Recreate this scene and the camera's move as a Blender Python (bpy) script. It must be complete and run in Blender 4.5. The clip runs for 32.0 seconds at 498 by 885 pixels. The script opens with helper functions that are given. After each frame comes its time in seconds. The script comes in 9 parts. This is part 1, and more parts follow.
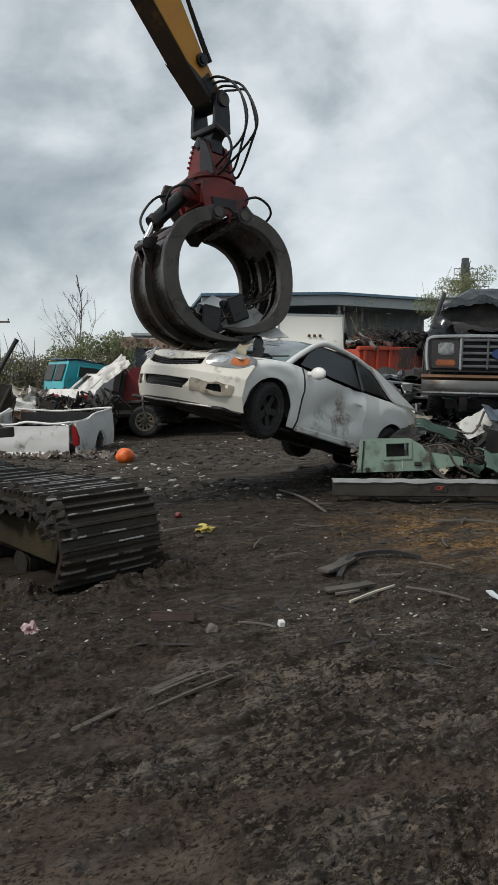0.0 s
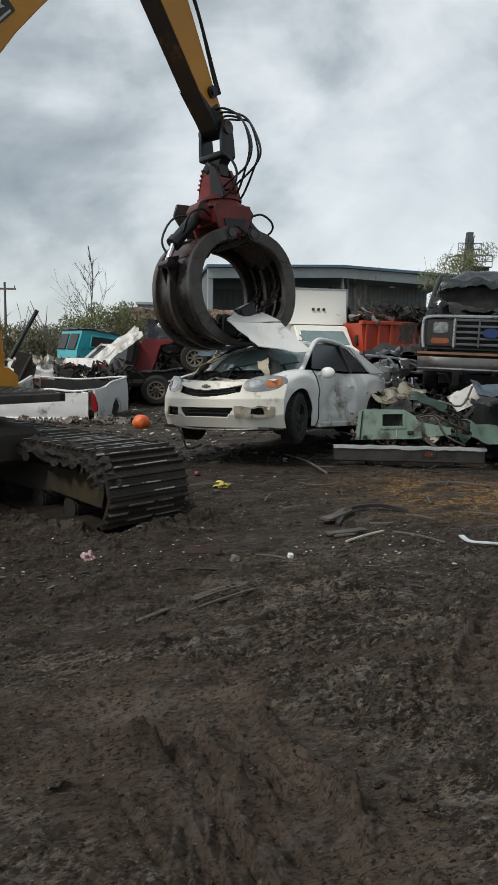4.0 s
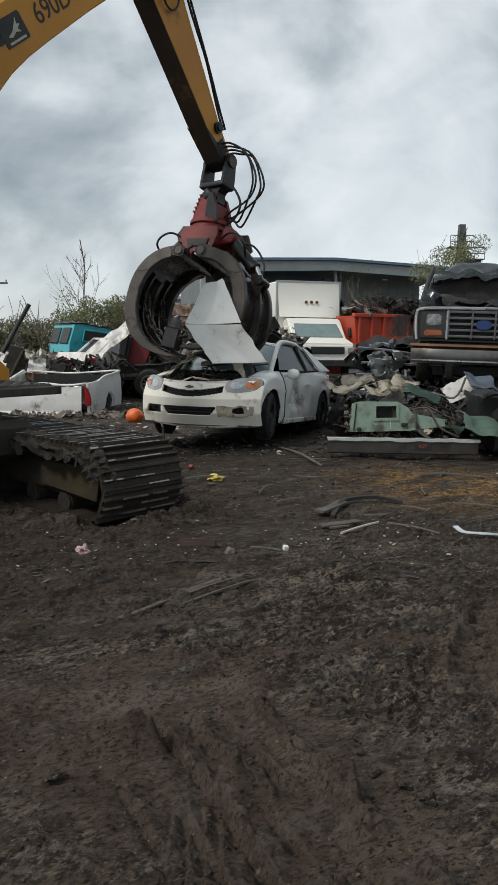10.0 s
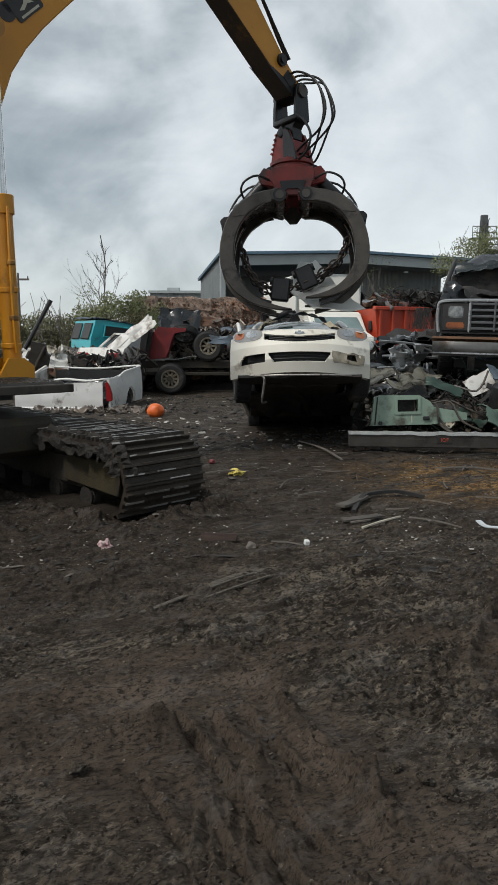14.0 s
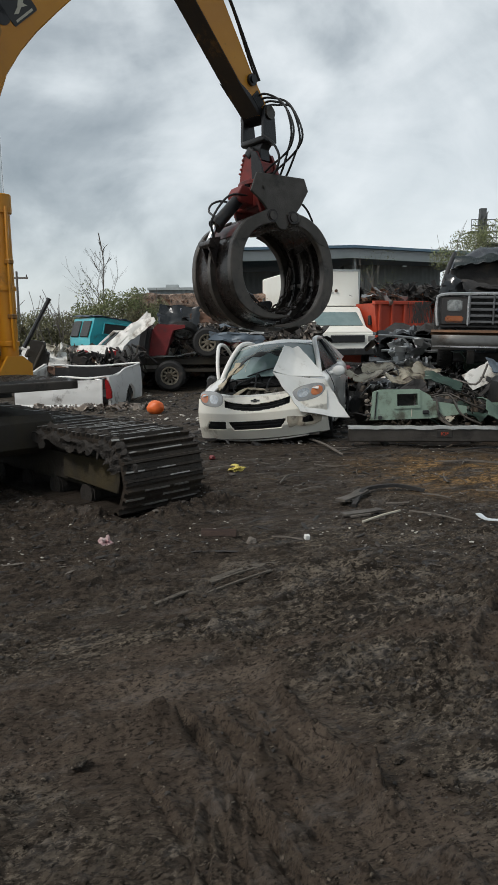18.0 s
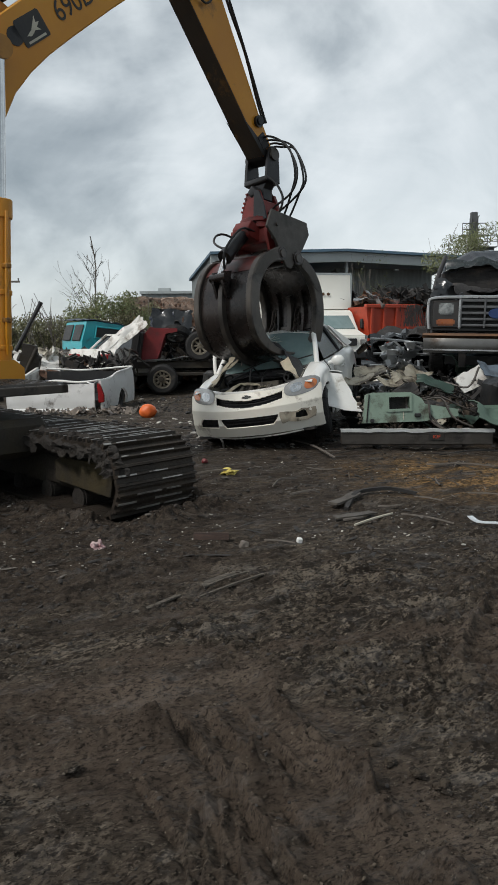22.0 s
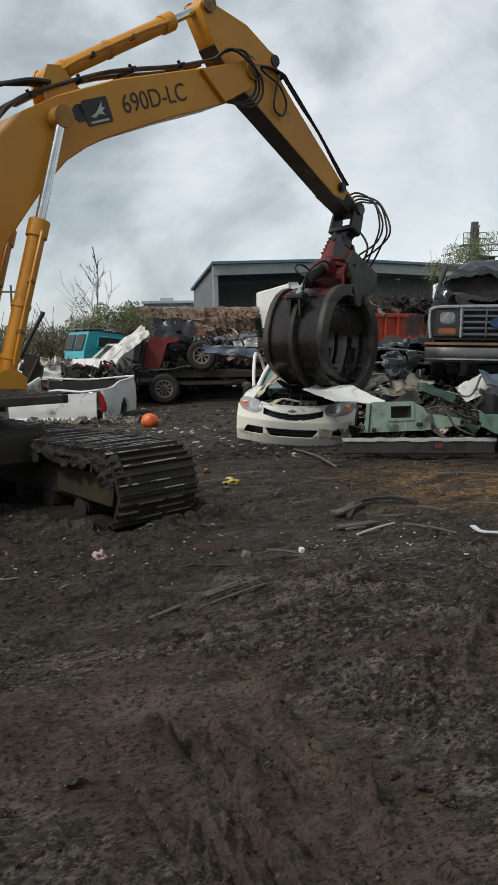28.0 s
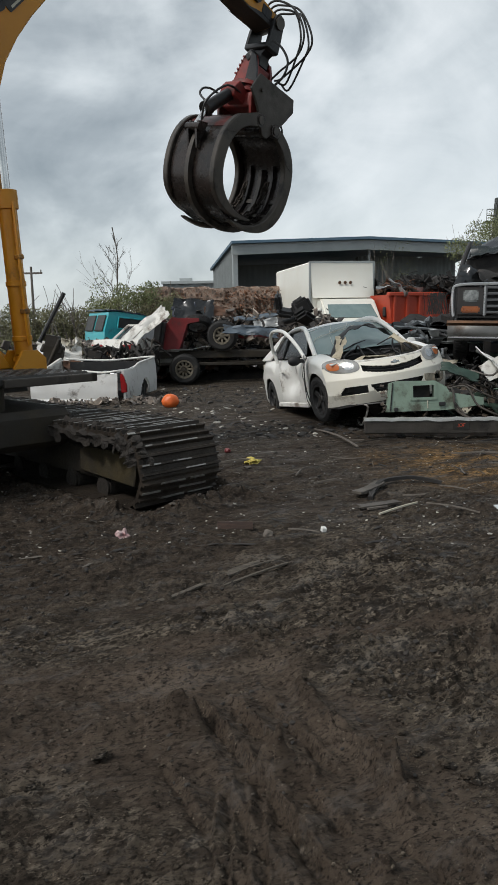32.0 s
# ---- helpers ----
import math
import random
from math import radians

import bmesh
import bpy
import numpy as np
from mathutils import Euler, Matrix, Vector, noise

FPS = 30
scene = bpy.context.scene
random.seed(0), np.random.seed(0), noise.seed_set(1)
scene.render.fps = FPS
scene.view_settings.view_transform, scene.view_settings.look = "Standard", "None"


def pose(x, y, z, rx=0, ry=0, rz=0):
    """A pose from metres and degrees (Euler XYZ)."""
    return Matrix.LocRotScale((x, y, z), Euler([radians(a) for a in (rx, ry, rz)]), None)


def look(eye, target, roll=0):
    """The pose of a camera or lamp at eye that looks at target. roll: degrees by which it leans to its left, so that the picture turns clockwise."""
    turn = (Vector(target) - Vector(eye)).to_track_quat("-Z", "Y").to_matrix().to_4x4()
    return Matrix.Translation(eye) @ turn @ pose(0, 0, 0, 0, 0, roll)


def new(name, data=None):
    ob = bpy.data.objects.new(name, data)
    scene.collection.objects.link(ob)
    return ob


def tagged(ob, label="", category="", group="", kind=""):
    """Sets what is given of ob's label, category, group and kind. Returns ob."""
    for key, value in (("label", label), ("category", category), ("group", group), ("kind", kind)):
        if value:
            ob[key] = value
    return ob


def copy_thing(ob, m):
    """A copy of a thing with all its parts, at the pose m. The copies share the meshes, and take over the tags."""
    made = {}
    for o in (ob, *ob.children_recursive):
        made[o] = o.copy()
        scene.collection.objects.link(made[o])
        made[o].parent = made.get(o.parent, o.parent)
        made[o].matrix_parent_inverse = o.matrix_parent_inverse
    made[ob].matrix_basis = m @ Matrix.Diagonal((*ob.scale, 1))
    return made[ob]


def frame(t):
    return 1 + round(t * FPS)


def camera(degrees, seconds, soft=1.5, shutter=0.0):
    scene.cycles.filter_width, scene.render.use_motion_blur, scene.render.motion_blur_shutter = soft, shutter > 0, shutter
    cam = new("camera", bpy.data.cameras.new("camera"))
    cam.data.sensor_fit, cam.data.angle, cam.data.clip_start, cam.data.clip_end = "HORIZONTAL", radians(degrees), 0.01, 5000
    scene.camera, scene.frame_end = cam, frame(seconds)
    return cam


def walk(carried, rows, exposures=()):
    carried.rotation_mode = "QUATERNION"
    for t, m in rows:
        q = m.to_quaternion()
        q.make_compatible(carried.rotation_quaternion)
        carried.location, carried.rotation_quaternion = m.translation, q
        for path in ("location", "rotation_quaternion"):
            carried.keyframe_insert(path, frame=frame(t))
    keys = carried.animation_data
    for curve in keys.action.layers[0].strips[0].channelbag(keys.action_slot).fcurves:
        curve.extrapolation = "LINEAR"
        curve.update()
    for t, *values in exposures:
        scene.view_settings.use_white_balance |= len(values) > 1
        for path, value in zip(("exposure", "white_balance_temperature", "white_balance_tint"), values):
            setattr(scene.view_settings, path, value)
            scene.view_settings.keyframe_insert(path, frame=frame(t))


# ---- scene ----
cam = camera(38.0, 32.0, soft=0.9)
CAM_ROWS = [
    (0, 0.118, 0.917, 1.399, -5.30, -0.05, -0.47),
    (0.5, 0.055, 0.400, 1.440, -5.29, -0.35, -0.22),
    (1, 0.015, 0.151, 1.457, -5.39, -0.66, -0.18),
    (1.5, 0.010, 0.106, 1.462, -5.07, -0.84, -0.40),
    (2, -0.006, -0.011, 1.456, -5.68, -1.34, -1.10),
    (2.5, -0.007, -0.009, 1.460, -6.35, -1.65, -0.89),
    (3, -0.006, -0.009, 1.458, -6.31, -1.46, -0.80),
    (3.5, -0.004, -0.009, 1.455, -7.14, -1.14, -0.59),
    (4, -0.005, -0.005, 1.459, -7.65, -0.99, -0.31),
    (4.5, -0.005, -0.001, 1.454, -8.22, -1.05, -0.16),
    (6.5, -0.003, -0.003, 1.454, -8.66, -0.90, -0.15),
    (7, 0.000, -0.002, 1.455, -8.82, -0.85, -0.63),
    (7.5, -0.004, -0.005, 1.453, -8.26, -0.89, -1.19),
    (8, -0.001, -0.008, 1.454, -8.05, -0.79, -1.55),
    (8.5, -0.003, -0.006, 1.452, -8.06, -0.53, -1.65),
    (9, 0.001, -0.002, 1.453, -8.21, -0.21, -1.44),
    (9.5, -0.002, -0.004, 1.454, -8.09, -0.31, -1.10),
    (10, -0.010, -0.001, 1.450, -8.15, -0.70, -0.86),
    (10.5, -0.011, -0.000, 1.452, -8.24, -0.70, -0.55),
    (11, -0.013, 0.001, 1.457, -8.05, -0.53, 0.07),
    (11.5, -0.009, -0.000, 1.454, -8.00, -0.25, 0.04),
    (12, -0.005, -0.006, 1.454, -8.31, -0.13, 0.05),
    (12.5, -0.003, -0.005, 1.450, -8.98, 0.25, 0.61),
    (13, -0.002, -0.002, 1.453, -8.55, 0.24, -0.02),
    (13.5, -0.005, -0.003, 1.456, -8.45, -0.11, -0.08),
    (14, -0.011, 0.001, 1.454, -8.63, -0.23, 0.72),
    (14.5, -0.014, -0.002, 1.455, -8.35, -0.47, 1.12),
    (15, -0.011, -0.003, 1.453, -8.53, -0.42, 1.04),
    (15.5, -0.005, -0.002, 1.453, -8.57, -0.37, 1.00),
    (17.5, -0.007, -0.002, 1.448, -9.02, 0.33, 1.51),
    (18, 0.000, -0.003, 1.448, -8.92, 0.40, 0.69),
    (18.5, -0.001, -0.002, 1.451, -8.84, 0.21, 0.09),
    (19, -0.000, 0.000, 1.450, -8.60, -0.00, -0.00),
    (19.5, 0.002, 0.001, 1.453, -8.70, -0.10, -0.01),
    (20, 0.002, 0.004, 1.449, -8.86, -0.00, 0.18),
    (20.5, 0.002, -0.001, 1.452, -8.83, 0.14, 0.12),
    (21, 0.004, -0.006, 1.453, -8.76, 0.45, 0.03),
    (21.5, 0.011, -0.001, 1.452, -8.57, 0.63, -0.05),
    (22, 0.004, -0.003, 1.449, -8.66, 0.47, 0.10),
    (22.5, 0.003, 0.004, 1.449, -8.90, 0.52, 0.31),
    (23, 0.005, 0.001, 1.446, -9.09, 0.71, 0.14),
    (23.5, 0.004, 0.003, 1.446, -9.18, 0.84, 0.27),
    (24, 0.006, 0.003, 1.444, -9.19, 1.01, 0.35),
    (24.5, 0.007, -0.000, 1.449, -9.11, 1.12, 0.47),
    (25, 0.005, -0.002, 1.447, -8.81, 1.14, 0.71),
    (25.5, 0.002, -0.002, 1.449, -8.38, 0.88, 0.76),
    (27.5, 0.002, -0.006, 1.449, -8.12, 0.72, 0.54),
    (28, 0.003, -0.002, 1.451, -7.93, 0.56, 0.23),
    (28.5, 0.004, -0.006, 1.449, -7.96, 0.66, 0.25),
    (29, 0.001, -0.009, 1.451, -8.16, 0.74, 0.45),
    (29.5, 0.002, -0.003, 1.447, -8.36, 0.79, 0.52),
    (30, 0.002, -0.000, 1.446, -8.29, 0.77, 0.48),
    (30.5, 0.006, -0.005, 1.451, -8.02, 0.85, 0.41),
    (31, 0.003, -0.006, 1.449, -7.93, 0.97, 0.87),
    (31.5, 0.000, 0.001, 1.444, -8.68, 0.98, 1.49),
    (32, -0.010, 0.007, 1.441, -9.44, 0.92, 1.77),
]

walk(cam, [(t, pose(x, y, z, 90 + p, r, w)) for t, x, y, z, p, r, w in CAM_ROWS])

# ---- sky and light: a bright overcast day ----
world = bpy.data.worlds.new("overcast")
scene.world = world
world.use_nodes = True
wt = world.node_tree
wt.nodes.clear()


def wnode(kind, **kw):
    n = wt.nodes.new(kind)
    for k, v in kw.items():
        n.inputs[k].default_value = v
    return n


w_out = wnode("ShaderNodeOutputWorld")
w_sky = wt.nodes.new("ShaderNodeTexSky")
w_sky.sky_type = "NISHITA"
w_sky.sun_disc = False
w_sky.sun_elevation, w_sky.sun_rotation = radians(50), radians(-127)
w_bg = wnode("ShaderNodeBackground", Strength=0.018)
wt.links.new(w_sky.outputs[0], w_bg.inputs["Color"])
# cloud cover by direction
w_tc = wt.nodes.new("ShaderNodeTexCoord")
w_map = wnode("ShaderNodeMapping")
w_map.inputs["Location"].default_value = (2.6, 1.7, 0.55)
w_map.inputs["Scale"].default_value = (-1.0, 1.0, 1.5)
wt.links.new(w_tc.outputs["Generated"], w_map.inputs["Vector"])
w_n1 = wnode("ShaderNodeTexNoise", Scale=1.9, Detail=8.0, Roughness=0.53, Distortion=0.6)
w_n2 = wnode("ShaderNodeTexNoise", Scale=5.0, Detail=8.0, Roughness=0.5, Distortion=0.7)
for n in (w_n1, w_n2):
    wt.links.new(w_map.outputs[0], n.inputs["Vector"])
w_mix = wt.nodes.new("ShaderNodeMix")
w_mix.inputs["Factor"].default_value = 0.30
wt.links.new(w_n1.outputs["Fac"], w_mix.inputs["A"])
wt.links.new(w_n2.outputs["Fac"], w_mix.inputs["B"])
w_ramp = wt.nodes.new("ShaderNodeValToRGB")
els = w_ramp.color_ramp.elements
els[0].position, els[0].color = 0.395, (0.31, 0.355, 0.38, 1)
els[1].position, els[1].color = 0.61, (0.89, 0.935, 0.95, 1)
for p, c in ((0.465, (0.46, 0.51, 0.535, 1)), (0.535, (0.70, 0.755, 0.775, 1))):
    e = els.new(p)
    e.color = c
w_sep = wt.nodes.new("ShaderNodeSeparateXYZ")       # thinner cloud towards one side of the sky
wt.links.new(w_tc.outputs["Generated"], w_sep.inputs[0])
w_thin = wt.nodes.new("ShaderNodeMath")
w_thin.operation = "MULTIPLY_ADD"
w_thin.inputs[1].default_value = -0.10
wt.links.new(w_sep.outputs["X"], w_thin.inputs[0])
wt.links.new(w_mix.outputs["Result"], w_thin.inputs[2])
wt.links.new(w_thin.outputs[0], w_ramp.inputs[0])
w_bg2 = wnode("ShaderNodeBackground", Strength=0.86)
wt.links.new(w_ramp.outputs[0], w_bg2.inputs["Color"])
w_add = wt.nodes.new("ShaderNodeAddShader")
wt.links.new(w_bg.outputs[0], w_add.inputs[0])
wt.links.new(w_bg2.outputs[0], w_add.inputs[1])
wt.links.new(w_add.outputs[0], w_out.inputs["Surface"])

sun = new("sun", bpy.data.lights.new("sun", "SUN"))
sun.data.energy, sun.data.angle, sun.data.color = 2.0, radians(10), (1.0, 0.96, 0.91)
sun.matrix_world = look((-12, -3, 18), (0, 6, 0))
scene.view_settings.exposure = 0.0

# ---- materials ----


def mat(name, c1, c2=None, rough=0.6, metal=0.0, scale=3.0, dirt=None, dirt_amt=0.5, dirt_scale=2.0,
        bump=0.15, bscale=40.0, rvar=0.15, coat=0.0, island=0.0, objrand=0.0, stretch=(1, 1, 1), emit=None):
    m = bpy.data.materials.new(name)
    m.use_nodes = True
    nt = m.node_tree
    b = nt.nodes["Principled BSDF"]
    c2 = c2 or tuple(v * 0.75 for v in c1)
    tc = nt.nodes.new("ShaderNodeTexCoord")
    mp = nt.nodes.new("ShaderNodeMapping")
    mp.inputs["Scale"].default_value = stretch
    nt.links.new(tc.outputs["Object"], mp.inputs[0])

    def noise_node(s, det=6.0, rg=0.6):
        n = nt.nodes.new("ShaderNodeTexNoise")
        n.inputs["Scale"].default_value, n.inputs["Detail"].default_value = s, det
        n.inputs["Roughness"].default_value = rg
        nt.links.new(mp.outputs[0], n.inputs["Vector"])
        return n

    def ramp(src, lo, hi):
        r = nt.nodes.new("ShaderNodeMapRange")
        r.inputs["From Min"].default_value, r.inputs["From Max"].default_value = lo, hi
        nt.links.new(src, r.inputs["Value"])
        return r.outputs[0]

    def mixc(fac, a, bb):
        x = nt.nodes.new("ShaderNodeMix")
        x.data_type = "RGBA"
        nt.links.new(fac, x.inputs["Factor"])
        for sock, v in ((x.inputs[6], a), (x.inputs[7], bb)):
            if isinstance(v, tuple):
                sock.default_value = (*v, 1)
            else:
                nt.links.new(v, sock)
        return x.outputs[2]

    base = noise_node(scale)
    col = mixc(ramp(base.outputs["Fac"], 0.35, 0.65), tuple(c1), tuple(c2))
    if dirt:
        dn = noise_node(dirt_scale, 9.0, 0.68)
        lo = 0.72 - 0.4 * dirt_amt
        col = mixc(ramp(dn.outputs["Fac"], lo, lo + 0.14), col, tuple(dirt))
    if island or objrand:
        src = nt.nodes.new("ShaderNodeNewGeometry").outputs["Random Per Island"] if island else nt.nodes.new("ShaderNodeObjectInfo").outputs["Random"]
        hs = nt.nodes.new("ShaderNodeHueSaturation")
        amt = island or objrand
        r = nt.nodes.new("ShaderNodeMapRange")
        r.inputs["To Min"].default_value, r.inputs["To Max"].default_value = 1 - amt, 1 + amt
        nt.links.new(src, r.inputs["Value"])
        nt.links.new(r.outputs[0], hs.inputs["Value"])
        nt.links.new(col, hs.inputs["Color"])
        col = hs.outputs[0]
    nt.links.new(col, b.inputs["Base Color"])
    rr = nt.nodes.new("ShaderNodeMapRange")
    rr.inputs["To Min"].default_value, rr.inputs["To Max"].default_value = max(0.02, rough - rvar), min(1, rough + rvar)
    nt.links.new(noise_node(scale * 3.1).outputs["Fac"], rr.inputs["Value"])
    nt.links.new(rr.outputs[0], b.inputs["Roughness"])
    b.inputs["Metallic"].default_value = metal
    b.inputs["Coat Weight"].default_value = coat
    if bump:
        bp = nt.nodes.new("ShaderNodeBump")
        bp.inputs["Strength"].default_value, bp.inputs["Distance"].default_value = bump, 0.02
        nt.links.new(noise_node(bscale, 5.0).outputs["Fac"], bp.inputs["Height"])
        nt.links.new(bp.outputs[0], b.inputs["Normal"])
    if emit:
        b.inputs["Emission Color"].default_value, b.inputs["Emission Strength"].default_value = (*emit[0], 1), emit[1]
    return m


MUD_C = (0.050, 0.040, 0.032)
M_white = mat("white_car_paint", (0.85, 0.84, 0.80), (0.80, 0.79, 0.74), 0.32, 0, 2.0, (0.36, 0.31, 0.24), 0.22, 1.6, 0.05, 60, 0.1, 0.4)
M_white_dirty = mat("scraped_white_paint", (0.74, 0.73, 0.69), (0.62, 0.60, 0.55), 0.42, 0, 3.0, (0.16, 0.13, 0.10), 0.5, 3.2, 0.2, 40, 0.15)
M_door = mat("mud_smeared_door_paint", (0.82, 0.81, 0.77), (0.74, 0.73, 0.69), 0.34, 0, 2.0, (0.15, 0.115, 0.075), 0.42, 2.1, 0.08, 50, 0.1, 0.3)
M_bumper = mat("white_bumper_plastic", (0.82, 0.79, 0.70), (0.74, 0.70, 0.60), 0.42, 0, 2.0, (0.20, 0.15, 0.095), 0.46, 2.6, 0.1, 50)
M_under = mat("dirty_underbody", (0.018, 0.017, 0.016), (0.035, 0.032, 0.03), 0.8, 0, 5.0, (0.06, 0.045, 0.035), 0.4, 3.0, 0.5, 25)
M_black = mat("black_plastic", (0.014, 0.014, 0.015), (0.022, 0.022, 0.022), 0.55, 0, 6.0, (0.06, 0.055, 0.05), 0.3, 4.0)
M_rubber = mat("tyre_rubber", (0.014, 0.014, 0.014), (0.024, 0.023, 0.022), 0.8, 0, 6.0, (0.07, 0.06, 0.05), 0.42, 5.0, 0.3, 70)
M_rim = mat("dull_wheel_rim", (0.035, 0.035, 0.036), (0.06, 0.058, 0.055), 0.5, 0.6, 6.0, (0.07, 0.06, 0.05), 0.4, 5.0)
M_rim_pale = mat("pale_steel_rim", (0.22, 0.195, 0.15), (0.14, 0.125, 0.095), 0.55, 0.3, 8.0, (0.12, 0.09, 0.06), 0.45, 6.0)
# greenish glass, its base colour lightened to include the reflected sky
M_pane = mat("painted_sky_windscreen", (0.15, 0.215, 0.21), (0.19, 0.26, 0.255), 0.08, 0, 3.0, (0.18, 0.21, 0.21), 0.2, 3.0, 0.02, 12, 0.04, 0.6)
M_dark_glass = mat("dark_side_glass", (0.010, 0.011, 0.012), (0.016, 0.018, 0.019), 0.22, 0, 3.0, None, 0, 1, 0.02, 12, 0.08, 0.0)
M_lens = mat("clear_lamp_lens", (0.40, 0.395, 0.375), (0.28, 0.277, 0.265), 0.15, 0.35, 9.0, (0.22, 0.21, 0.19), 0.35, 8.0, 0.1, 60, 0.08, 0.6)
M_amber = mat("amber_lens", (0.62, 0.19, 0.05), (0.5, 0.13, 0.035), 0.25, 0, 9.0, None, 0, 1, 0.1, 80, 0.1, 0.4)
M_red_lens = mat("red_tail_lens", (0.36, 0.018, 0.02), (0.22, 0.012, 0.014), 0.2, 0, 9.0, None, 0, 1, 0.1, 80, 0.1, 0.4)
M_yellow = mat("worn_yellow_paint", (0.62, 0.275, 0.016), (0.54, 0.225, 0.014), 0.40, 0, 1.2, (0.10, 0.055, 0.025), 0.24, 1.8, 0.08, 35)
M_yellow_old = mat("oily_yellow_paint", (0.42, 0.20, 0.03), (0.30, 0.14, 0.025), 0.5, 0, 2.0, (0.03, 0.022, 0.017), 0.62, 2.2, 0.15, 35)
M_steel = mat("worn_dark_steel", (0.056, 0.049, 0.043), (0.096, 0.082, 0.068), 0.34, 0.35, 3.0, (0.018, 0.016, 0.015), 0.5, 4.0, 0.06, 45)
M_steel_edge = mat("scuffed_grey_steel", (0.095, 0.085, 0.075), (0.06, 0.053, 0.046), 0.5, 0.5, 4.0, (0.03, 0.027, 0.025), 0.42, 3.0, 0.25, 50)
M_oily = mat("oily_black_steel", (0.011, 0.011, 0.012), (0.022, 0.021, 0.021), 0.35, 0.2, 4.0, (0.04, 0.03, 0.022), 0.35, 5.0, 0.2, 40)
M_tong = mat("wet_black_steel", (0.014, 0.0135, 0.013), (0.042, 0.031, 0.027), 0.27, 0.3, 2.5, (0.075, 0.058, 0.046), 0.26, 3.5, 0.08, 40)
M_red = mat("worn_red_machine_paint", (0.22, 0.024, 0.018), (0.12, 0.017, 0.014), 0.5, 0, 3.0, (0.03, 0.02, 0.018), 0.5, 3.0, 0.15, 40)
M_chrome = mat("polished_rod", (0.75, 0.75, 0.74), (0.6, 0.6, 0.6), 0.14, 1.0, 6.0, None, 0, 1, 0.02, 60, 0.06)
M_hose = mat("black_rubber_hose", (0.011, 0.011, 0.011), (0.02, 0.02, 0.02), 0.5, 0, 8.0)
M_chain = mat("rusty_chain_steel", (0.035, 0.028, 0.024), (0.06, 0.045, 0.036), 0.55, 0.6, 9.0)
M_track = mat("muddy_track_steel", (0.030, 0.023, 0.017), (0.018, 0.014, 0.011), 0.6, 0.25, 5.0, (0.036, 0.027, 0.019), 0.72, 3.0, 0.6, 30, 0.2, 0, 0, 0.25)
M_worn = mat("worn_bright_steel", (0.40, 0.385, 0.36), (0.26, 0.25, 0.23), 0.4, 0.5, 8.0, MUD_C, 0.5, 12.0, 0.3, 40)
# muddy paint, darkened further to carry the shade under the machine
M_frame = mat("muddy_shaded_frame_paint", (0.030, 0.022, 0.011), (0.014, 0.012, 0.010), 0.7, 0, 3.0, (0.028, 0.022, 0.016), 0.6, 3.0, 0.4, 30)
M_olive = mat("muddy_olive_plate", (0.050, 0.038, 0.015), (0.026, 0.021, 0.011), 0.7, 0, 3.0, (0.022, 0.018, 0.013), 0.6, 4.0, 0.3, 30)
# mud made black enough to hold the shade under the machine's body
M_mudshade = mat("black_mud_and_shade", (0.014, 0.011, 0.009), (0.026, 0.021, 0.016), 0.8, 0, 14.0, (0.007, 0.006, 0.005), 0.5, 22.0, 0.8, 45)
M_navy = mat("dark_navy_paint", (0.022, 0.030, 0.055), (0.012, 0.016, 0.028), 0.35, 0.1, 4.0, (0.05, 0.05, 0.05), 0.3, 6.0)
M_red_old = mat("scraped_dark_red_paint", (0.10, 0.020, 0.016), (0.045, 0.014, 0.012), 0.45, 0, 3.0, (0.018, 0.016, 0.015), 0.6, 3.0, 0.15, 40)
M_decal = mat("black_decal", (0.016, 0.016, 0.016), (0.03, 0.028, 0.024), 0.5, 0, 5.0)
M_decal_pale = mat("pale_decal", (0.55, 0.52, 0.42), (0.45, 0.42, 0.33), 0.5)
M_deck = mat("oily_deck_plate", (0.05, 0.047, 0.043), (0.03, 0.028, 0.026), 0.5, 0.4, 4.0, MUD_C, 0.5, 3.0, 0.3, 30)


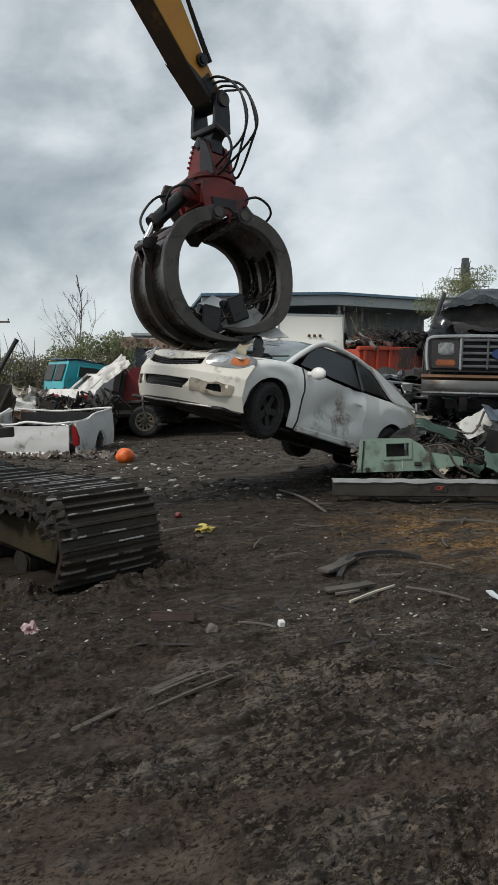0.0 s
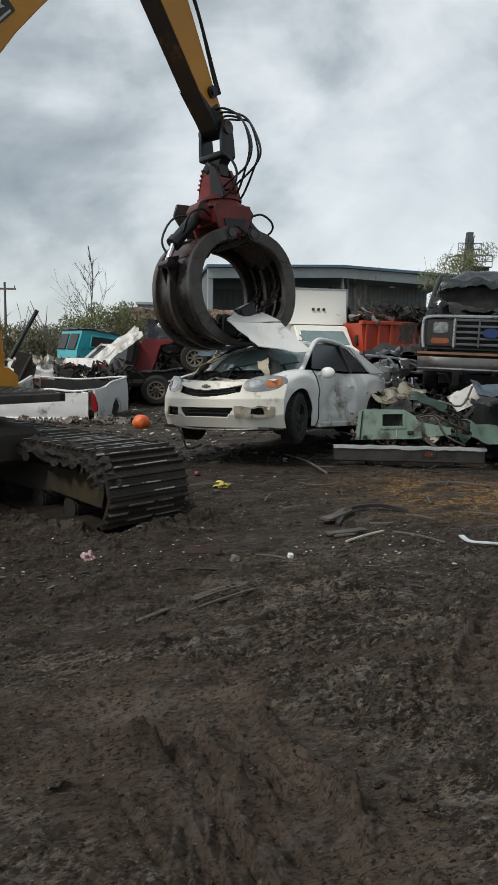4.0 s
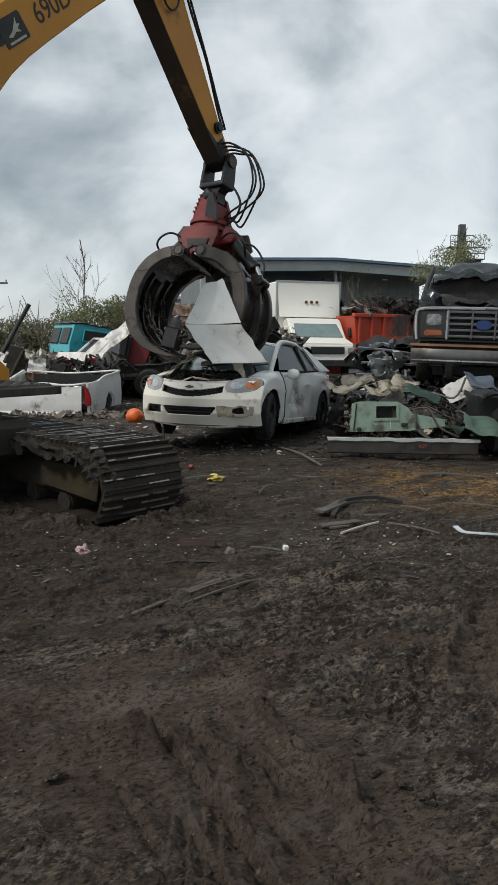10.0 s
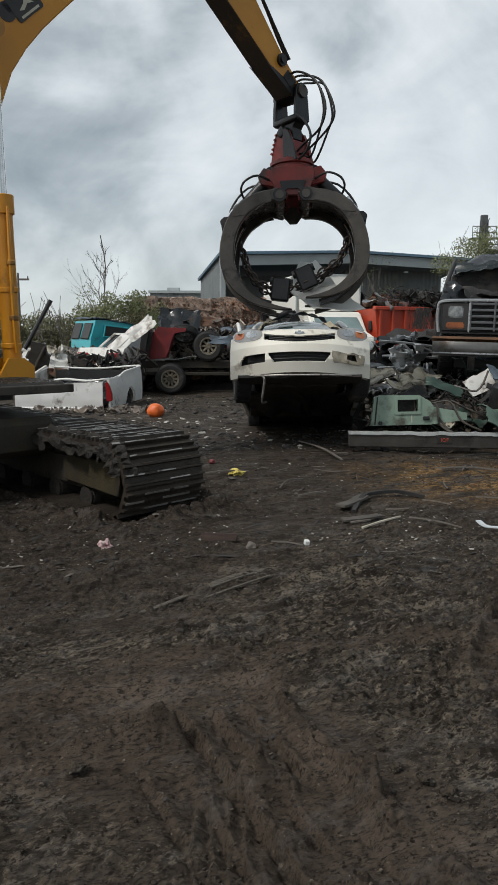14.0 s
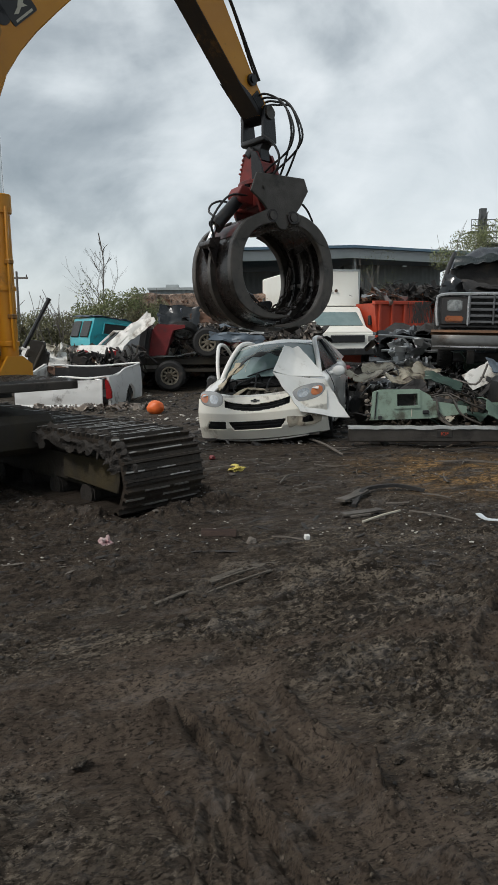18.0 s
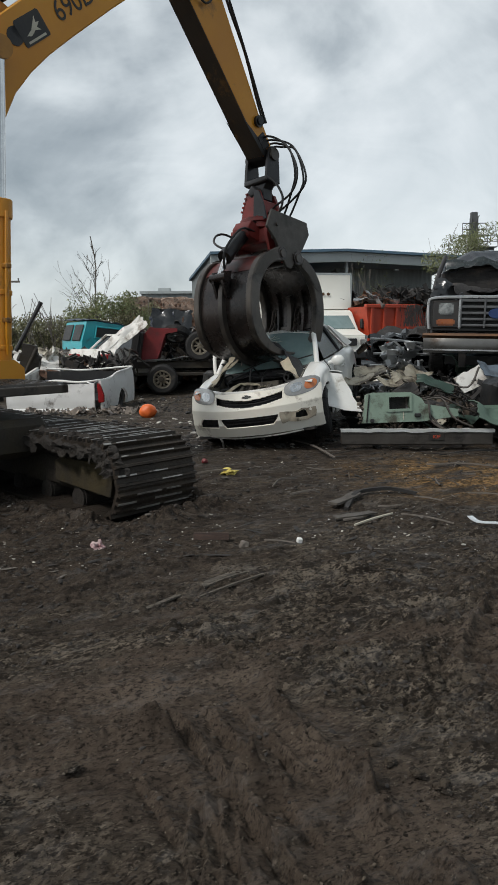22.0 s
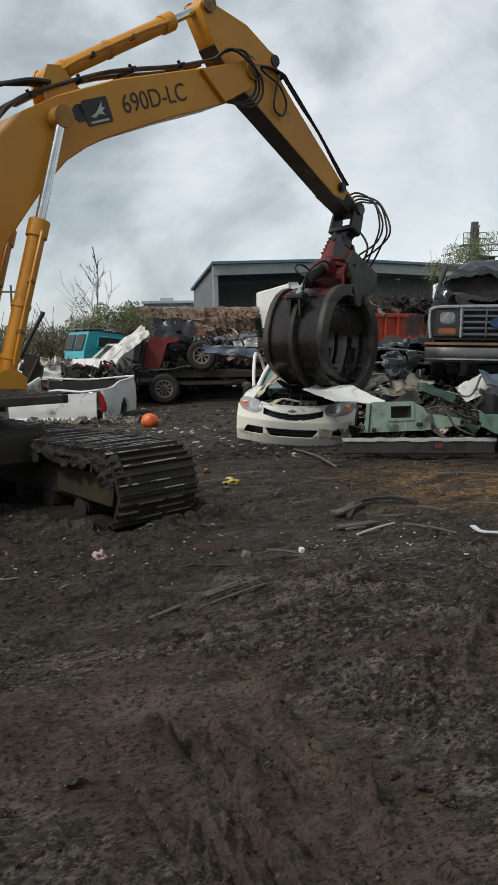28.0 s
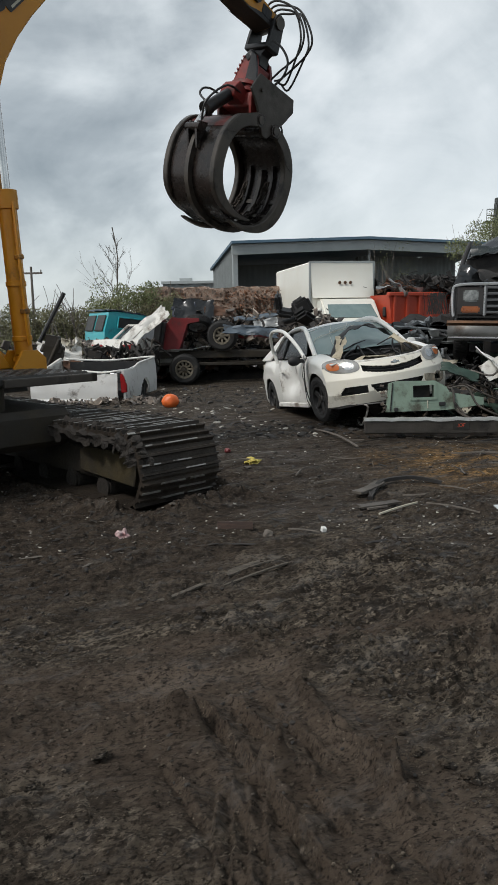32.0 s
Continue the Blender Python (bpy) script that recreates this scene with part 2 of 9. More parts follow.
def ground_material():
    m = bpy.data.materials.new("wet_trampled_mud")
    m.use_nodes = True
    nt = m.node_tree
    b = nt.nodes["Principled BSDF"]
    tc = nt.nodes.new("ShaderNodeTexCoord")
    drag = nt.nodes.new("ShaderNodeMapping")        # mud smeared along the way the machines drive
    drag.vector_type = "TEXTURE"
    drag.inputs["Scale"].default_value = (2.1, 0.95, 1.0)
    drag.inputs["Rotation"].default_value = (0, 0, radians(24))
    nt.links.new(tc.outputs["Object"], drag.inputs[0])

    def nz(s, det, rg=0.6, dist=0.0):
        n = nt.nodes.new("ShaderNodeTexNoise")
        for k, v in (("Scale", s), ("Detail", det), ("Roughness", rg), ("Distortion", dist)):
            n.inputs[k].default_value = v
        nt.links.new(drag.outputs[0], n.inputs["Vector"])
        return n.outputs["Fac"]

    def rng(src, lo, hi, a=0.0, c=1.0):
        r = nt.nodes.new("ShaderNodeMapRange")
        for k, v in (("From Min", lo), ("From Max", hi), ("To Min", a), ("To Max", c)):
            r.inputs[k].default_value = v
        nt.links.new(src, r.inputs["Value"])
        return r.outputs[0]

    def op(kind, a, c):
        x = nt.nodes.new("ShaderNodeMath")
        x.operation = kind
        for sock, v in ((x.inputs[0], a), (x.inputs[1], c)):
            if isinstance(v, float):
                sock.default_value = v
            else:
                nt.links.new(v, sock)
        return x.outputs[0]

    def mixc(fac, a, bb):
        x = nt.nodes.new("ShaderNodeMix")
        x.data_type = "RGBA"
        nt.links.new(fac, x.inputs["Factor"])
        for sock, v in ((x.inputs[6], a), (x.inputs[7], bb)):
            if isinstance(v, tuple):
                sock.default_value = (*v, 1)
            else:
                nt.links.new(v, sock)
        return x.outputs[2]

    def far_from(x, y, r0, r1, a, c):
        vo = nt.nodes.new("ShaderNodeVectorMath")
        vo.operation = "DISTANCE"
        vo.inputs[1].default_value = (x, y, 0.0)
        nt.links.new(tc.outputs["Object"], vo.inputs[0])
        return rng(vo.outputs["Value"], r0, r1, a, c)

    # churned dark mud: wet black hollows, drier grey-brown crusts
    col = mixc(rng(nz(1.1, 7, 0.65), 0.40, 0.60), (0.082, 0.067, 0.051), (0.055, 0.044, 0.034))
    col = mixc(rng(nz(3.4, 9, 0.72, 0.4), 0.53, 0.58), col, (0.135, 0.113, 0.088))
    col = mixc(rng(nz(9.0, 9, 0.74), 0.51, 0.56), col, (0.026, 0.021, 0.0165))
    col = mixc(rng(nz(30.0, 9, 0.74), 0.545, 0.59), col, (0.165, 0.138, 0.107))
    col = mixc(rng(nz(44.0, 9, 0.74), 0.515, 0.55), col, (0.022, 0.018, 0.014))
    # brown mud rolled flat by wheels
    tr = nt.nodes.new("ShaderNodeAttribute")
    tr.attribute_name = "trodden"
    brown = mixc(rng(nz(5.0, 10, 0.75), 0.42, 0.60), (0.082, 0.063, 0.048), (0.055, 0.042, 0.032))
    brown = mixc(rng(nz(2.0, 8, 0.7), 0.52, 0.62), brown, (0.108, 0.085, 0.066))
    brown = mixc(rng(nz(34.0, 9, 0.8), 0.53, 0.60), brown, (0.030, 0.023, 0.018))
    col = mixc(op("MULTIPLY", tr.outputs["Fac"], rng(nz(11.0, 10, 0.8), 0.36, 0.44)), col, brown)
    # black oily mud on the working ground, and the machine's shade painted as dark mud
    oil_shade = op("ADD", far_from(0.2, 8.6, 2.4, 5.2, 0.62, 0.0), rng(nz(1.6, 8, 0.7), 0.35, 0.65, -0.3, 0.4))
    oil_shade = op("ADD", oil_shade, far_from(-2.1, 4.9, 1.0, 2.6, 0.8, 0.0))
    col = mixc(rng(oil_shade, 0.2, 0.75), col, mixc(rng(nz(12.0, 9, 0.8), 0.46, 0.58), (0.060, 0.047, 0.036), (0.020, 0.016, 0.013)))
    # fine grains, dark and pale
    col = mixc(rng(nz(80, 6, 0.75), 0.53, 0.60), col, (0.020, 0.016, 0.013))
    col = mixc(rng(nz(90, 6, 0.75), 0.64, 0.66), col, (0.22, 0.185, 0.145))
    # rusty, straw-coloured spill on the open ground before the scrap line
    straw = mixc(rng(nz(30, 8, 0.8), 0.47, 0.55), (0.055, 0.036, 0.018), (0.25, 0.15, 0.065))
    col = mixc(op("MULTIPLY", far_from(2.15, 7.25, 0.5, 1.5, 1.0, 0.0), rng(nz(4.5, 6, 0.65), 0.40, 0.56)), col, straw)
    nt.links.new(col, b.inputs["Base Color"])
    nt.links.new(rng(nz(7.0, 8, 0.7), 0.52, 0.66, 0.06, 0.5), b.inputs["Specular IOR Level"])
    nt.links.new(rng(nz(4.0, 7, 0.65), 0.36, 0.64, 0.45, 0.85), b.inputs["Roughness"])
    bp = nt.nodes.new("ShaderNodeBump")
    bp.inputs["Strength"].default_value, bp.inputs["Distance"].default_value = 0.9, 0.022
    nt.links.new(nz(26, 10, 0.74), bp.inputs["Height"])
    nt.links.new(bp.outputs[0], b.inputs["Normal"])
    return m


M_ground = ground_material()


# ---- building tools ----
rnd = random.Random(7)
UP = Vector((0, 0, 1))


def part(name, bm, material, parent=None, label="", smooth=False):
    """Link a bmesh as one mesh object under a thing or a part."""
    me = bpy.data.meshes.new(name)
    bm.normal_update()
    bm.to_mesh(me)
    bm.free()
    me.polygons.foreach_set("use_smooth", np.ones(len(me.polygons), bool))
    me.set_sharp_from_angle(angle=radians(75 if smooth else 32))
    me.materials.append(material)
    ob = new(name, me)
    if parent is not None:
        ob.parent = parent
    if label:
        ob["label"] = label
    return ob


def thing(name, label, category, m=None, group="", kind=""):
    ob = new(name)
    ob.empty_display_size = 0.1
    if m is not None:
        ob.matrix_basis = m
    return tagged(ob, label, category, group, kind)


def B():
    return bmesh.new()


def box(bm, sx, sy, sz, m=None, bevel=0.0, seg=1):
    r = bmesh.ops.create_cube(bm, size=1.0)
    vs = r["verts"]
    bmesh.ops.scale(bm, vec=(sx, sy, sz), verts=vs)
    if bevel:
        es = list({e for v in vs for e in v.link_edges})
        o = bmesh.ops.bevel(bm, geom=es, offset=min(bevel, 0.45 * min(sx, sy, sz)), segments=seg, affect="EDGES")
        vs = list({v for f in o["faces"] for v in f.verts} | {v for v in vs if v.is_valid})
    if m is not None:
        bmesh.ops.transform(bm, matrix=m, verts=vs)
    return vs


def box2(bm, lo, hi, bevel=0.0):
    """A box between two corners."""
    return box(bm, hi[0] - lo[0], hi[1] - lo[1], hi[2] - lo[2], pose(*[(a + b) / 2 for a, b in zip(lo, hi)]), bevel)


def cyl(bm, r1, r2, h, seg=16, m=None):
    r = bmesh.ops.create_cone(bm, cap_ends=True, cap_tris=False, segments=seg, radius1=r1, radius2=r2, depth=h)
    if m is not None:
        bmesh.ops.transform(bm, matrix=m, verts=r["verts"])
    return r["verts"]


def rod(bm, a, b, r, seg=12, r2=None):
    """A round bar from a to b."""
    a, b = Vector(a), Vector(b)
    d = b - a
    m = Matrix.Translation((a + b) / 2) @ d.to_track_quat("Z", "Y").to_matrix().to_4x4()
    return cyl(bm, r, r if r2 is None else r2, d.length, seg, m)


def tube(bm, pts, r, seg=7):
    """A bent tube through points."""
    pts = [Vector(p) for p in pts]
    rings = []
    for i, p in enumerate(pts):
        d = (pts[min(i + 1, len(pts) - 1)] - pts[max(i - 1, 0)]).normalized()
        a = d.orthogonal().normalized() if i == 0 else (last_a - d * last_a.dot(d)).normalized()
        last_a = a
        b = d.cross(a)
        rings.append([bm.verts.new(p + r * (math.cos(t) * a + math.sin(t) * b)) for t in [2 * math.pi * k / seg for k in range(seg)]])
    for q, s in zip(rings, rings[1:]):
        for k in range(seg):
            bm.faces.new((q[k], q[(k + 1) % seg], s[(k + 1) % seg], s[k]))
    bm.faces.new(rings[0][::-1])
    bm.faces.new(rings[-1])


def bend(pts, n=5):
    """Smooth a polyline (Catmull-Rom)."""
    pts = [Vector(p) for p in pts]
    out = []
    for i in range(len(pts) - 1):
        p0, p1, p2, p3 = pts[max(i - 1, 0)], pts[i], pts[i + 1], pts[min(i + 2, len(pts) - 1)]
        for k in range(n):
            t = k / n
            out.append(0.5 * (2 * p1 + (p2 - p0) * t + (2 * p0 - 5 * p1 + 4 * p2 - p3) * t * t + (3 * p1 - p0 - 3 * p2 + p3) * t ** 3))
    return out + [pts[-1]]


def prism(bm, pts, h0, h1, m=None):
    """A polygon in local x-z drawn out along y from h0 to h1."""
    lo = [bm.verts.new((x, h0, z)) for x, z in pts]
    hi = [bm.verts.new((x, h1, z)) for x, z in pts]
    bm.faces.new(lo)
    bm.faces.new(hi[::-1])
    n = len(pts)
    for i in range(n):
        bm.faces.new((lo[(i + 1) % n], lo[i], hi[i], hi[(i + 1) % n]))
    vs = lo + hi
    bmesh.ops.recalc_face_normals(bm, faces=list({f for v in vs for f in v.link_faces}))
    if m is not None:
        bmesh.ops.transform(bm, matrix=m, verts=vs)
    return vs


def soften(bm, w, seg=1):
    es = [e for e in bm.edges if len(e.link_faces) == 2 and e.calc_face_angle(0) > 0.6]
    bmesh.ops.bevel(bm, geom=es, offset=w, segments=seg, affect="EDGES", clamp_overlap=True)


def grid(bm, nu, nv, f, skip=None):
    """A sheet of points f(u, v), u and v in 0..1; skip(u, v) leaves a face out."""
    vs = [[bm.verts.new(f(i / nu, j / nv)) for j in range(nv + 1)] for i in range(nu + 1)]
    for i in range(nu):
        for j in range(nv):
            if skip and skip((i + 0.5) / nu, (j + 0.5) / nv):
                continue
            bm.faces.new((vs[i][j], vs[i + 1][j], vs[i + 1][j + 1], vs[i][j + 1]))
    loose = [v for r in vs for v in r if not v.link_faces]
    bmesh.ops.delete(bm, geom=loose, context="VERTS")
    return vs


def thicken(bm, t):
    """Give a sheet thickness."""
    bmesh.ops.recalc_face_normals(bm, faces=bm.faces[:])
    bmesh.ops.solidify(bm, geom=bm.faces[:], thickness=t)


def rough_up(bm, amp, scale, seed=0.0, verts=None):
    """Dent a mesh with noise."""
    for v in verts or bm.verts:
        n = noise.noise_vector(v.co * scale + Vector((seed, seed * 1.7, -seed)))
        v.co += n * amp


def text_part(name, body, size, material, parent, m, depth=0.004, label=""):
    """Letters in the built-in font, as one flat mesh."""
    cu = bpy.data.curves.new(name, "FONT")
    cu.body, cu.size, cu.extrude, cu.align_x, cu.align_y = body, size, depth, "CENTER", "CENTER"
    tmp = bpy.data.objects.new(name, cu)
    scene.collection.objects.link(tmp)
    dg = bpy.context.evaluated_depsgraph_get()
    me = bpy.data.meshes.new_from_object(tmp.evaluated_get(dg))
    bpy.data.objects.remove(tmp)
    me.materials.clear()
    me.materials.append(material)
    ob = new(name, me)
    ob.parent = parent
    ob.matrix_basis = m
    if label:
        ob["label"] = label
    return ob


# ---- ground ----


def lattice(ix, iy, seed):
    h = (ix * 374761393 + iy * 668265263 + seed * 974711) & 0x7FFFFFFF
    h = ((h ^ (h >> 13)) * 1274126177) & 0x7FFFFFFF
    return ((h ^ (h >> 16)) & 0xFFFF) / 32767.5 - 1.0


def vnoise(x, y, seed):
    x, y = np.asarray(x, float), np.asarray(y, float)
    ix, iy = np.floor(x).astype(np.int64), np.floor(y).astype(np.int64)
    fx, fy = x - ix, y - iy
    fx, fy = fx * fx * (3 - 2 * fx), fy * fy * (3 - 2 * fy)
    a, b = lattice(ix, iy, seed), lattice(ix + 1, iy, seed)
    c, d = lattice(ix, iy + 1, seed), lattice(ix + 1, iy + 1, seed)
    return (a * (1 - fx) + b * fx) * (1 - fy) + (c * (1 - fx) + d * fx) * fy


def along(x, y, x0, y0, az):
    """Distance along and across a line from (x0, y0) at azimuth az."""
    ca, sa = math.cos(radians(az)), math.sin(radians(az))
    return (x - x0) * ca + (y - y0) * sa, -(x - x0) * sa + (y - y0) * ca


def rut(x, y, x0, y0, az, length, width, depth, pitch, bars):
    """A tyre rut: a shallow trench with raised shoulders and cleat marks across it."""
    s, d = along(x, y, x0, y0, az)
    d = d + 0.05 * np.sin(s * 1.3) + 0.02 * vnoise(s * 3, d * 0 + 3, 5)
    k = np.abs(d) / width
    inside = np.clip(1.2 - k, 0, 1)
    trench = -depth * np.clip(inside * 3, 0, 1)
    shoulder = depth * 0.9 * np.exp(-((k - 1.25) / 0.22) ** 2)
    cleat = bars * np.clip(inside * 4, 0, 1) * np.clip(np.sin((s + 0.8 * np.abs(d)) * 2 * math.pi / pitch) * 2, -1, 1)
    fade = np.clip(s / 0.3, 0, 1) * np.clip((length - s) / 0.3, 0, 1)
    return (trench + shoulder + cleat) * fade


def ribs(x, y, x0, y0, az, length, half, depth, pitch, seed):
    """Lines pressed lengthwise by a tyre's tread, each with one steep lip."""
    s, d = along(x, y, x0, y0, az)
    d = d + 0.035 * vnoise(s * 2.2, d * 1.5, seed) + 0.008 * vnoise(s * 14, d * 14, seed + 1)
    saw = (d / pitch) % 1.0
    lip = np.where(saw < 0.8, saw / 0.8, (1 - saw) / 0.2)
    fade = np.clip((half - np.abs(d)) / 0.05, 0, 1) * np.clip(s / 0.15, 0, 1) * np.clip((length - s) / 0.2, 0, 1)
    return depth * (lip - 0.6) * fade * np.clip(0.55 + 0.9 * vnoise(s * 3.5, d * 9, seed + 2), 0, 1)


def ridge(x, y, x0, y0, az, length, width, height, seed):
    """A broken crest of mud squeezed up beside a wheel."""
    s, d = along(x, y, x0, y0, az)
    d = d + 0.05 * vnoise(s * 3.1, d * 0 + 1, seed)
    fade = np.clip(s / 0.1, 0, 1) * np.clip((length - s) / 0.1, 0, 1)
    return height * np.exp(-(d / width) ** 2) * fade * np.clip(0.6 + 0.8 * vnoise(s * 7, d * 7, seed + 1), 0, 1.3)


def clods(x, y, cell, seed, density, stretch=1.5):
    """Rounded lumps strewn one to a cell; density (0..1) may vary over the ground."""
    gx, gy = np.floor(x / cell).astype(np.int64), np.floor(y / cell).astype(np.int64)
    out = 0 * x
    for i in (-1, 0, 1):
        for j in (-1, 0, 1):
            cx, cy = gx + i, gy + j
            a, b, c, e, g = [lattice(cx, cy, seed + 10 * k) for k in range(5)]
            r = cell * (0.34 + 0.22 * c)
            u, v = x - (cx + 0.5 + 0.42 * a) * cell, y - (cy + 0.5 + 0.42 * b) * cell
            ca, sa = np.cos(g * 0.7), np.sin(g * 0.7)
            d2 = ((u * ca + v * sa) / (stretch * r)) ** 2 + ((-u * sa + v * ca) / r) ** 2
            out = np.maximum(out, np.where(e * 0.5 + 0.5 < density, r * (0.75 + 0.3 * g) * np.sqrt(np.clip(1 - d2, 0, 1)), 0))
    return out


RUTS = ((0.98, 2.75, 68, 1.5, 0.13, 0.030, 0.10, 0.010), (1.28, 2.7, 68, 1.5, 0.11, 0.026, 0.10, 0.010))
RIBS = ((0.30, 1.45, 118, 1.35, 0.30, 0.055, 0.125, 40), (-1.6, 2.62, 3, 1.5, 0.17, 0.026, 0.075, 44), (-0.10, 1.4, 93, 0.85, 0.16, 0.020, 0.05, 48), (-1.0, 2.1, 12, 0.9, 0.12, 0.020, 0.10, 52), (0.1, 3.6, 10, 1.2, 0.2, 0.020, 0.08, 56))
RIDGES = ((0.28, 1.65, 118, 0.66, 0.034, 0.075, 60), (0.62, 1.65, 116, 1.25, 0.05, 0.075, 62), (-0.75, 2.28, 14, 0.55, 0.034, 0.065, 64), (-0.15, 2.2, -4, 0.35, 0.03, 0.06, 66), (-0.35, 1.6, 96, 0.5, 0.05, 0.05, 68))


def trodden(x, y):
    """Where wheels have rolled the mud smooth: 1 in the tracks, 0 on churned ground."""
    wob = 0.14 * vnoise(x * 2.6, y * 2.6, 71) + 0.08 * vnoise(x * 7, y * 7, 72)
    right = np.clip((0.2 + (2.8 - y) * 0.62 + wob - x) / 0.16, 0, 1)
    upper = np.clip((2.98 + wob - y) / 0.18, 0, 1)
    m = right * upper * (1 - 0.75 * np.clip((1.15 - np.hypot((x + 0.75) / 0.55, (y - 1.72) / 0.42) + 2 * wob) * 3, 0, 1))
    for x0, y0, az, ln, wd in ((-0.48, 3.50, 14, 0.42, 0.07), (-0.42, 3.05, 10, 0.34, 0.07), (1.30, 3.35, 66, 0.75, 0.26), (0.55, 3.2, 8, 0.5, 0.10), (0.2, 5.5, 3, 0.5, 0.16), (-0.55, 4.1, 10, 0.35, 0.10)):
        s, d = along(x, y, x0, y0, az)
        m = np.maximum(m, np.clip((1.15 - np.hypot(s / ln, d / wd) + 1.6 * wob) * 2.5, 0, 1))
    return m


def ground_z(x, y):
    x, y = np.asarray(x, float), np.asarray(y, float)
    near = np.clip((17 - y) / 6, 0, 1) * np.clip(1 - (y - 2.8) / 3.2, 0.45, 1)
    z = 0.035 * vnoise(x * 0.6, y * 0.6, 1) + 0.020 * vnoise(x * 1.9, y * 1.9, 2)
    wx, wy = x + 0.07 * vnoise(x * 2.3, y * 2.3, 31), y + 0.07 * vnoise(x * 2.3, y * 2.3, 32)
    rough = np.clip(0.72 + 0.75 * vnoise(x * 0.75, y * 0.9, 14) + 0.4 * vnoise(x * 2.6, y * 2.9, 15), 0.3, 1.25)
    rough = rough * (1 - 0.42 * trodden(x, y)) * np.clip((10.5 - y) / 3.5, 0.35, 1)
    # dragged layers with steep lips, running mostly sideways
    layer = 0 * x
    sx, sy = 0.914 * wx + 0.407 * wy, 0.914 * wy - 0.407 * wx
    for fx, fy, tilt, a, k in ((1.3, 4.5, 0.15, 0.034, 19), (3.0, 9.0, -0.8, 0.026, 20), (6.0, 17.0, 1.2, 0.018, 21), (11.0, 28.0, -1.0, 0.010, 22)):
        layer = layer + a * np.clip((vnoise(sx * fx, sy * fy + tilt * sx, k) - 0.05) * 4.5, 0, 1)
    wx, wy = sx, sy
    crumb = 0.030 * np.abs(vnoise(wx * 5.0, wy * 9.4, 4)) + 0.024 * np.abs(vnoise(wx * 12, wy * 20, 6)) + 0.016 * vnoise(x * 31, y * 34, 8) + 0.010 * vnoise(x * 66, y * 70, 12)
    patch = vnoise(x * 1.3, y * 1.5, 10)
    lumps = 0.26 * clods(wx, wy, 0.17, 100, np.clip(0.10 + 0.35 * patch, 0, 0.4), 2.0) + 0.60 * clods(wx, wy, 0.08, 200, np.clip(0.34 + 0.5 * patch, 0.08, 0.7), 2.2) + 0.8 * clods(wx, wy, 0.036, 300, np.clip(0.50 + 0.45 * vnoise(x * 2.2, y * 2.5, 11), 0.2, 0.85), 1.8)
    marks = 0 * x
    for r in RUTS:
        marks = marks + rut(x, y, *r)
    for r in RIBS:
        marks = marks + 1.05 * ribs(x, y, *r)
    for r in RIDGES:
        marks = marks + 1.25 * ridge(x, y, *r)
    s, d = along(x, y, -0.74, 5.60, 136.2)
    bank = np.clip((s + 0.45) / 0.3, 0, 1) * np.clip((5.2 - s) / 0.5, 0, 1) * np.exp(-((np.abs(d) - 0.52) / 0.13) ** 2) + np.exp(-(d / 0.5) ** 2 - ((s + 0.16) / 0.14) ** 2)
    marks = marks + 0.085 * bank * (0.7 + 0.6 * vnoise(x * 4, y * 4, 81))
    return z - 0.02 * np.clip((y - 7.5) / 2, 0, 1) + near * (rough * (layer + crumb - 0.03) + np.clip(rough, 0, 1) * 0.85 * lumps) + np.clip((17 - y) / 6, 0, 1) * (marks * (1 + 0.5 * vnoise(x * 17, y * 21, 91) + 0.4 * vnoise(x * 43, y * 47, 92)))


def gz(x, y):
    o = np.array([-0.05, 0.0, 0.05])
    return float(np.mean(ground_z(x + np.repeat(o, 3), y + np.tile(o, 3))))


row_y = [-900.0, -200.0, -60.0, -20.0, -6.0, -2.0, 0.3, 1.2]
while row_y[-1] < 18:
    row_y.append(row_y[-1] * (1.0024 if row_y[-1] < 9 else 1.005) + 0.0008)
while row_y[-1] < 3000:
    row_y.append(row_y[-1] * 1.08)
col_x = [-400.0, -60.0, -20.0, -8.0, -4.0, -2.0] + list(np.linspace(-1.06, 1.06, 640)) + [2.0, 4.0, 8.0, 20.0, 60.0, 400.0]
col_x = np.array(col_x)
fan = np.array(row_y)


def ground_sheet():
    nx, ny = len(col_x), len(row_y)
    Y = np.repeat(fan[:, None], nx, 1)
    X = col_x[None, :] * (0.42 * np.abs(Y) + 0.5)
    co = np.stack([X, Y, ground_z(X, Y)], -1).reshape(-1, 3)
    idx = np.arange(nx * ny).reshape(ny, nx)
    quads = np.stack([idx[:-1, :-1], idx[:-1, 1:], idx[1:, 1:], idx[1:, :-1]], -1).reshape(-1, 4)
    me = bpy.data.meshes.new("ground")
    me.vertices.add(len(co))
    me.vertices.foreach_set("co", co.ravel())
    me.loops.add(quads.size)
    me.loops.foreach_set("vertex_index", quads.ravel())
    me.polygons.add(len(quads))
    me.polygons.foreach_set("loop_start", np.arange(0, quads.size, 4))
    me.polygons.foreach_set("loop_total", np.full(len(quads), 4))
    me.update(calc_edges=True)
    me.materials.append(M_ground)
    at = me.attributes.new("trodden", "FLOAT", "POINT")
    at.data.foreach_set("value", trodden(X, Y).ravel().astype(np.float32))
    return tagged(new("ground", me), "dark wet trampled mud with tyre ruts and scattered shards", "ground", kind="structure")


ground_sheet()


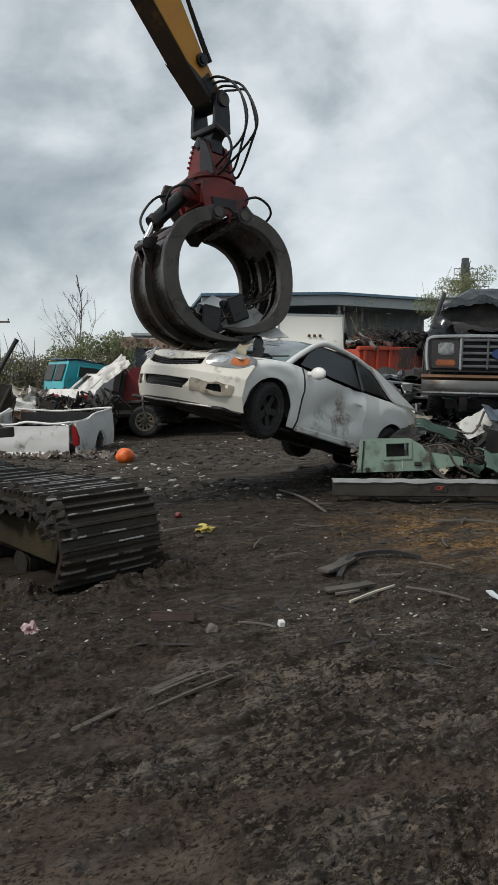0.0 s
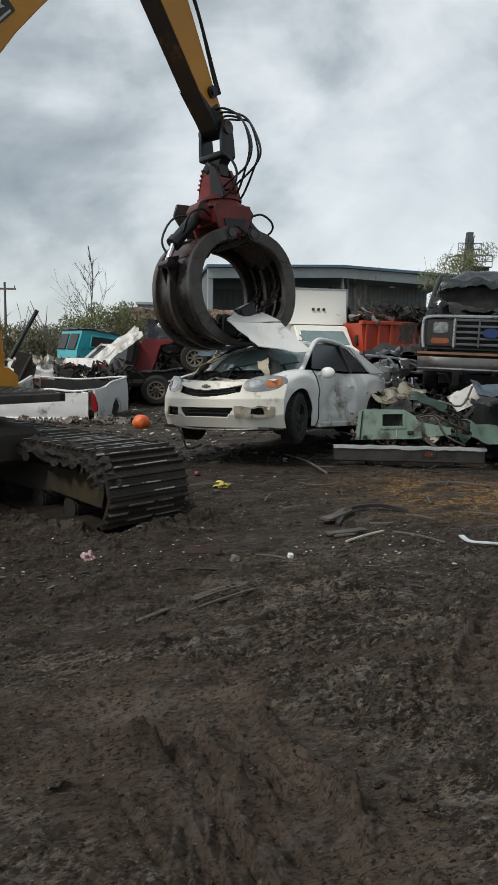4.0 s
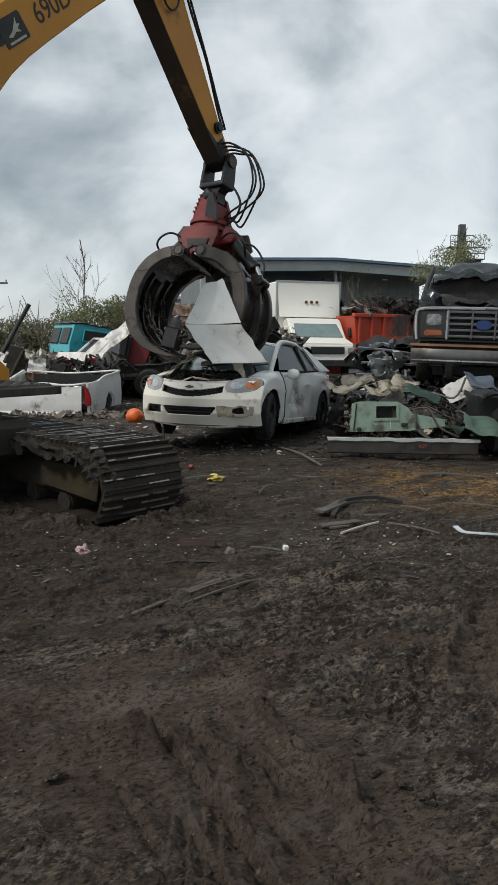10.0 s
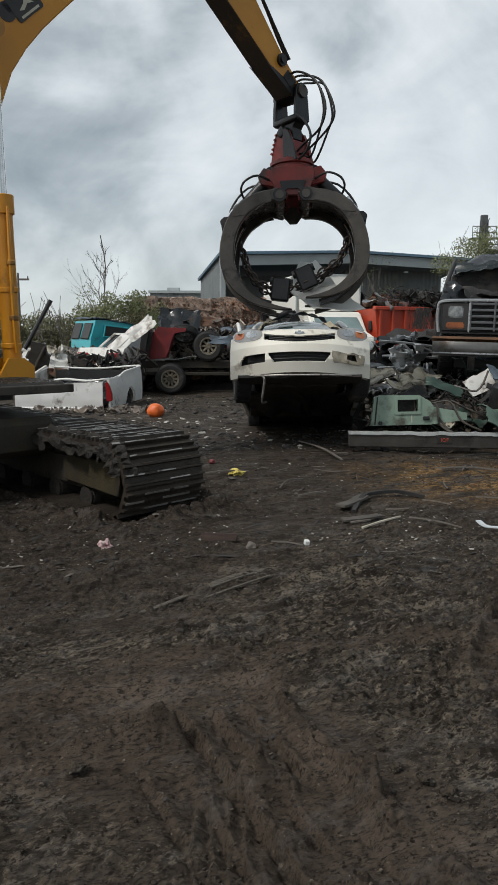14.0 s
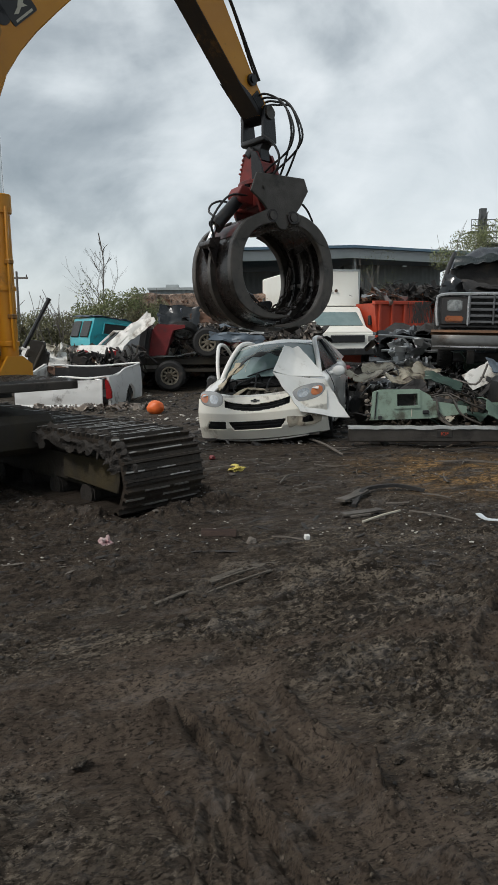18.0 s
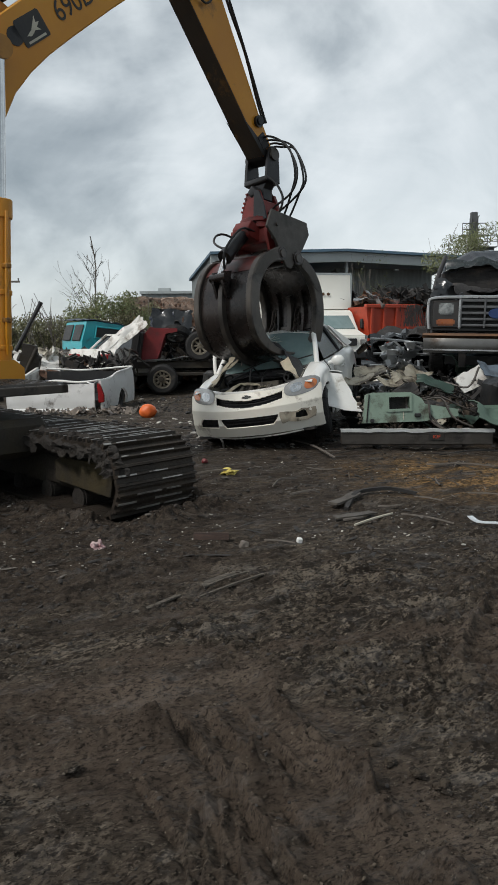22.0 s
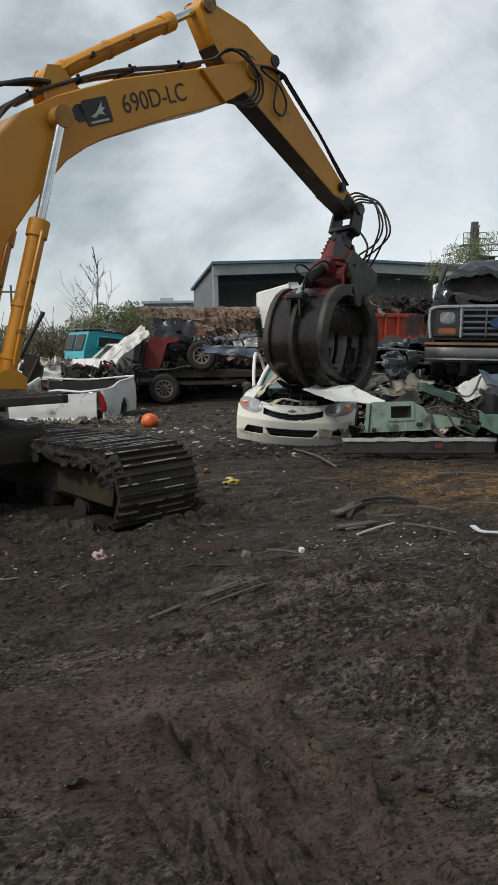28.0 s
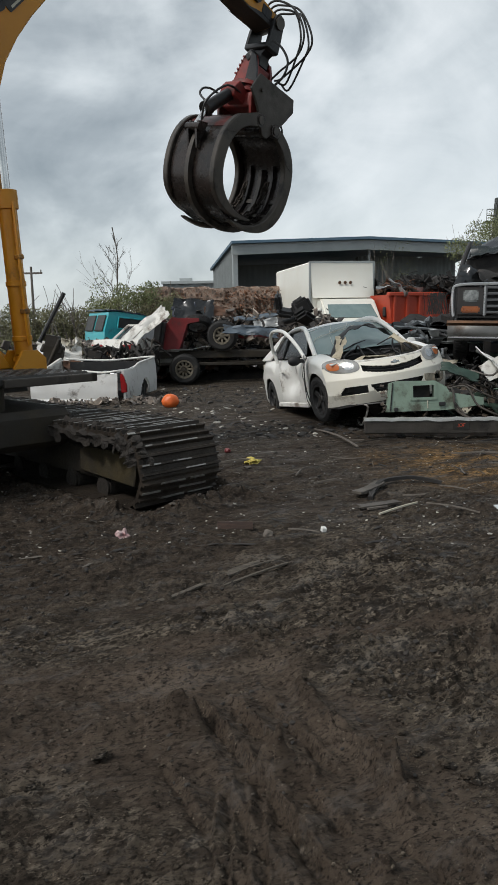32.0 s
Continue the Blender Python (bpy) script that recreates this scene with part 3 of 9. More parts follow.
# ---- excavator ----
AXIS = Vector((-3.465, 6.67, 0.0))       # swing axis
FOOT_R, FOOT_Z, BOOM_L, STICK_L = 0.15, 1.883, 5.339, 2.741
CYL_PIN = (2.42, 0.604)                  # lift cylinder pin on the boom
STICK_PIN = (-0.85, 0.27)                # crowd cylinder pin on the stick
CROWD_BASE = (2.72, 0.98)                # crowd cylinder base on the boom
excavator = thing("excavator", "worn yellow crawler excavator with black lettering, tracks sunk in mud", "excavator")

# track nearest the open ground
TRACK_END = Vector((-0.74, 5.60, 0.0))
T_DIR = Vector((-0.72, 0.69, 0.0)).normalized()
T_W, T_H, T_LEN = 0.78, 0.61, 4.5
track_m = Matrix.Translation(TRACK_END) @ Matrix.Rotation(math.atan2(T_DIR.y, T_DIR.x), 4, "Z")   # x along the track, from its near end


def track_loop(n):
    """Points and headings round the track: bottom run, near idler, top run, far sprocket."""
    r = T_H / 2
    straight = T_LEN - 2 * r
    total = 2 * straight + 2 * math.pi * r
    out = []
    for i in range(n):
        s = total * i / n
        if s < straight:
            out.append((r + s, T_H - 0.02 * math.sin(math.pi * s / straight), 0.0))
        elif s < straight + math.pi * r:
            a = (s - straight) / r
            out.append((r + straight + r * math.sin(a), r + r * math.cos(a), a))
        elif s < 2 * straight + math.pi * r:
            out.append((r + straight - (s - straight - math.pi * r), 0.0, math.pi))
        else:
            a = (s - 2 * straight - math.pi * r) / r
            out.append((r - r * math.sin(a), r - r * math.cos(a), math.pi + a))
    return out


def mud_rim(u, v, off):
    """Mud caked along the outer edge of the top run and round the idler."""
    r = T_H / 2
    ragged = 0.05 * noise.noise(Vector((u * 40, v * 2, off)))
    k = 0.045 - 0.17 * v + ragged * (0.5 + v)
    y = T_W / 2 + 0.03 - 0.24 * max(0.0, 0.45 - v) - off
    if u < 0.8:
        return (T_LEN - 0.5 + (r + 0.5 - T_LEN) * u / 0.8, y, T_H + k)
    a = radians(75) * (u - 0.8) / 0.2
    return (r - (r + k) * math.sin(a), y, r + (r + k) * math.cos(a))


shoe_bm = B()
prism(shoe_bm, [(-0.105, -0.03), (0.105, -0.03), (0.105, 0.0), (0.085, 0.0), (0.08, 0.035), (0.062, 0.035), (0.055, 0.0), (0.012, 0.0), (0.008, 0.03), (-0.010, 0.03), (-0.016, 0.0), (-0.058, 0.0), (-0.062, 0.03), (-0.08, 0.03), (-0.085, 0.0), (-0.105, 0.0)], -T_W / 2, T_W / 2)
shoe_me = bpy.data.meshes.new("track_shoe")
shoe_bm.to_mesh(shoe_me)
shoe_bm.free()
shoe_me.materials.append(M_track)
edge_mes = []
for k in range(6):
    edge_bm = B()
    for x, z in ((0.071, 0.036), (-0.001, 0.031), (-0.071, 0.031)):
        y = -T_W / 2 + rnd.uniform(0.01, 0.3)
        while y < T_W / 2 - 0.05 and rnd.random() < 0.75:
            w = min(rnd.uniform(0.04, 0.34), T_W / 2 - y)
            box(edge_bm, rnd.uniform(.010, .020), w, 0.005, pose(x, y + w / 2, z + 0.001, 0, 0, rnd.uniform(-1, 1)))
            y += w + rnd.uniform(0.03, 0.3)
    edge_me = bpy.data.meshes.new("worn_edge")
    edge_bm.to_mesh(edge_me)
    edge_bm.free()
    edge_me.materials.append(M_worn)
    edge_mes.append(edge_me)
for side, off in ((0, 0.0), (1, -2.39)):
    for x, z, a in track_loop(48):
        ob = new("track_shoe", shoe_me)
        ob.parent = excavator
        ob.matrix_basis = track_m @ pose(x, -off + 0.0, z) @ Matrix.Rotation(a, 4, "Y") @ pose(0, rnd.uniform(-.006, .006), rnd.uniform(-.006, .006))
        if z > 0.12 and rnd.random() < 0.9:
            e = new("worn_edge", edge_mes[rnd.randrange(6)])
            e.parent = ob
            e["kind"] = "stuff"
    bm = B()
    r = T_H / 2
    prism(bm, [(0.42, 0.14), (T_LEN - 0.42, 0.14), (T_LEN - 0.36, 0.26), (T_LEN - 0.5, 0.42), (0.55, 0.43), (0.36, 0.30)], -0.24, 0.24, pose(0, -off, 0))
    soften(bm, 0.03, 2)
    fr = part("track_frame", bm, M_frame, excavator)
    fr.matrix_basis = track_m
    bm = B()
    grid(bm, 170, 10, lambda u, v: mud_rim(u, v, off))
    rough_up(bm, 0.035, 11, 3.0)
    rough_up(bm, 0.02, 31, 5.0)
    part("packed_mud", bm, M_mudshade, excavator, "dark mud caked on the track's top run").matrix_basis = track_m
    bm = B()
    prism(bm, [(0.26, 0.16), (1.05, 0.20), (1.05, 0.38), (0.95, 0.42), (0.36, 0.42), (0.22, 0.34)], -0.015, 0.015, pose(0, 0.26 - off, 0))
    soften(bm, 0.008)
    part("side_plate", bm, M_olive, excavator, "muddy olive-yellow plate by the idler").matrix_basis = track_m
    for k in range(7):
        bm = B()
        cyl(bm, 0.09, 0.09, 0.5, 14, pose(0, 0, 0, 90))
        cyl(bm, 0.10, 0.10, 0.06, 14, pose(0, 0.2, 0, 90))
        cyl(bm, 0.10, 0.10, 0.06, 14, pose(0, -0.2, 0, 90))
        # rollers coloured black for the shade between track and body
        w = part("roller", bm, M_mudshade, excavator)
        w.matrix_basis = track_m @ pose(0.75 + k * 0.5, -off, 0.085)
    for xx, nm in ((T_H / 2, "idler_wheel"), (T_LEN - T_H / 2, "sprocket")):
        bm = B()
        cyl(bm, 0.25, 0.25, 0.12, 28, pose(0, 0, 0, 90))
        cyl(bm, 0.19, 0.19, 0.34, 28, pose(0, 0, 0, 90))
        cyl(bm, 0.07, 0.07, 0.46, 16, pose(0, 0, 0, 90))
        w = part(nm, bm, M_frame, excavator)
        w.matrix_basis = track_m @ pose(xx, -off, T_H / 2)
bm = B()
box(bm, 1.9, 2.1, 0.34, pose(2.25, 1.2, 0.55), 0.06)
cyl(bm, 0.62, 0.62, 0.30, 32, pose(1.9, 1.2, 0.78))
cf = part("carbody", bm, M_frame, excavator)
cf.matrix_basis = track_m

# upper works: turn with the swing; local x ahead, y to the machine's left, z up, origin on the swing axis
bm = B()
box2(bm, (-2.5, -1.38, 0.93), (1.1, 1.38, 1.02), 0.02)
prism(bm, [(-2.4, 0.80), (1.0, 0.80), (1.0, 0.94), (-2.4, 0.94)], -0.5, 0.5)
house = part("superstructure", bm, M_deck, excavator, "dark oily turntable deck")
bm = B()
box2(bm, (0.2, -1.42, 0.925), (1.16, -1.36, 1.0), 0.008)
box2(bm, (1.09, -1.42, 0.925), (1.16, -0.62, 1.0), 0.008)
for i in range(14):
    for j in range(10):
        box(bm, 0.05, 0.012, 0.006, pose(0.25 + i * 0.063, -1.34 + j * 0.075, 1.022, 0, 0, 45 if (i + j) % 2 else -45))
part("tread_plate", bm, M_steel, house, "diamond-pattern steel step")
bm = B()
box2(bm, (-2.45, -1.32, 1.02), (-0.5, 1.32, 2.0), 0.08)
box2(bm, (-0.5, -1.32, 1.02), (0.1, -0.62, 1.75), 0.06)
part("engine_cover", bm, M_yellow, house)
bm = B()
for s in (-1, 1):
    prism(bm, [(-0.35, 1.02), (0.95, 1.02), (0.72, 1.35), (0.36, 2.05), (0.15, 2.14), (-0.06, 2.05), (-0.3, 1.5)], s * 0.30 - 0.035, s * 0.30 + 0.035)
soften(bm, 0.01)
part("boom_bracket", bm, M_yellow, house)
bm = B()
for s in (-1, 1):
    prism(bm, [(0.86, 1.0), (1.24, 0.98), (1.24, 1.12), (1.14, 1.2), (0.98, 1.2)], s * 0.36 - 0.14, s * 0.36 - 0.10)
    prism(bm, [(0.86, 1.0), (1.24, 0.98), (1.24, 1.12), (1.14, 1.2), (0.98, 1.2)], s * 0.36 + 0.10, s * 0.36 + 0.14)
part("cylinder_lug", bm, M_yellow, house)
bm = B()
box2(bm, (-0.45, 0.50, 1.04), (0.95, 1.34, 2.75), 0.08)
cab = part("cab", bm, M_yellow, house)
bm = B()
box2(bm, (0.955, 0.58, 1.6), (0.965, 1.26, 2.6))
box2(bm, (-0.3, 0.490, 1.7), (0.8, 0.497, 2.6))
part("cab_window", bm, M_dark_glass, house)
bm = B()
for k in range(3):
    tube(bm, bend([(0.2, -0.12 + 0.08 * k, 1.05), (0.75, -0.1 + 0.1 * k, 1.35), (0.9, -0.12 + 0.1 * k, 1.9 - 0.1 * k), (0.45, -0.1 + 0.08 * k, 2.45)]), 0.022)
part("hydraulic_hose", bm, mat("orange_hose", (0.40, 0.13, 0.03), None, 0.5), house)

# boom: local x from the foot pin to the elbow pin, z up across it, y to the machine's left
bm = B()
BOOM_TOP = [(-0.16, 0.05), (-0.05, 0.2), (0.5, 0.34), (1.2, 0.56), (1.66, 0.70), (2.12, 0.82), (2.56, 0.80), (3.38, 0.66), (4.2, 0.44), (4.85, 0.26), (5.02, 0.2)]
BOOM_LOW = [(4.95, -0.165), (4.73, -0.15), (3.9, 0.03), (3.26, 0.15), (2.9, 0.21), (2.6, 0.235), (2.3, 0.225), (2.0, 0.15), (1.7, 0.05), (1.43, -0.05), (1.04, -0.2), (0.5, -0.24), (-0.05, -0.2), (-0.16, -0.05)]
prism(bm, BOOM_TOP + BOOM_LOW, -0.245, 0.245)
soften(bm, 0.012)
boom = part("boom", bm, M_yellow, excavator)
bm = B()
for s in (-1, 1):
    prism(bm, [(4.55, 0.33), (5.1, 0.2), (5.42, 0.15), (5.52, 0.02), (5.46, -0.11), (5.3, -0.17), (4.7, -0.13)], s * 0.272 - 0.025, s * 0.272 + 0.025)
soften(bm, 0.006)
part("boom_fork", bm, M_yellow, boom)
bm = B()
cyl(bm, 0.10, 0.10, 0.66, 24, pose(BOOM_L, 0, 0, 90))
cyl(bm, 0.055, 0.055, 0.70, 16, pose(BOOM_L, 0, 0, 90))
part("elbow_pin", bm, M_yellow_old, boom)
bm = B()
cyl(bm, 0.11, 0.11, 0.84, 20, pose(CYL_PIN[0], 0, CYL_PIN[1], 90))
part("lift_pin", bm, M_yellow_old, boom)
bm = B()
for s in (-1, 1):
    prism(bm, [(2.5, 0.78), (2.95, 0.72), (2.86, 1.02), (2.72, 1.08), (2.6, 1.0)], s * 0.12 - 0.02, s * 0.12 + 0.02)
part("cylinder_bracket", bm, M_yellow, boom)
for j, dy in enumerate((-0.17, -0.11, 0.11, 0.17)):
    bm = B()
    pts = [(0.4, dy, 0.36), (1.2, dy, 0.62), (1.7, dy, 0.80), (2.12, dy, 0.92), (2.5, dy, 0.90), (3.4, dy, 0.75), (4.3, dy, 0.48), (4.95, dy, 0.33)]
    tube(bm, bend(pts, 4), 0.020, 8)
    part("oil_pipe", bm, M_yellow_old if j % 2 else M_steel, boom)
for x, z in ((1.75, 0.80), (2.35, 0.90), (3.0, 0.81), (3.7, 0.66), (4.4, 0.45)):
    bm = B()
    box(bm, 0.06, 0.42, 0.06, pose(x, 0, z, 0, 13, 0), 0.01)
    cyl(bm, 0.02, 0.02, 0.05, 8, pose(x, -0.14, z + 0.04))
    part("pipe_clamp", bm, M_oily, boom)
for k in range(4):
    bm = B()
    y = -0.24 + 0.05 * k
    tube(bm, bend([(0.6, y, 0.42), (1.1, y - 0.04, 0.9 + 0.05 * k), (1.7, y - 0.03, 1.12 + 0.04 * k), (2.3, y, 1.05), (2.62, y + 0.06, 0.93)]), 0.022)
    part("boom_hose", bm, M_hose, boom)
for k in range(3):
    bm = B()
    y = -0.3 - 0.03 * k
    tube(bm, bend([(4.85, y + 0.1, 0.34), (5.1, y, 0.34), (5.35, y - 0.02, 0.20 - 0.12 * k), (5.3, y, -0.18 - 0.05 * k), (5.05, y + 0.04, -0.26 - 0.04 * k), (4.8, y + 0.12, -0.14)]), 0.016)
    part("elbow_hose", bm, M_hose, boom)
# model lettering and badge plate, on both cheeks
for s in (-1, 1):
    rot = Matrix.Rotation(radians(90), 4, "X") if s < 0 else Matrix.Rotation(radians(180), 4, "Z") @ Matrix.Rotation(radians(90), 4, "X")
    text_part("model_lettering", "690D-LC", 0.30, M_decal, boom, Matrix.Translation((3.74, s * 0.249, 0.30)) @ Matrix.Rotation(radians(13 if s < 0 else 13), 4, "Y") @ rot @ Matrix.Diagonal((0.86, 0.92, 1, 1)), 0.002, "bold black model lettering")
    bm = B()
    prism(bm, [(-0.16, -0.12), (0.16, -0.12), (0.17, -0.10), (0.17, 0.12), (0.15, 0.14), (-0.15, 0.14), (-0.17, 0.12), (-0.17, -0.10)], -0.003, 0.003)
    bd = part("badge_plate", bm, M_decal, boom, "square black badge with a pale emblem")
    bd.matrix_basis = Matrix.Translation((2.93, s * 0.250, 0.475)) @ Matrix.Rotation(radians(13), 4, "Y")
    bm = B()
    prism(bm, [(-0.10, -0.03), (-0.02, 0.0), (0.05, 0.06), (0.09, 0.10), (0.07, 0.04), (0.11, 0.03), (0.06, 0.0), (0.09, -0.04), (0.02, -0.02), (-0.05, -0.05)], -0.004, 0.004)
    box(bm, 0.24, 0.008, 0.022, pose(0, 0, -0.09))
    em = part("emblem", bm, M_decal_pale, bd)
    bm = B()
    cyl(bm, 0.09, 0.09, 0.02, 18, pose(0, 0, 0, 90))
    box(bm, 0.16, 0.02, 0.10, pose(0.09, 0, 0.02))
    sm = part("grease_smear", bm, M_oily, boom)
    sm.matrix_basis = Matrix.Translation((2.72, s * 0.242, 0.55))

# stick: local x from the elbow pin to the tip pin, z across it (outer side up)
bm = B()
STICK = [(-0.94, 0.14), (-0.95, 0.25), (-0.88, 0.34), (-0.74, 0.37), (-0.26, 0.56), (0.20, 0.60), (0.30, 0.63), (0.39, 0.60), (0.42, 0.52), (0.50, 0.44), (0.87, 0.37), (1.52, 0.26), (2.2, 0.145), (2.70, 0.10), (2.80, 0.06),
         (2.82, -0.06), (2.70, -0.11), (2.2, -0.14), (1.3, -0.15), (0.5, -0.16), (0.1, -0.17), (-0.25, -0.15), (-0.58, -0.04)]
prism(bm, STICK, -0.15, 0.15)
soften(bm, 0.010)
stick = part("stick", bm, M_yellow, excavator)
# dark sheet under the stick: its shade is in the colour, with worn paint
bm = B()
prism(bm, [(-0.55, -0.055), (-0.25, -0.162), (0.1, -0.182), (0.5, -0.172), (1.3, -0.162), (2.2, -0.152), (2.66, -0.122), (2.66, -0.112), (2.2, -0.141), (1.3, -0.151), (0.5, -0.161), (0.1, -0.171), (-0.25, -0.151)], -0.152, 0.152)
part("stick_underside", bm, mat("shaded_worn_underside", (0.028, 0.022, 0.017), (0.045, 0.030, 0.018), 0.5, 0.1, 3.0, (0.20, 0.10, 0.022), 0.30, 3.5, 0.2, 30), stick, "underside with its shade painted on, and worn paint")
for s in (-1, 1):
    bm = B()
    prism(bm, [(2.1, -0.17), (2.4, -0.14), (2.72, -0.10), (2.80, -0.03), (2.76, 0.04), (2.6, -0.02), (2.3, -0.10)], s * 0.1515 - 0.004, s * 0.1515 + 0.004)
    part("grease_stain", bm, M_oily, stick)
    bm = B()
    cyl(bm, 0.075, 0.075, 0.05, 18, pose(2.27, s * 0.165, 0.055, 90))
    cyl(bm, 0.045, 0.045, 0.09, 14, pose(2.27, s * 0.165, 0.055, 90))
    part("pin_boss", bm, M_oily, stick)
    bm = B()
    cyl(bm, 0.075, 0.075, 0.03, 18, pose(0.33, s * 0.155, 0.55, 90))
    part("pin_hole", bm, M_oily, stick)
    bm = B()
    cyl(bm, 0.10, 0.10, 0.05, 20, pose(STICK_PIN[0], s * 0.165, STICK_PIN[1], 90))
    part("crowd_boss", bm, M_yellow_old, stick)
    bm = B()
    for x0, x1, w in ((2.42, 2.5, 0.02), (2.5, 2.62, 0.02)):
        box(bm, x1 - x0, 0.012, 0.14, pose((x0 + x1) / 2, s * 0.155, 0.0), 0.004)
    part("link_plate", bm, M_oily, stick)
for k, yy in enumerate((-0.21, -0.17)):
    bm = B()
    tube(bm, bend([(0.0, yy - 0.09, 0.1), (0.25, yy - 0.02, 0.34), (0.5, yy, 0.47), (0.62, yy, 0.46), (1.0, yy + 0.02, 0.42), (1.5, yy + 0.02, 0.33 + 0.03 * k), (2.1, yy + 0.03, 0.21), (2.35, yy + 0.02, 0.15)]), 0.016)
    part("stick_hose", bm, M_hose, stick)
bm = B()
tube(bm, bend([(0.47, -0.19, 0.45), (0.50, -0.20, 0.2), (0.60, -0.20, -0.02), (0.76, -0.20, 0.02), (0.74, -0.20, 0.20), (0.52, -0.20, 0.30), (0.2, -0.22, 0.22), (-0.1, -0.28, 0.16)]), 0.014)
part("looped_hose", bm, M_hose, stick)
bm = B()
prism(bm, [(2.66, -0.126), (2.72, -0.118), (2.83, -0.06), (2.815, 0.065), (2.70, 0.112), (2.70, 0.09), (2.78, 0.04), (2.80, -0.05), (2.70, -0.10)], -0.148, 0.148)
part("tip_cap", bm, M_oily, stick)
bm = B()
box(bm, 0.07, 0.34, 0.05, pose(0.52, 0, 0.455, 0, 12), 0.01)
box(bm, 0.05, 0.32, 0.05, pose(2.30, 0, 0.14), 0.01)
part("hose_clamp", bm, M_oily, stick)


def ram(parent, name, r, length, rod_r, rod_len, material):
    """A barrel and its bright rod, both with their pin at the origin; barrel points along +x, rod along -x from its far pin."""
    bm = B()
    rod(bm, (0.06, 0, 0), (length, 0, 0), r, 24)
    rod(bm, (length - 0.16, 0, 0), (length + 0.02, 0, 0), r * 1.22, 24)
    rod(bm, (length * 0.45, 0, 0), (length * 0.45 + 0.05, 0, 0), r * 1.12, 24)
    rod(bm, (length * 0.12, 0, 0), (length * 0.12 + 0.05, 0, 0), r * 1.12, 24)
    cyl(bm, r * 0.95, r * 0.95, r * 1.9, 18, pose(0, 0, 0, 90))
    soften(bm, 0.006)
    bar = part(name + "_barrel", bm, material, parent, smooth=False)
    bm = B()
    tube(bm, bend([(0.15, -r - 0.03, 0.0), (0.4, -r - 0.05, 0.02), (length * 0.7, -r - 0.05, 0.02), (length - 0.1, -r - 0.02, 0.0)]), 0.018)
    part("feed_pipe", bm, material, bar)
    for f in (0.3, 0.62):
        bm = B()
        box(bm, 0.05, 0.10, 0.06, pose(length * f, -r - 0.03, 0.01), 0.01)
        part("pipe_clip", bm, M_yellow_old, bar)
    bm = B()
    rod(bm, (0.0, 0, 0), (-rod_len, 0, 0), rod_r, 20)
    rd = part(name + "_rod", bm, M_chrome, parent, "bright chromed rod", True)
    bm = B()
    cyl(bm, rod_r * 1.9, rod_r * 1.9, 0.11, 20, pose(0, 0, 0, 90))
    part("rod_eye", bm, material, rd)
    return bar, rd


lift_rams = [ram(excavator, "lift_cylinder", 0.088, 1.62, 0.05, 1.75, M_yellow) for s in (-1, 1)]
crowd_ram = ram(excavator, "crowd_cylinder", 0.088, 1.95, 0.05, 1.95, M_yellow)

# ---- grapple: hangs from the stick tip; local z along its stem, x along the tip pin ----
grapple = thing("scrap_grapple", "red and black scrap grapple with two steel tongs and chains", "grapple")
bm = B()
for s in (-1, 1):
    prism(bm, [(-0.10, 0.02), (-0.07, 0.09), (0.0, 0.115), (0.07, 0.09), (0.10, 0.02), (0.12, -0.16), (0.13, -0.37), (-0.13, -0.37), (-0.12, -0.16)], -0.026, 0.026, pose(s * 0.192, 0, 0, 0, 0, 90))
box(bm, 0.43, 0.27, 0.09, pose(0, 0, -0.345), 0.02)
soften(bm, 0.006)
part("yoke", bm, M_oily, grapple)
bm = B()
cyl(bm, 0.06, 0.06, 0.48, 18, pose(0, 0, 0, 0, 90))
for s in (-1, 1):
    cyl(bm, 0.085, 0.085, 0.03, 18, pose(s * 0.228, 0, 0, 0, 90))
part("tip_pin", bm, M_steel, grapple)
bm = B()
prism(bm, [(-0.17, -0.385), (0.17, -0.385), (0.11, -0.45), (0.12, -0.60), (-0.12, -0.60), (-0.11, -0.45)], -0.09, 0.09)
cyl(bm, 0.065, 0.065, 0.34, 16, pose(0, 0, -0.50, 90))
box(bm, 0.14, 0.30, 0.14, pose(-0.02, -0.04, -0.50, 0, 45, 0), 0.02)
soften(bm, 0.006)
part("swivel", bm, M_oily, grapple)
bm = B()
for s in (-1, 1):
    prism(bm, [(-0.12, -0.50), (-0.02, -0.46), (0.10, -0.50), (0.18, -0.68), (0.23, -0.90), (-0.23, -0.90), (-0.18, -0.68)], s * 0.15 - 0.025, s * 0.15 + 0.025)
box2(bm, (-0.15, -0.15, -0.90), (0.15, 0.15, -0.62), 0.02)
for i in range(5):
    cyl(bm, 0.016, 0.016, 0.03, 8, pose(-0.11 - 0.022 * i, -0.18, -0.52 - 0.056 * i, 90))
part("upper_housing", bm, M_red, grapple)
bm = B()
prism(bm, [(0.04, -0.48), (0.13, -0.52), (0.21, -0.70), (0.27, -0.92), (0.04, -0.92)], -0.205, -0.178)
part("guard_plate", bm, M_oily, grapple)
hoses = []
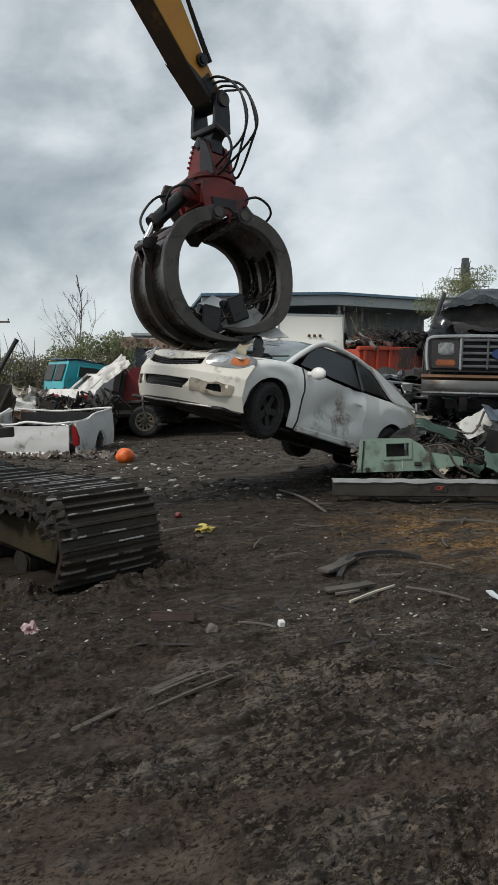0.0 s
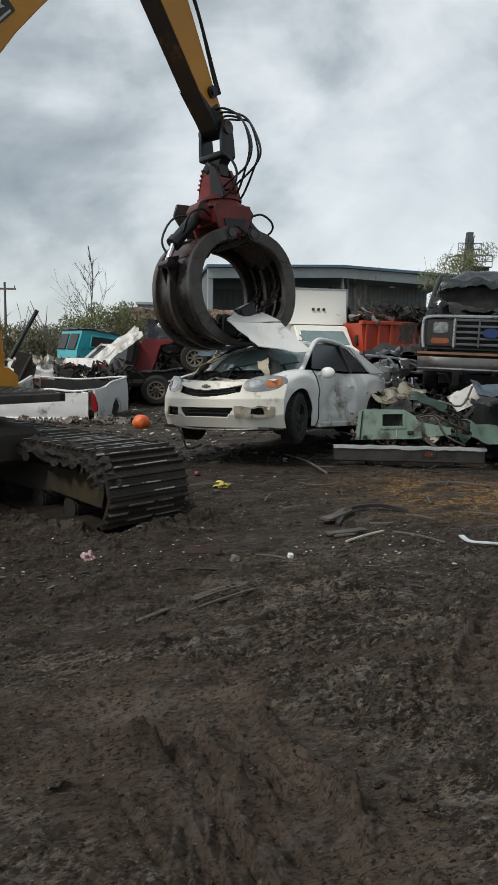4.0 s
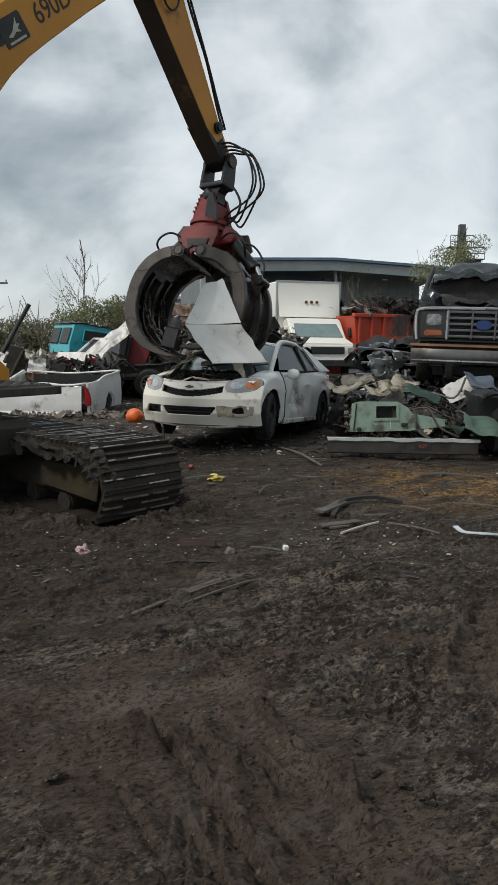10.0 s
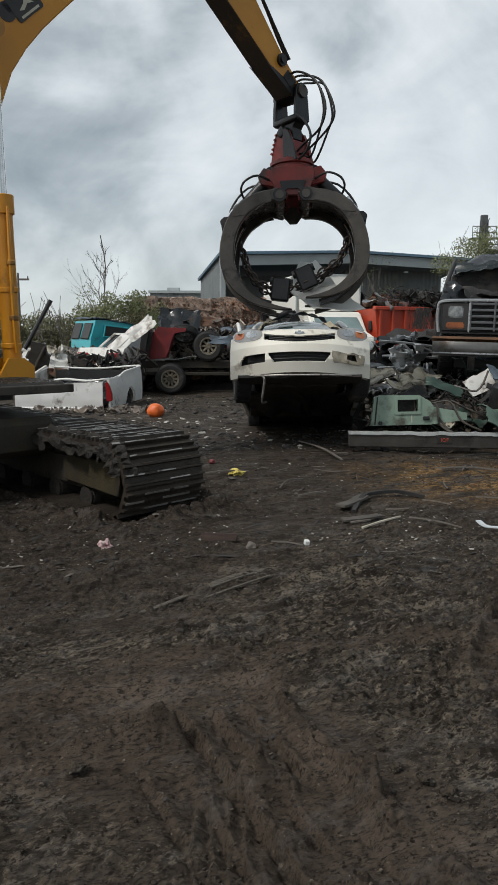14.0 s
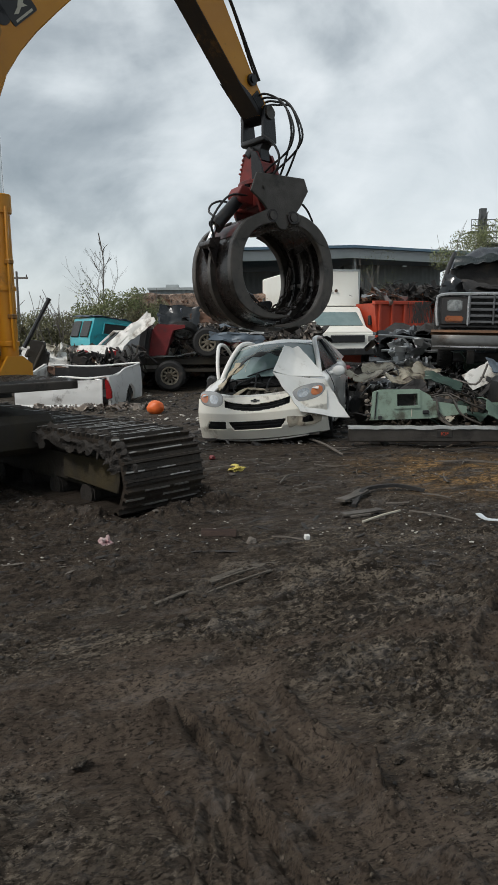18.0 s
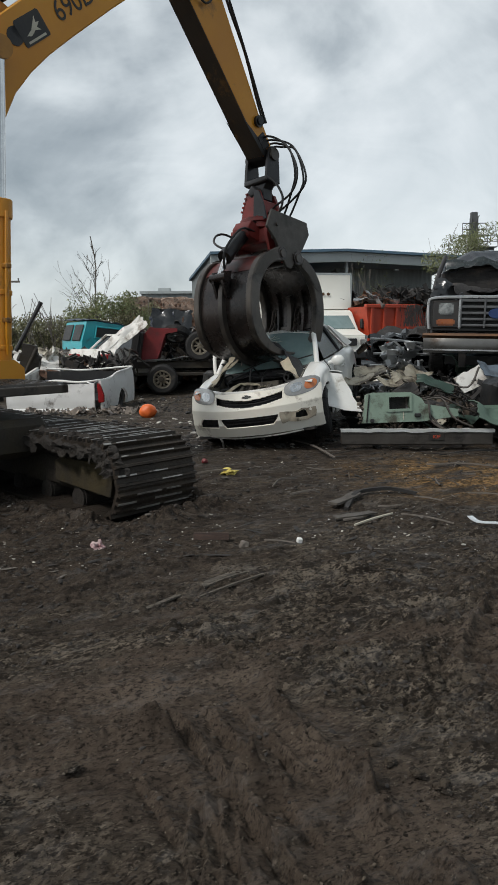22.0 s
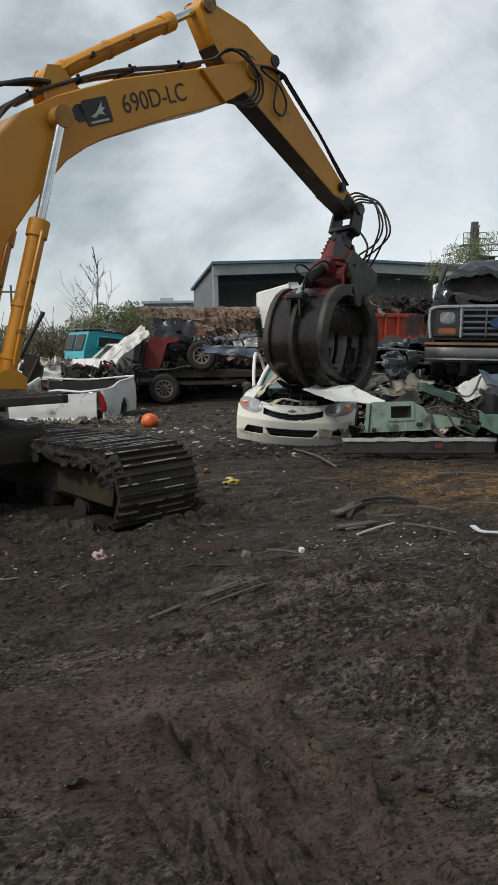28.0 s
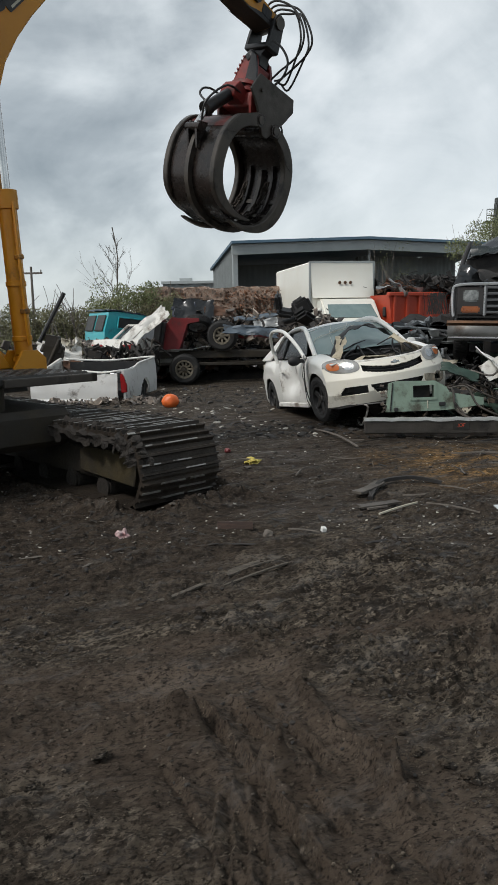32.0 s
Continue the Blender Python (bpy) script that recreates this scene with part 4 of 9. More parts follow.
for k in range(4):
    bm = B()
    yy = -0.12 + 0.075 * k
    w = (0.82, 0.90, 0.66, 0.74)[k]
    tube(bm, bend([(0.0, yy, 0.06), (0.12, yy - 0.02, 0.20 - 0.02 * k), (0.30, yy - 0.02, 0.20 - 0.03 * k), (0.18 + 0.5 * w, yy - 0.04, 0.02), (w - 0.06, yy - 0.03, -0.30 - 0.05 * (k % 2)), (w - 0.16, yy, -0.55), (0.34, yy + 0.02, -0.70 - 0.06 * k), (0.20, yy + 0.02, -0.78)]), 0.0145)
    hoses.append(part("hose", bm, M_hose, grapple))
for k in range(1):
    bm = B()
    yy = -0.16 + 0.05 * k
    tube(bm, bend([(0.24, yy, -0.30), (0.40, yy, -0.42), (0.52 - 0.1 * k, yy, -0.62), (0.46, yy, -0.80), (0.30, yy, -0.90)]), 0.0165)
    hoses.append(part("hose", bm, M_hose, grapple))

bm = B()
cyl(bm, 0.30, 0.30, 0.055, 32, pose(0, 0, -1.01))
cyl(bm, 0.27, 0.27, 0.05, 32, pose(0, 0, -1.06))
cyl(bm, 0.31, 0.31, 0.045, 32, pose(0, 0, -1.105))
for k in range(14):
    a = 2 * math.pi * k / 14
    cyl(bm, 0.02, 0.02, 0.02, 6, pose(0.27 * math.cos(a), 0.27 * math.sin(a), -0.978))
for s in (-1, 1):
    prism(bm, [(-0.27, -1.12), (0.27, -1.12), (0.29, -1.24), (0.17, -1.56), (0.08, -1.56), (0.06, -1.48), (-0.06, -1.48), (-0.08, -1.56), (-0.17, -1.56), (-0.29, -1.24)], s * 0.30 - 0.025, s * 0.30 + 0.025)
box2(bm, (-0.22, -0.28, -1.34), (0.22, 0.28, -1.13), 0.02)
soften(bm, 0.006)
head = part("rotating_head", bm, M_red, grapple, "red turning head")
bm = B()
prism(bm, [(-0.17, -1.30), (0.17, -1.30), (0.13, -1.45), (0.06, -1.40), (-0.06, -1.40), (-0.13, -1.45)], -0.345, -0.33)
part("head_recess", bm, M_oily, head)
for s in (-1, 1):
    bm = B()
    prism(bm, [(s * 0.20, -1.12), (s * 0.38, -1.06), (s * 0.46, -1.17), (s * 0.42, -1.28), (s * 0.22, -1.32)], -0.14, 0.14)
    soften(bm, 0.01)
    part("side_box", bm, M_red, head)
    bm = B()
    cyl(bm, 0.055, 0.055, 1.04, 20, pose(s * 0.17, 0, -1.52, 90))
    part("tong_pin", bm, M_steel, head)
    bm = B()
    rod(bm, (s * 0.30, 0, -1.16), (s * 0.74, 0, -1.60), 0.085, 20)
    cyl(bm, 0.10, 0.10, 0.22, 16, pose(s * 0.28, 0, -1.14, 90))
    rod(bm, (s * 0.70, 0, -1.56), (s * 0.76, 0, -1.62), 0.10, 20)
    part("tong_cylinder", bm, M_oily, head)
    bm = B()
    tube(bm, bend([(s * 0.30, -0.20, -1.25), (s * 0.46, -0.28, -1.20), (s * 0.62, -0.28, -1.26), (s * 0.68, -0.26, -1.36), (s * 0.66, -0.16, -1.44), (s * 0.62, -0.05, -1.46)]), 0.015)
    part("hose", bm, M_hose, head)
    bm = B()
    tube(bm, bend([(s * 0.26, 0.12, -1.2), (s * 0.62, 0.16, -1.24), (s * 0.86, 0.10, -1.55), (s * 0.80, 0.04, -1.78)]), 0.015)
    part("hose", bm, M_hose, head)
bm = B()
prism(bm, [(-0.40, -0.98), (0.38, -0.98), (0.48, -1.22), (0.30, -1.36), (0.05, -1.68), (-0.05, -1.68), (-0.32, -1.36), (-0.46, -1.14)], 0.44, 0.48)
box2(bm, (-0.2, 0.28, -1.3), (0.2, 0.45, -1.12))
soften(bm, 0.008)
cyl(bm, 0.025, 0.025, 0.03, 8, pose(0.28, 0.49, -1.16, 90))
part("shield_plate", bm, M_steel_edge, head, "bare grey steel shield plate")

RC = (0.0, -2.20)
PIV = (0.17, -1.52)
RING_IN, RING_OUT = (0.635, 0.595), (0.82, 0.765)


def arc_slab(bm, c, inner, outer, y0, y1, a0, a1, n=26, taper=None, keep="outer", side=1, power=0.88):
    """Part of a flattened ring in x-z about c, angles in degrees from +x towards -z; taper thins it towards the kept edge."""
    def at(r, t):
        ct, st = math.cos(t), math.sin(t)
        return (side * (c[0] + r[0] * math.copysign(abs(ct) ** power, ct)), c[1] - r[1] * math.copysign(abs(st) ** power, st))

    rings = []
    for i in range(n + 1):
        k = i / n
        t = radians(a0 + (a1 - a0) * k)
        f = taper(k) if taper else 1.0
        ri = [o + (q - o) * f for q, o in zip(inner, outer)] if keep == "outer" else inner
        ro = [q + (o - q) * f for q, o in zip(inner, outer)] if keep == "inner" else outer
        p, q = at(ri, t), at(ro, t)
        rings.append([bm.verts.new((p[0], y0, p[1])), bm.verts.new((q[0], y0, q[1])), bm.verts.new((q[0], y1, q[1])), bm.verts.new((p[0], y1, p[1]))])
    for a, b in zip(rings, rings[1:]):
        for k in range(4):
            bm.faces.new((a[k], a[(k + 1) % 4], b[(k + 1) % 4], b[k]))
    bm.faces.new(rings[0][::-1])
    bm.faces.new(rings[-1])
    bmesh.ops.recalc_face_normals(bm, faces=bm.faces[:])


def claw(k):
    """Thickness of a rib from its eye at the pin to its thin tip."""
    if k < 0.16:
        return 0.58 + 2.6 * k
    return 1.0 if k < 0.62 else 1.0 - 0.86 * ((k - 0.62) / 0.38) ** 1.2


tongs = []
for s in (-1, 1):
    c = (RC[0] - PIV[0], RC[1] - PIV[1])
    edge = "outer" if s < 0 else "inner"          # the tips pass each other when shut
    A0, A1 = -80, (106 if s < 0 else 100)
    bm = B()
    arc_slab(bm, c, (0.735, 0.685), (0.765, 0.715), -0.41, 0.41, A0 + 6, 88, 26, side=s)
    cyl(bm, 0.085, 0.085, 1.01, 22, pose(0, 0, 0, 90))
    t = part("tong", bm, M_tong, grapple, "curved black steel tong, wet and worn")
    for y0, y1 in ((-0.50, -0.405), (0.405, 0.50)):
        bm = B()
        arc_slab(bm, c, RING_IN, RING_OUT, y0, y1, A0, A1, 30, claw, edge, s)
        soften(bm, 0.012, 1)
        part("rib_plate", bm, M_steel, t, "thick curved rib with worn edges")
        bm = B()
        prism(bm, [(s * x, z) for x, z in ((-0.10, 0.05), (0.06, 0.085), (0.16, 0.03), (0.10, -0.08), (-0.04, -0.09))], y0 + 0.004, y1 - 0.004)
        soften(bm, 0.01)
        part("pin_eye", bm, M_steel_edge, t)
        bm = B()
        yo = -0.006 if y0 < 0 else 0.006
        arc_slab(bm, c, (0.652, 0.612), (0.806, 0.752), (y0 if y0 < 0 else y1 - 0.008) + yo, (y0 + 0.008 if y0 < 0 else y1) + yo, -70, -22, 14, lambda k: 1.0 if k < 0.8 else 1.0 - 0.7 * (k - 0.8) / 0.2, "outer", s)
        soften(bm, 0.003)
        part("wear_pad", bm, M_steel_edge, t, "smooth crescent wear pad")
    bm = B()
    arc_slab(bm, c, (0.66, 0.615), (0.845, 0.79), -0.035, 0.035, -25, 92, 20, lambda k: 1.0 if k < 0.7 else 1.0 - 0.7 * (k - 0.7) / 0.3, "outer", s)
    part("middle_rib", bm, M_steel, t)
    for yy in (-0.22, 0.22):
        bm = B()
        arc_slab(bm, c, (0.68, 0.635), (0.740, 0.692), yy - 0.02, yy + 0.02, -30, 88, 18, side=s)
        part("inner_stiffener", bm, M_tong, t)
    for a in (8, 30, 52, 74):
        bm = B()
        arc_slab(bm, c, (0.715, 0.668), (0.742, 0.694), -0.40, 0.40, a, a + 5, 2, side=s)
        part("cross_bar", bm, M_steel, t)
    ex, ez = s * (c[0] + 0.86), c[1] + 0.30
    bm = B()
    cyl(bm, 0.058, 0.058, 0.26, 18, pose(ex, 0, ez, 90))
    for yy in (-0.08, 0.08):
        prism(bm, [(ex - s * 0.14, ez + 0.11), (ex + s * 0.03, ez + 0.07), (ex + s * 0.04, ez - 0.05), (ex - s * 0.05, ez - 0.26)], yy - 0.018, yy + 0.018)
    part("rod_lug", bm, M_tong, t)
    bm = B()
    rod(bm, (ex, 0, ez), (s * (0.72 - PIV[0]), 0, -1.58 - PIV[1]), 0.040, 16)
    part("cylinder_rod", bm, M_chrome, t, "bright chromed rod")
    bm = B()
    arc_slab(bm, c, (0.762, 0.712), (0.772, 0.722), -0.40, 0.40, A0 + 18, -30, 10, side=s)
    part("red_web", bm, M_red_old, t, "red-painted web between the ribs")
    t.matrix_basis = pose(s * PIV[0], 0, PIV[1])
    tongs.append(t)


def chain(name, pts, parent, size=0.055, wire=0.013):
    """A chain of oval links along points: each link turned a quarter from the last."""
    me = None
    pts = [Vector(p) for p in pts]
    length = sum((b - a).length for a, b in zip(pts, pts[1:]))
    step = size * 1.55
    n = int(length / step)
    seg, done = 0, 0.0
    for i in range(n):
        s = (i + 0.5) * step
        while seg < len(pts) - 2 and done + (pts[seg + 1] - pts[seg]).length < s:
            done += (pts[seg + 1] - pts[seg]).length
            seg += 1
        d = (pts[seg + 1] - pts[seg])
        p = pts[seg] + d.normalized() * (s - done)
        if me is None:
            bm = B()
            loop = [(math.cos(a) * size * (1.25 if True else 1), 0.75 * size * math.sin(a), 0) for a in [2 * math.pi * k / 12 for k in range(12)]]
            loop.append(loop[0])
            tube(bm, loop, wire, 6)
            me = bpy.data.meshes.new(name)
            bm.to_mesh(me)
            bm.free()
            me.materials.append(M_chain)
        o = new(name, me)
        o.parent = parent
        q = d.to_track_quat("X", "Z").to_matrix().to_4x4()
        o.matrix_basis = Matrix.Translation(p) @ q @ Matrix.Rotation(radians(90 * (i % 2) + rnd.uniform(-15, 15)), 4, "X")


for yy, sag in ((-0.30, 0.60), (0.12, 0.66)):
    chain("chain_link", bend([(-0.70, yy, -2.08), (-0.62, yy, -2.40), (-0.38, yy, -2.40 - sag * 0.42), (0.0, yy - 0.05, -2.30 - sag * 0.62), (0.38, yy, -2.26 - sag * 0.36), (0.62, yy, -2.28), (0.72, yy, -2.02)], 6), head)
for k, (x, z, a) in enumerate(((-0.19, -2.70, 8), (0.15, -2.56, -22))):
    bm = B()
    box(bm, 0.24, 0.16, 0.30, pose(0, 0, 0), 0.02)
    cyl(bm, 0.05, 0.05, 0.30, 12, pose(0, 0, 0.1, 0, 90))
    sp = part("chain_block", bm, M_oily, head)
    sp.matrix_basis = pose(x, -0.30, z, 0, a, 0)


# ---- white car: x ahead, y to its left, z up, origin on the ground midway between the axles ----
car = thing("white_coupe", "battered white two-door coupe with its engine bay torn open", "car")
WX, WR = 1.31, 0.315


def car_w(x):
    return 0.855 - 0.16 * max(0.0, (-x - 1.45) / 0.85) ** 2 - 0.07 * max(0.0, (x - 1.25) / 0.6) ** 2


def car_low(x):
    z = 0.20 + 0.05 * max(0.0, (-x - 1.7) / 0.6)
    for xa in (WX, -WX):
        d = abs(x - xa)
        if d < 0.375:
            z = max(z, 0.30 + math.sqrt(0.375 ** 2 - d * d))
    return z


def car_belt(x):
    if x > 0.9:
        return 0.92 - 0.16 * ((x - 0.9) / 0.95) ** 1.6
    return 0.92 + 0.06 * min(1.0, max(0.0, (-x - 0.2) / 1.4)) - 0.07 * max(0.0, (-x - 1.85) / 0.4)


def side_pts(x):
    w, lo, hi = car_w(x), car_low(x), car_belt(x)
    out = []
    for k in range(9):
        t = k / 8
        z = lo + (hi - lo) * t
        y = w - 0.05 * max(0.0, (0.32 - z) / 0.14) ** 2 - 0.10 * max(0.0, (t - 0.62) / 0.38) ** 2.2 + 0.012 * math.exp(-((z - 0.66) / 0.05) ** 2)
        out.append((y, z))
    return out


def body_strip(s, x0, x1, n, dent=0.0, seed=0.0, inset=0.0):
    bm = B()
    xs = [x0 + (x1 - x0) * i / n for i in range(n + 1)]
    rows = []
    for x in xs:
        r = []
        for y, z in side_pts(x):
            d = 0.0
            if dent > 0.05:
                fold = (x - 0.15) * 0.55 + (z - 0.62)
                d = 1.1 * dent * math.exp(-((x + 0.02) / 0.36) ** 2 - ((z - 0.60) / 0.20) ** 2) + 0.30 * dent * max(0.0, 1 - abs(fold) / 0.10) + 0.22 * dent * abs(noise.noise(Vector((x * 5.0 + seed, z * 6.0, seed))))
                d *= max(0.0, min(1.0, (x - x0) / 0.10, (x1 - x) / 0.10))
            elif dent:
                d = dent * (0.5 + noise.noise(Vector((x * 2.3 + seed, z * 3.1, seed)))) * (1.0 if z < 0.85 else 0.3) + 0.5 * dent * abs(noise.noise(Vector((x * 6.0, z * 7.0 + seed, 2.0))))
                d *= max(0.0, min(1.0, (x - x0) / 0.16, (x1 - x) / 0.16))
            r.append(bm.verts.new((x, s * (y - inset - d), z)))
        rows.append(r)
    for a, b in zip(rows, rows[1:]):
        for k in range(8):
            f = (a[k], a[k + 1], b[k + 1], b[k])
            bm.faces.new(f if s < 0 else f[::-1])
    return bm, rows


DOOR0, DOOR1 = -0.56, 0.80
for s, nm in ((1, "left"), (-1, "right")):
    for x0, x1, n, label in ((-2.26, DOOR0, 44, "rear_quarter"), (DOOR1, 1.79, 30, "front_fender")):
        bm, _ = body_strip(s, x0, x1, n, 0.006 if label == "front_fender" else 0.004, 3.0 + s)
        thicken(bm, 0.012)
        part(label, bm, M_white, car, smooth=True)
    bm, _ = body_strip(s, DOOR0 + 0.004, DOOR1 - 0.004, 40, 0.13, 7.3 + 4 * s, 0.0)
    thicken(bm, 0.015)
    door = part("door", bm, M_door, car, "crumpled white door with scraped dirt", smooth=True)
    bm = B()
    box(bm, 0.20, 0.03, 0.035, pose(-0.36, s * 0.845, 0.74), 0.012, 2)
    part("door_handle", bm, M_white, door)
    bm = B()
    rows = [(0.76, 0.18), (0.76, 0.25), (-0.92, 0.25), (-0.92, 0.18)]
    prism(bm, rows, s * 0.82 - 0.03, s * 0.82 + 0.03)
    soften(bm, 0.01)
    part("sill", bm, M_white_dirty, car)
    # dark shut line round the door
    for xx in (DOOR0, DOOR1):
        bm = B()
        tube(bm, [(xx, s * (y - 0.012), z) for y, z in side_pts(xx)], 0.007 if xx == DOOR0 else 0.020, 6)
        part("shut_line", bm, M_black, car)
    # wheel-arch liner
    for xa in (WX, -WX):
        bm = B()
        for k in range(18):
            a0, a1 = math.pi * k / 18, math.pi * (k + 1) / 18
            q = [bm.verts.new((xa + 0.37 * math.cos(a), yy, 0.30 + 0.37 * math.sin(a))) for a in (a0, a1) for yy in (s * 0.84, s * 0.50)]
            bm.faces.new((q[0], q[1], q[3], q[2]))
        part("arch_liner", bm, M_under, car)
    # pillars, roof rail and the panel behind the side window
    bm = B()
    tube(bm, bend([(1.02, s * 0.70, 0.90), (0.70, s * 0.645, 1.13), (0.34, s * 0.575, 1.325), (0.05, s * 0.56, 1.375), (-0.45, s * 0.555, 1.37), (-0.86, s * 0.555, 1.315)], 4), 0.036, 8)
    part("roof_rail", bm, M_white, car, smooth=True)
    bm = B()
    for q in ((( -0.80, 1.34), (-0.98, 1.32), (-1.90, 0.985), (-1.30, 0.965), (-1.18, 1.01), (-0.92, 1.24)),):
        vs = [bm.verts.new((x, s * (0.565 + 0.20 * (1.34 - z) / 0.36), z)) for x, z in q]
        bm.faces.new(vs)
    thicken(bm, 0.03)
    part("rear_pillar", bm, M_white, car)
    bm = B()
    tube(bm, [(-0.50, s * 0.775, 0.95), (-0.47, s * 0.575, 1.345)], 0.022, 6)
    part("door_post", bm, M_black, car)
    bm = B()
    vs = [bm.verts.new((x, s * (0.555 + 0.22 * (1.34 - z) / 0.40), z)) for x, z in ((0.86, 0.945), (0.62, 1.14), (0.30, 1.31), (-0.1, 1.345), (-0.46, 1.345), (-0.50, 0.96))]
    bm.faces.new(vs)
    thicken(bm, 0.006)
    part("side_window", bm, M_dark_glass, car)
    bm = B()
    vs = [bm.verts.new((x, s * (0.555 + 0.20 * (1.34 - z) / 0.38), z)) for x, z in ((-0.53, 0.965), (-0.51, 1.34), (-0.80, 1.32), (-1.02, 1.16), (-1.20, 0.985))]
    bm.faces.new(vs)
    thicken(bm, 0.006)
    part("quarter_window", bm, M_dark_glass, car)
    # door mirror
    mz = 0.89
    bm = B()
    bmesh.ops.create_uvsphere(bm, u_segments=18, v_segments=12, radius=1.0, matrix=pose(0.70, s * 0.93, mz, 0, 0, s * 12) @ Matrix.Diagonal((0.05, 0.095, 0.075, 1)))
    rod(bm, (0.72, s * 0.80, mz - 0.02), (0.71, s * 0.88, mz - 0.01), 0.03, 8)
    mir = part("door_mirror", bm, M_white if s > 0 else M_black, car, smooth=True)
    bm = B()
    bmesh.ops.create_uvsphere(bm, u_segments=18, v_segments=8, radius=1.0, matrix=pose(0.665, s * 0.933, mz, 0, 0, s * 12) @ Matrix.Diagonal((0.02, 0.08, 0.062, 1)))
    part("mirror_glass", bm, M_black, mir, smooth=True)
# bent window frame standing off the right-hand door, and the peeled fender edge before it
bm = B()
tube(bm, bend([(0.82, -0.80, 0.90), (0.66, -0.84, 1.10), (0.30, -0.90, 1.34), (-0.1, -0.95, 1.40), (-0.42, -0.94, 1.33), (-0.62, -0.88, 1.10), (-0.60, -0.84, 0.90)], 5), 0.028, 8)
part("bent_window_frame", bm, M_white, car)
bm = B()
grid(bm, 3, 8, lambda u, v: (0.98 + 0.10 * u + 0.03 * math.sin(v * 5), -0.86 - 0.05 * math.sin(v * 3.1) - 0.03 * u, 0.95 - 0.68 * v))
thicken(bm, 0.015)
part("torn_trim", bm, M_black, car)

bm = B()
grid(bm, 14, 12, lambda u, v: (0.36 - 1.28 * u, (v - 0.5) * 1.12 * (1 - 0.04 * u), 1.395 - 0.055 * (2 * v - 1) ** 2 - 0.075 * (2 * abs(u - 0.40)) ** 2 + 0.012 * noise.noise(Vector((u * 3, v * 3, 1)))))
thicken(bm, 0.03)
part("roof", bm, M_white, car, smooth=True)
bm = B()
grid(bm, 10, 14, lambda u, v: (1.10 - 0.74 * u - 0.10 * (2 * v - 1) ** 2, (v - 0.5) * (1.34 - 0.22 * u), 0.915 + 0.435 * u - 0.03 * (2 * v - 1) ** 2 + 0.03 * math.sin(u * math.pi)))
thicken(bm, 0.008)
part("windscreen", bm, M_pane, car, "cracked greenish windscreen", smooth=True)
bm = B()
for k in range(9):
    a = rnd.uniform(0, 6.28)
    pts = [(0.25, 0.6)]
    for j in range(4):
        a += rnd.uniform(-0.5, 0.5)
        pts.append((pts[-1][0] + 0.10 * math.cos(a), pts[-1][1] + 0.12 * math.sin(a)))
    tube(bm, [(1.10 - 0.74 * v - 0.10 * (2 * u - 1) ** 2 + 0.012, (u - 0.5) * (1.34 - 0.22 * v), 0.915 + 0.435 * v - 0.03 * (2 * u - 1) ** 2 + 0.03 * math.sin(v * math.pi) + 0.014) for u, v in [(min(.97, max(.03, p)), min(.97, max(.03, q))) for p, q in pts]], 0.0025, 4)
part("glass_crack", bm, M_decal_pale, car)
bm = B()
for yy in (-0.30, 0.22):
    tube(bm, [(1.13, yy, 0.93), (1.0, yy + 0.22, 0.99), (0.94, yy + 0.42, 1.02)], 0.010, 5)
part("wiper", bm, M_black, car)
bm = B()
grid(bm, 8, 10, lambda u, v: (-0.90 - 0.88 * u + 0.05 * (2 * v - 1) ** 2, (v - 0.5) * (1.10 + 0.18 * u), 1.345 - 0.345 * u - 0.03 * (2 * v - 1) ** 2))
thicken(bm, 0.008)
part("rear_window", bm, M_dark_glass, car, smooth=True)
bm = B()
grid(bm, 8, 12, lambda u, v: (-1.72 - 0.56 * u, (v - 0.5) * 2 * (car_w(-1.72 - 0.56 * u) - 0.07), 0.99 - 0.05 * u * u - 0.03 * (2 * v - 1) ** 2))
thicken(bm, 0.02)
part("boot_lid", bm, M_white, car, smooth=True)
bm = B()
grid(bm, 10, 16, lambda u, v: (-2.26 - 0.07 * math.sin(math.pi * u) + 0.10 * abs(2 * v - 1) ** 3, (v - 0.5) * 2 * (car_w(-2.26) - 0.0), 0.24 + 0.69 * u))
thicken(bm, 0.02)
part("rear_bumper", bm, M_bumper, car, smooth=True)
bm = B()
tube(bm, bend([(-2.16, -0.62, 0.97), (-2.22, -0.5, 1.06), (-2.24, 0.0, 1.08), (-2.22, 0.5, 1.06), (-2.16, 0.62, 0.97)], 4), 0.028, 7)
part("boot_spoiler", bm, M_white, car)
for s in (-1, 1):
    bm = B()
    box(bm, 0.06, 0.24, 0.15, pose(-2.26, s * 0.55, 0.78, 0, 0, s * -14), 0.03, 2)
    part("tail_lamp", bm, M_red_lens, car)


# front: bumper skin, slots, lamps
M_silver_lamp = mat("lamp_reflector", (0.62, 0.63, 0.63), (0.40, 0.41, 0.41), 0.18, 0.8, 12.0, None, 0, 1, 0.1, 60, 0.08, 0.5)


def face_x(y, z):
    x = 2.22 - 0.42 * (abs(y) / 0.86) ** 2.15
    if z > 0.52:
        x -= (z - 0.52) * 0.55
    if z < 0.34:
        x -= (0.34 - z) * 0.5
    return x


def in_slot(y, z):
    a = abs(y)
    if a < 0.43 and abs(z - 0.590 - 0.055 * (a / 0.43) ** 2) < 0.042:
        return True
    if a < 0.37 - 0.7 * max(0, 0.40 - z) and 0.305 < z < 0.425:
        return True
    return 0.41 < a < 0.72 - 0.8 * max(0, z - 0.36) and 0.315 < z < 0.425


